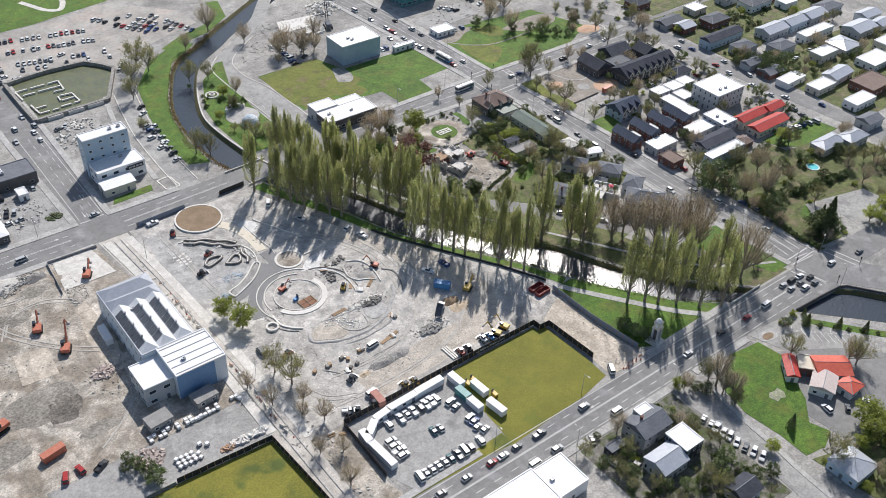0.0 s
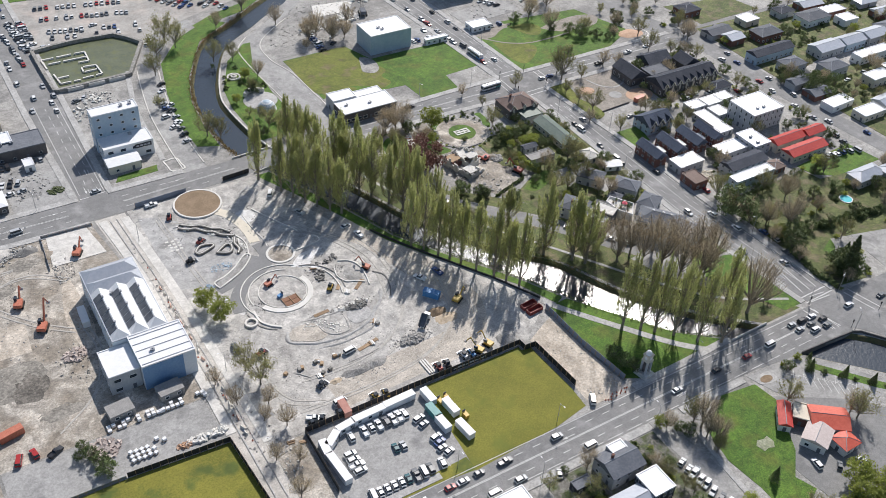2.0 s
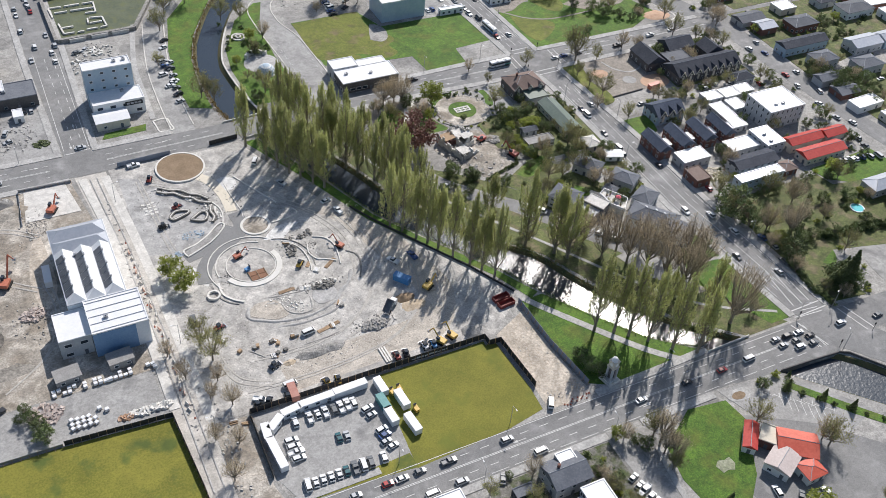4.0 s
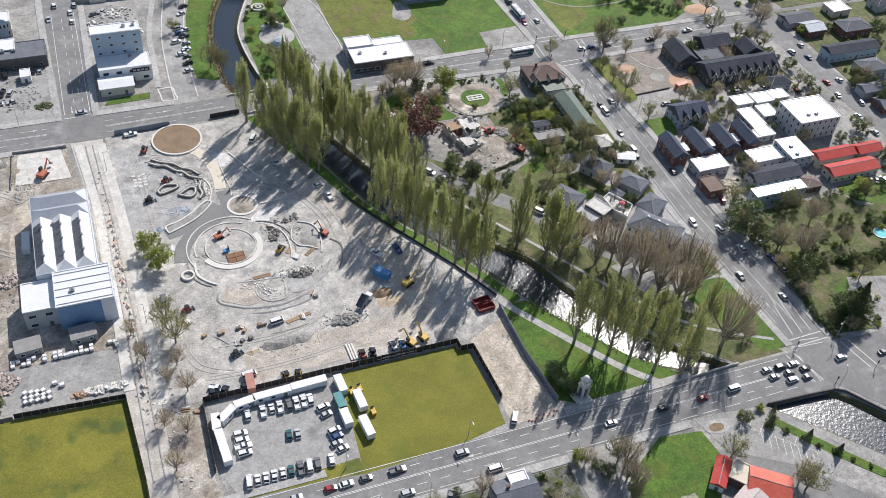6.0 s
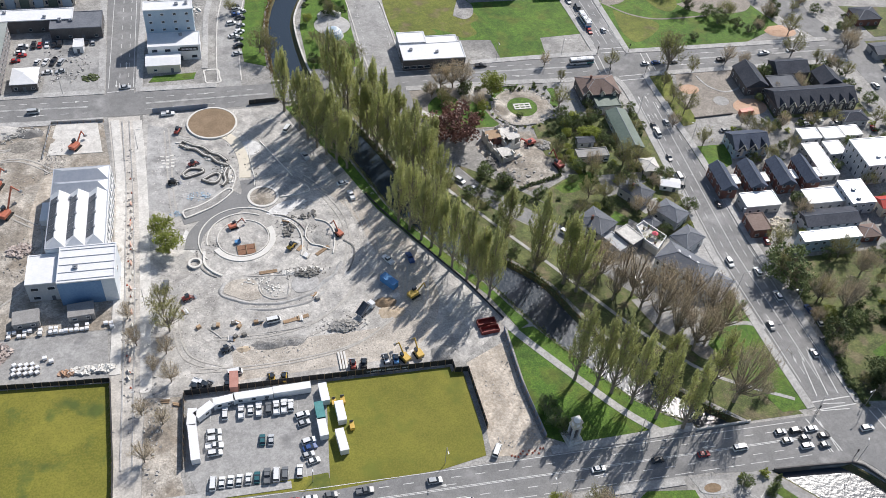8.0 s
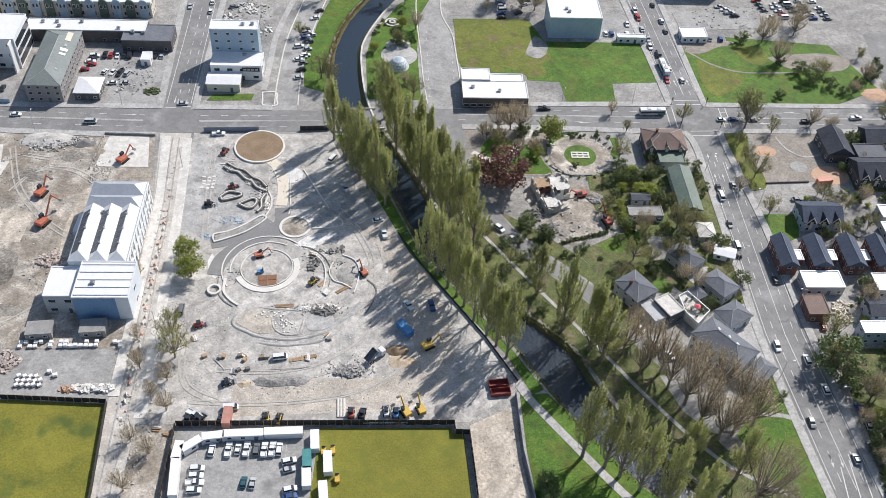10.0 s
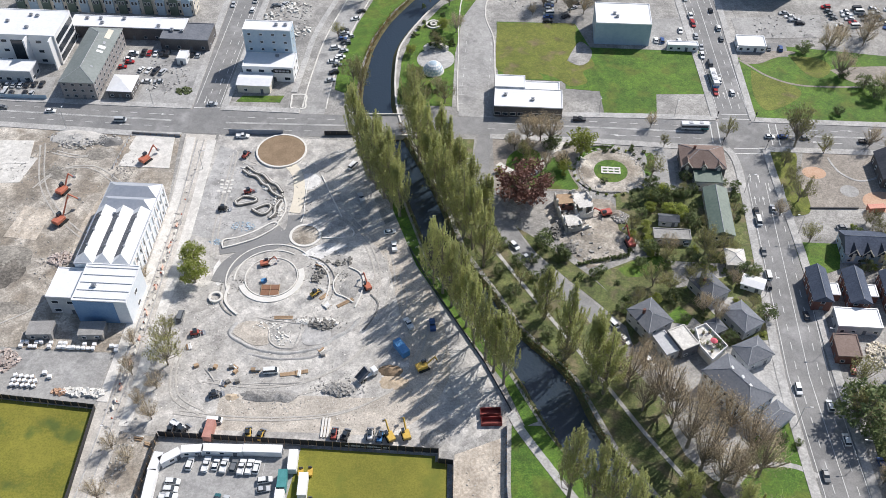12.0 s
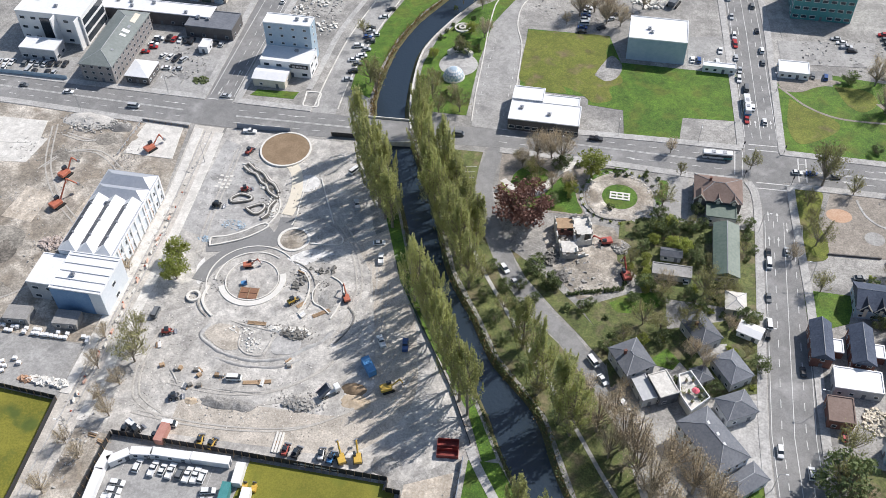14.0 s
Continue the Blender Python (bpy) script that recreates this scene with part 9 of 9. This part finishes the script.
scatter_chunks("rubble", "broken walls of a pulled-down house", 420, [(106, 44, 5, 6, 1.8), (114, 36, 9, 14, 1.6), (125, 44, 3, 3, 1.2)], 0.15, 0.7, RUBBLE, 11)
scatter_chunks("rubble", "grey rubble ridge of a pulled-down building", 300, [(-82, 72, 9, 4, 1.6), (-72, 74, 6, 3, 1.0)], 0.12, 0.5, RUBBLE, 32)
scatter_chunks("cut_branches", "heap of cut green branches at the street corner", 90, [(-50, 107, 3.4, 2.4, 0.7)], 0.15, 0.6, OLIVE, 33, "branches")
scatter_chunks("rubble", "rubble and broken kerbs along the haul road", 110, [(84.6, -60, 1.6, 12, 0.2), (85.4, -80, 1.8, 10, 0.3), (76, -88, 4, 3, 0.3), (80, -72, 6, 14, 0.05)], 0.07, 0.28, RUBBLE, 34)
scatter_chunks("bricks", "dark bricks heaped beside a demolition", 120, [(102, 35, 3, 4, 1.0), (106, 27, 3, 3, 0.8)], 0.25, 0.8, STONE, 12, "bricks")
scatter_chunks("rubble", "tan rubble round a half-demolished house", 170, [(203, -12, 5, 5, 0.8)], 0.2, 0.6, CREAM, 13)
scatter_chunks("building_materials", "wrapped white building materials along the yard edge", 150, [(-43, -43, 6, 1.4, 1.0), (-37.6, -43, 2, 1.2, 1.2)], 0.25, 0.8, KERB, 14, "materials")
scatter_chunks("building_materials", "pink stacked bricks along the yard edge", 60, [(-49, -43.4, 3, 1.0, 0.8)], 0.25, 0.6, CLAY, 15, "materials")


def pallet(x, y, deg, material, label, w=1.2, h=1.0):
    t = thing("pallet_stack", label, "pallet", "stacked pallets", pose(x, y, 0.05, 0, 0, deg))
    bm = bmesh.new()
    for k in (-0.5, 0, 0.5):
        box(bm, -w / 2, w / 2, k - 0.06, k + 0.06, 0, 0.12)
    box(bm, -w / 2, w / 2, -0.6, 0.6, 0.12, 0.16)
    part("pallet", bm, TIMBER, t)
    bm = bmesh.new()
    box(bm, -w / 2 + 0.04, w / 2 - 0.04, -0.56, 0.56, 0.17, 0.17 + h)
    bmesh.ops.bevel(bm, geom=bm.edges[:], offset=0.07, segments=1, affect='EDGES')
    part("load", bm, material, t)


pr = random.Random(4)
for k in range(16):
    for r in range(2):
        if pr.random() < 0.8:
            pallet(-67.5 + k * 1.55, -25.6 - r * 1.6 + k * 0.03, 4, WHITE, "white wrapped pallet of building materials", 1.3, pr.uniform(0.7, 1.2))
for k in range(5):
    for r in range(3):
        if pr.random() < 0.8:
            pallet(-64.6 + k * 1.7, -38.6 - r * 1.7, 30, WHITE, "white wrapped pallet of building materials", 1.3, pr.uniform(0.6, 1.1))
for x, y in ((-38.6, -25.4), (-37, -25.6), (-36.6, -27), (-56, -37), (-54, -38.4), (-51, -27)):
    pallet(x, y, 10, WHITE, "white wrapped pallet of building materials", 1.4, 1.0)
for x, y, d in ((-5.1, -31.3, 80), (-4, -31, 80), (1, -30.8, 10), (2.6, -32.4, 60), (8, -31.4, 5), (9.4, -31.2, 5), (4, -36, 20), (-10, -31, 30), (28.6, -24, 10), (1.2, -36.4, 40)):
    pallet(x, y, d, pr.choice((RUBBLE, STONE, TIMBER)), "pallet of paving stone on the gravel", 1.5, 0.8)
for x, y, L, d in ((19, -32, 5, 12), (23, -31, 4, 14), (13.4, -9.8, 6, 4), (32.5, -2.2, 6, 38), (33.2, -50.6, 1.5, 90), (25, 0, 3, 50)):
    for k in range(4):
        bm = bmesh.new()
        box(bm, -L / 2, L / 2, k * 0.35 - 0.7, k * 0.35 - 0.4, 0.02, 0.22)
        if k == 0:
            t = thing("plank_stack", "stack of long timber planks on the gravel", "timber stack", "", pose(x, y, 0.05, 0, 0, d))
        part("plank", bm, TIMBER, t)
for k in range(3):
    bm = bmesh.new()
    box(bm, -0.3, 0.3, -3.4, 3.4, 0.03, 0.5)
    tagged(new("concrete_beam", mesh_of(bm, "concrete_beam", KERB)), "long white precast concrete beam", "beam", "beams by the fence").matrix_basis = pose(32.6 + k * 0.9, -50.6, 0, 0, 0, 2)
# timber formwork in the ring
t = thing("formwork", "square brown timber formwork in four bays", "formwork", "", pose(6.8, 1.6, 0.06, 0, 0, 4))
for i in (-1, 1):
    for j in (-1, 1):
        bm = bmesh.new()
        box(bm, i * 1.55 - 1.4, i * 1.55 + 1.4, j * 1.2 - 1.1, j * 1.2 + 1.1, 0, 0.25)
        part("panel", bm, mat("brown_formwork_ply", (0.2, 0.1, 0.06), (0.28, 0.15, 0.09), s1=0.5, s2=4), t)
for i in (-3.0, 0, 3.0):
    bm = bmesh.new()
    box(bm, i - 0.1, i + 0.1, -2.4, 2.4, 0.25, 0.5)
    part("beam", bm, TIMBER, t)
container(4, 5.2, 20, 1.8, BLUE, "small blue bin inside the ring", 1.0, 1.2, "waste_bin", category="bin")


# cones and barriers along the closed street
def cone(x, y):
    t = thing("traffic_cone", "orange traffic cone on the closed street", "traffic cone", "cones on the closed street", pose(x, y, 0.06))
    bm = bmesh.new()
    tube(bm, (0, 0, 0.05), (0, 0, 0.8), 0.24, 0.05, 8)
    part("cone", bm, ORANGE, t)
    bm = bmesh.new()
    box(bm, -0.28, 0.28, -0.28, 0.28, 0, 0.06)
    part("base", bm, ORANGE, t)


for k in range(14):
    cone(-32.4 + pr.uniform(-0.9, 0.9) + 0.08 * k, 44 - k * 7.4 + pr.uniform(-2, 2))


def road_barrier(x, y, deg, material):
    t = thing("road_barrier", "faded plastic road barrier beside the closed street", "barrier", "barriers on the closed street", pose(x, y, 0.06, 0, 0, deg))
    bm = bmesh.new()
    lo, hi = [(-0.9, -0.28), (0.9, -0.28), (0.9, 0.28), (-0.9, 0.28)], [(-0.85, -0.1), (0.85, -0.1), (0.85, 0.1), (-0.85, 0.1)]
    a, b = [bm.verts.new((*p, 0)) for p in lo], [bm.verts.new((*p, 0.95)) for p in hi]
    bm.faces.new(a[::-1])
    bm.faces.new(b)
    for i in range(4):
        bm.faces.new((a[i], a[(i + 1) % 4], b[(i + 1) % 4], b[i]))
    part("body", bm, material, t)


FADED = mat("faded_barrier_plastic", (0.6, 0.38, 0.3), (0.68, 0.5, 0.42), s1=0.5, s2=3)
for k in range(24):
    road_barrier(-31.9 + pr.uniform(-0.7, 0.7) + 0.05 * k, 30 - k * 3.4 + pr.uniform(-0.8, 0.8), 90 + pr.uniform(-25, 25), KERB if k % 3 else FADED)
for k in range(12):
    cone(78 + k * 0.9, -91 - pr.uniform(0, 2))


def street_lamp(x, y, deg, H=9):
    t = thing("street_lamp", "tall grey steel street lamp by the kerb", "street lamp", "street lamps", pose(x, y, 0, 0, 0, deg))
    bm = bmesh.new()
    tube(bm, (0, 0, 0), (0, 0, H), 0.11, 0.07, 7)
    tube(bm, (0, 0, H - 0.1), (1.8, 0, H + 0.3), 0.06, 0.05, 5)
    part("pole", bm, STEEL, t)
    bm = bmesh.new()
    box(bm, 1.6, 2.4, -0.15, 0.15, H + 0.24, H + 0.38)
    part("lamp_head", bm, WHITE, t)


for x, y, d in ((58, -91.8, 270), (20, -91.6, 270), (86, -108.4, 90), (118, -91.2, 270), (40, -108.2, 90), (171.2, 60, 0), (187, 40, 180), (170.8, 10, 0), (187.6, -10, 180), (172, -40, 0), (189, -50, 180), (166, 120, 0), (180, 140, 180), (120, 103, 270), (100, 85.6, 90), (150, 103.6, 270), (-60, 97, 270), (-90, 80, 90), (220, 86, 90), (176, -92, 315), (180.8, -110, 60), (193, -92, 200), (-30.5, 60, 0), (-26.6, -20, 180), (-26.4, -60, 180)):
    street_lamp(x, y, d)


def traffic_light(x, y, deg):
    t = thing("traffic_light", "black traffic light pole at the crossing", "traffic light", "traffic lights", pose(x, y, 0, 0, 0, deg))
    bm = bmesh.new()
    tube(bm, (0, 0, 0), (0, 0, 4.2), 0.09, 0.08, 7)
    part("pole", bm, BLACK, t)
    bm = bmesh.new()
    box(bm, 0.08, 0.4, -0.2, 0.2, 3.0, 4.1)
    part("signal_head", bm, BLACK, t)


for x, y in ((176.4, -92.2), (180.5, -108.6), (192, -92), (198, -107), (166.6, 86.4), (166.4, 102.4), (181.4, 102.8), (183.4, 86.2)):
    traffic_light(x, y, 45)


# ---- monuments and parks ----
def clock_tower(x, y):
    t = thing("memorial_tower", "pale stone memorial tower with a domed top", "tower", "", pose(x, y, 0, 0, 0, 10) @ Matrix.Diagonal((0.82, 0.82, 1.08, 1)))
    bm = bmesh.new()
    box(bm, -3.2, 3.2, -3.2, 3.2, -0.05, 0.5)
    box(bm, -2.4, 2.4, -2.4, 2.4, 0.5, 1.2)
    part("plinth", bm, CONC, t)
    for sx in (-1, 1):
        for sy in (-1, 1):
            bm = bmesh.new()
            box(bm, sx * 1.25 - 0.4, sx * 1.25 + 0.4, sy * 1.25 - 0.4, sy * 1.25 + 0.4, 1.2, 6.2)
            part("pillar", bm, GREYWALL, t)
    bm = bmesh.new()
    box(bm, -1.8, 1.8, -1.8, 1.8, 6.2, 6.7)
    box(bm, -1.45, 1.45, -1.45, 1.45, 6.7, 8.6)
    box(bm, -1.7, 1.7, -1.7, 1.7, 8.6, 8.9)
    part("shaft", bm, CREAMWALL, t)
    bm = bmesh.new()
    box(bm, -0.95, 0.95, -0.95, 0.95, 1.2, 6.2)
    part("core", bm, DARKBRICK, t, "dark stone core")
    bm = bmesh.new()
    last = None
    for k in range(7):
        a = radians(k * 15)
        ring = [bm.verts.new((1.35 * math.cos(a) * math.cos(radians(j * 30)), 1.35 * math.cos(a) * math.sin(radians(j * 30)), 8.9 + 1.5 * math.sin(a))) for j in range(12)]
        if last:
            for j in range(12):
                bm.faces.new((last[j], last[(j + 1) % 12], ring[(j + 1) % 12], ring[j]))
        last = ring
    part("dome", bm, WHITE, t)
    for d in range(4):
        bm = bmesh.new()
        tube(bm, (0, -1.44, 7.65), (0, -1.52, 7.65), 0.7, 0.7, 16)
        part("clock_face", bm, WHITE, t).matrix_basis = pose(0, 0, 0, 0, 0, d * 90)


clock_tower(97.4, -89)


def geodesic_dome(x, y, r):
    t = thing("dome", "blue and white panelled glass dome", "dome", "", pose(x, y, 0))
    rows = [[(r * math.cos(radians(k * 18)) * math.cos(radians(j * 22.5 + k * 11.25)), r * math.cos(radians(k * 18)) * math.sin(radians(j * 22.5 + k * 11.25)), 0.3 + r * math.sin(radians(k * 18))) for j in range(16)] for k in range(5)]
    top = (0, 0, r + 0.3)
    for k in range(5):
        for j in range(16):
            a, b = rows[k][j], rows[k][(j + 1) % 16]
            tris = [(a, b, top)] if k == 4 else [(a, b, rows[k + 1][j]), (b, rows[k + 1][(j + 1) % 16], rows[k + 1][j])]
            for n, tri in enumerate(tris):
                bm = bmesh.new()
                c = sum((Vector(p) for p in tri), Vector()) / 3
                o = [bm.verts.new(c + (Vector(p) - c) * 0.94) for p in tri]
                i = [bm.verts.new((c + (Vector(p) - c) * 0.94) * 0.97) for p in tri]
                bm.faces.new(o)
                bm.faces.new(i[::-1])
                for q in range(3):
                    bm.faces.new((i[q], i[(q + 1) % 3], o[(q + 1) % 3], o[q]))
                part("pane", bm, BLUEWALL if n or k == 4 else WHITE, t)
    bm = bmesh.new()
    strip(bm, ellipse(0, 0, r, r, 24) + [(r, 0)], 0.25, -0.05, 0.5)
    part("base_ring", bm, CONC, t)


geodesic_dome(51.6, 127.4, 4.3)
disc("memorial_paving", 52, 136, 8, 0.08, FOOTPATH, "round paved court of a memorial garden", "paving")
low_wall([(46.6, 142), (49, 144.6), (53, 145), (56.6, 142.4)], 0.7, 2.0, CONC, "curved pale memorial wall")
ring_wall(49, 162, 3.0, 0.4, 0.6, CONC, "round pale seat in the riverside garden")
ring_wall(49, 162, 1.2, 0.4, 0.9, CONC, "small round fountain basin")

# floral garden
disc("garden_gravel", 122.8, 68.8, 12.2, 0.05, DIRT, "round gravel walk of a floral garden", "path")
disc("garden_lawn", 123, 68.9, 6.3, 0.1, LAWN, "round lawn of a floral garden", "lawn")
bm = bmesh.new()
for k in range(3):
    box(bm, 119.4, 126.6, 67.2 + k * 1.5, 67.9 + k * 1.5, 0.08, 0.45)
for k in range(4):
    box(bm, 119.4 + k * 2.2, 120.0 + k * 2.2, 67.9, 70.2, 0.08, 0.4)
tagged(new("flower_bed", mesh_of(bm, "flower_bed", KERB)), "white flower bed in bars on a round lawn", "flower bed")
scatter_chunks("rocks", "pale rocks ringed round a gravel walk", 150, [(122.8 + 11.8 * math.cos(radians(a)), 68.8 + 11.8 * math.sin(radians(a)), 1.3, 1.3, 0.1) for a in range(0, 360, 12)], 0.15, 0.42, RUBBLE, 20, "rocks")
low_wall([(111, 62), (114, 59), (119, 57), (126, 57.4)], 0.3, 0.5, ROCKWALL, "low rock edging of a garden bed")
low_wall([(112, 80), (117, 83), (124, 83.4)], 0.3, 0.5, ROCKWALL, "low rock edging of a garden bed")
for k in range(26):
    a = radians(20 + k * 13.4)
    plant("shrub", "small round garden shrub by the gravel walk", "shrub", (SHRUB + GSHRUB)[k % 5], 122.8 + 13.6 * math.cos(a), 68.8 + 13.6 * math.sin(a), 0.45, k * 40, "shrubs of the floral garden")
# ruined house
t = thing("ruined_house", "half pulled-down brick house with broken pale walls", "ruin", "", pose(108.4, 46.6, 0, 0, 0, 12) @ Matrix.Scale(1.2, 4))
ragged = random.Random(12)
for x0, x1, y0, y1, h, m_ in ((-5, 5, 4.4, 4.8, 5.2, RUBBLE), (-5, -4.6, -3, 4.4, 4.4, CONC), (4.6, 5, -4, 4.4, 5.8, CONC), (0, 0.4, -9, 4.4, 4.6, KERB), (-4.6, 0, -0.2, 0.2, 3.4, BRICK), (0.4, 4.6, -4.4, -4, 5.0, CONC), (-4, 0, -9.4, -9, 3.6, RUBBLE), (0.4, 3.4, -9, -8.6, 2.6, KERB), (-4.4, -4, -9, -3, 3.0, CONC)):
    bm = bmesh.new()
    along = x1 - x0 > y1 - y0
    u0, u1 = (x0, x1) if along else (y0, y1)
    n = max(2, int((u1 - u0) / 0.9))
    side = [(u0, -0.05), (u1, -0.05)]
    for i in range(n, 0, -1):
        top = h * ragged.uniform(0.5, 1.0)
        side += [(u0 + (u1 - u0) * i / n, top), (u0 + (u1 - u0) * (i - 0.95) / n, top * ragged.uniform(0.9, 1.0))]
    near = [bm.verts.new((u, y0, z) if along else (x0, u, z)) for u, z in side]
    far_side = [bm.verts.new((u, y1, z) if along else (x1, u, z)) for u, z in side]
    bm.faces.new(near)
    bm.faces.new(far_side[::-1])
    for i in range(len(side)):
        j = (i + 1) % len(side)
        bm.faces.new((near[j], near[i], far_side[i], far_side[j]))
    bmesh.ops.recalc_face_normals(bm, faces=bm.faces)
    part("wall", bm, m_, t)
for x0, x1, y0, y1, z in ((0.4, 4.6, -3.8, -0.7, 4.6), (-4, 0, -8.8, -4.4, 2.6)):
    bm = bmesh.new()
    box(bm, x0, x1, y0, y1, z, z + 0.2)
    part("floor", bm, CONC, t)
bm = bmesh.new()
box(bm, 0.4, 4.6, -0.6, 4.4, 2.9, 3.1)
part("floor", bm, CONC, t)
bm = bmesh.new()
box(bm, -4.6, 0, 0.2, 4.4, 2.9, 3.1)
part("floor", bm, TIMBER, t)
# hedge of the vacant section
for k in range(16):
    plant("hedge_shrub", "clipped dark hedge shrub", "hedge", SHRUB[k % 3], 109.6 + k * 1.14, 20.0 + k * 0.36, 0.6, k * 50, "clipped hedge")
# flooded basement
low_wall([(-30, 184), (-12, 184.5), (5.4, 185)], 0.8, 2.0, ROCKWALL, "low broken wall of a flooded basement")
low_wall([(-30.6, 184), (-31, 206), (-31, 227)], 0.8, 2.0, ROCKWALL, "low broken wall of a flooded basement")
low_wall([(-31, 227), (-18, 229), (-7, 229.6), (10, 228.4)], 0.8, 2.0, ROCKWALL, "low broken wall of a flooded basement")
low_wall([(10, 228.4), (16, 221), (20, 214)], 0.8, 2.0, ROCKWALL, "low broken wall of a flooded basement")
low_wall([(20, 214), (13, 200), (5.4, 185)], 0.8, 2.0, ROCKWALL, "low broken wall of a flooded basement")
for a, b in (((-29, 217.4), (-23, 217.4)), ((-21.6, 217.4), (-14.4, 217.5)), ((-13, 217.4), (-7.7, 217.4)), ((-27, 212), (-21, 212)), ((-19.6, 212), (-8.6, 212)), ((-7.8, 217.4), (-8.4, 207.4)), ((-13.4, 207.6), (-8.6, 207.4)),
             ((-12.6, 202.4), (-6.6, 201.6)), ((-6.6, 201.4), (-6.2, 192)), ((-13.2, 197.2), (-7.4, 197.3)), ((-15.6, 191.6), (-10.4, 191.8)), ((-9.2, 191.8), (-6.4, 192)), ((-26.8, 196.5), (-20.9, 196.6)), ((-26.2, 190.8), (-21.4, 190.7)), ((-20, 190.6), (-17, 190.5)),
             ((-29, 217), (-28.5, 207.6)), ((-27, 201), (-26.2, 191)), ((-13.4, 202), (-13.8, 197.4))):
    low_wall([a, ((a[0] + b[0]) / 2, (a[1] + b[1]) / 2 + 0.05), b], 0.36, 0.9, KERB, "pale broken footing wall in a flooded basement")
for x0, x1, y in ((-25, -17.6, 183.6), (-15, -7.4, 184), (-5.4, 2.4, 184.3)):
    low_wall([(x0, y), ((x0 + x1) / 2, y + 0.05), (x1, y + 0.1)], 0.9, 1.7, CONC, "thick pale stub of a basement wall")
slab("pale_floor_slab", [(-63, 59.4), (-43.2, 59.4), (-46, 78.2), (-61, 79.4)], 0.1, CONC, "pale dusty concrete slab of a removed building", "slab")
slab("white_floor_slab", [(-120, 71), (-100, 71.8), (-97.4, 58.7), (-120, 56)], 0.1, CONC, "white dusty concrete slab of a removed building", "slab")
slab("white_floor_slab", [(112, 203), (133, 203), (141, 214), (117, 217)], 0.1, KERB, "white concrete slab of a removed building", "slab")
# swimming pool and playground kit
disc("pool_water", 244, -52.2, 2.6, 0.3, mat("turquoise_pool", (0.1, 0.55, 0.6), (0.15, 0.6, 0.65), rough=0.15), "small turquoise garden pool", "pool")
ring_wall(244, -52.2, 2.8, 0.2, 0.45, WHITE, "white rim of a garden pool")
slab("pale_lawn_patch", [(108.6, -131), (110.4, -129.6), (112.6, -130.2), (114.6, -129.8), (115, -132.4), (113.4, -134.4), (111.4, -133.6), (109.4, -134)], 0.07, mat("thin_pale_grass", (0.2, 0.22, 0.13), (0.34, 0.35, 0.26), s1=0.3, s2=1.5, spots=((0.8, 0.2),)), "thin pale patch of grass on a lawn", "ground")


# reeds on the bank and weed clumps
def tufts(name, label, line, n, off, size, material, seed):
    rng = np.random.default_rng(seed)
    p = np.array(line)
    k = rng.integers(0, len(p) - 1, n)
    f = rng.random((n, 1))
    q = p[k] * (1 - f) + p[k + 1] * f + rng.normal(scale=off, size=(n, 2))
    pts = np.concatenate([q, rng.uniform(-0.7, 0.4, (n, 1))], 1)
    tagged(new(name, leaf_mesh(name, pts, rng.uniform(0.5, 1.0, n) * size, 1.2, material, seed)), label, "reeds", kind="stuff")


REED = mat("brown_reed", (0.2, 0.14, 0.06), (0.32, 0.23, 0.1), s1=0.5, s2=2.0, leaf=0.3)
tufts("reeds", "clumped brown reeds on the river bank", RIVER_W[8:36], 2600, 0.7, 1.0, REED, 1)
tufts("reeds", "dark green sedge on the river bank", RIVER_W[40:76], 2400, 0.6, 0.9, OLIVE, 2)
tufts("reeds", "dark green sedge on the far river bank", RIVER_E[40:76], 2800, 0.7, 0.9, OLIVE, 3)
tufts("reeds", "brown sedge on the far river bank", RIVER_E[36:76], 1600, 0.9, 0.8, REED, 4)


# loose flagstones and small stacks on the gravel
flags = random.Random(77)
for k in range(12):
    bm = bmesh.new()
    box(bm, -0.55 - 0.2 * flags.random(), 0.55, -0.4, 0.4 + 0.2 * flags.random(), -0.02, 0.12)
    ob = tagged(new("flagstone", mesh_of(bm, "flagstone", KERB)), "pale loose concrete flagstone on the gravel", "flagstone", "loose flagstones")
    ob.matrix_world = pose(-21.4 + (k % 3) * 1.9 + flags.uniform(-0.3, 0.3), 54 - (k // 3) * 2.0 + flags.uniform(-0.3, 0.3), 0.04, 0, 0, flags.uniform(-12, 12))
for x, y in ((-14.4, -23.6), (27.9, -21.9), (1.5, -30.6), (8.7, -31.4), (14, -31.1), (22, -31.3), (0, -36.6), (21.3, 13.9), (27, -3.7), (-20.5, -58), (-17.5, -60)):
    n = flags.randrange(2, 5)
    t = thing("material_stack", "stack of timber and steel lengths on bearers", "stack", "stacks of materials on the gravel", pose(x, y, 0.03, 0, 0, flags.uniform(0, 180)))
    for i in range(n):
        bm = bmesh.new()
        h = flags.uniform(0.25, 0.6)
        box(bm, -1.5 + i * 0.1, 1.5 - flags.random(), -0.9 + i * 0.55, -0.45 + i * 0.55, 0.1, 0.1 + h)
        part("wrapped_pack", bm, flags.choice((TIMBER, STEEL, KERB, WHITE)), t)
    for sx in (-1, 0.6):
        bm = bmesh.new()
        box(bm, sx - 0.08, sx + 0.08, -1, 1.2, -0.05, 0.1)
        part("bearer", bm, TIMBER, t)
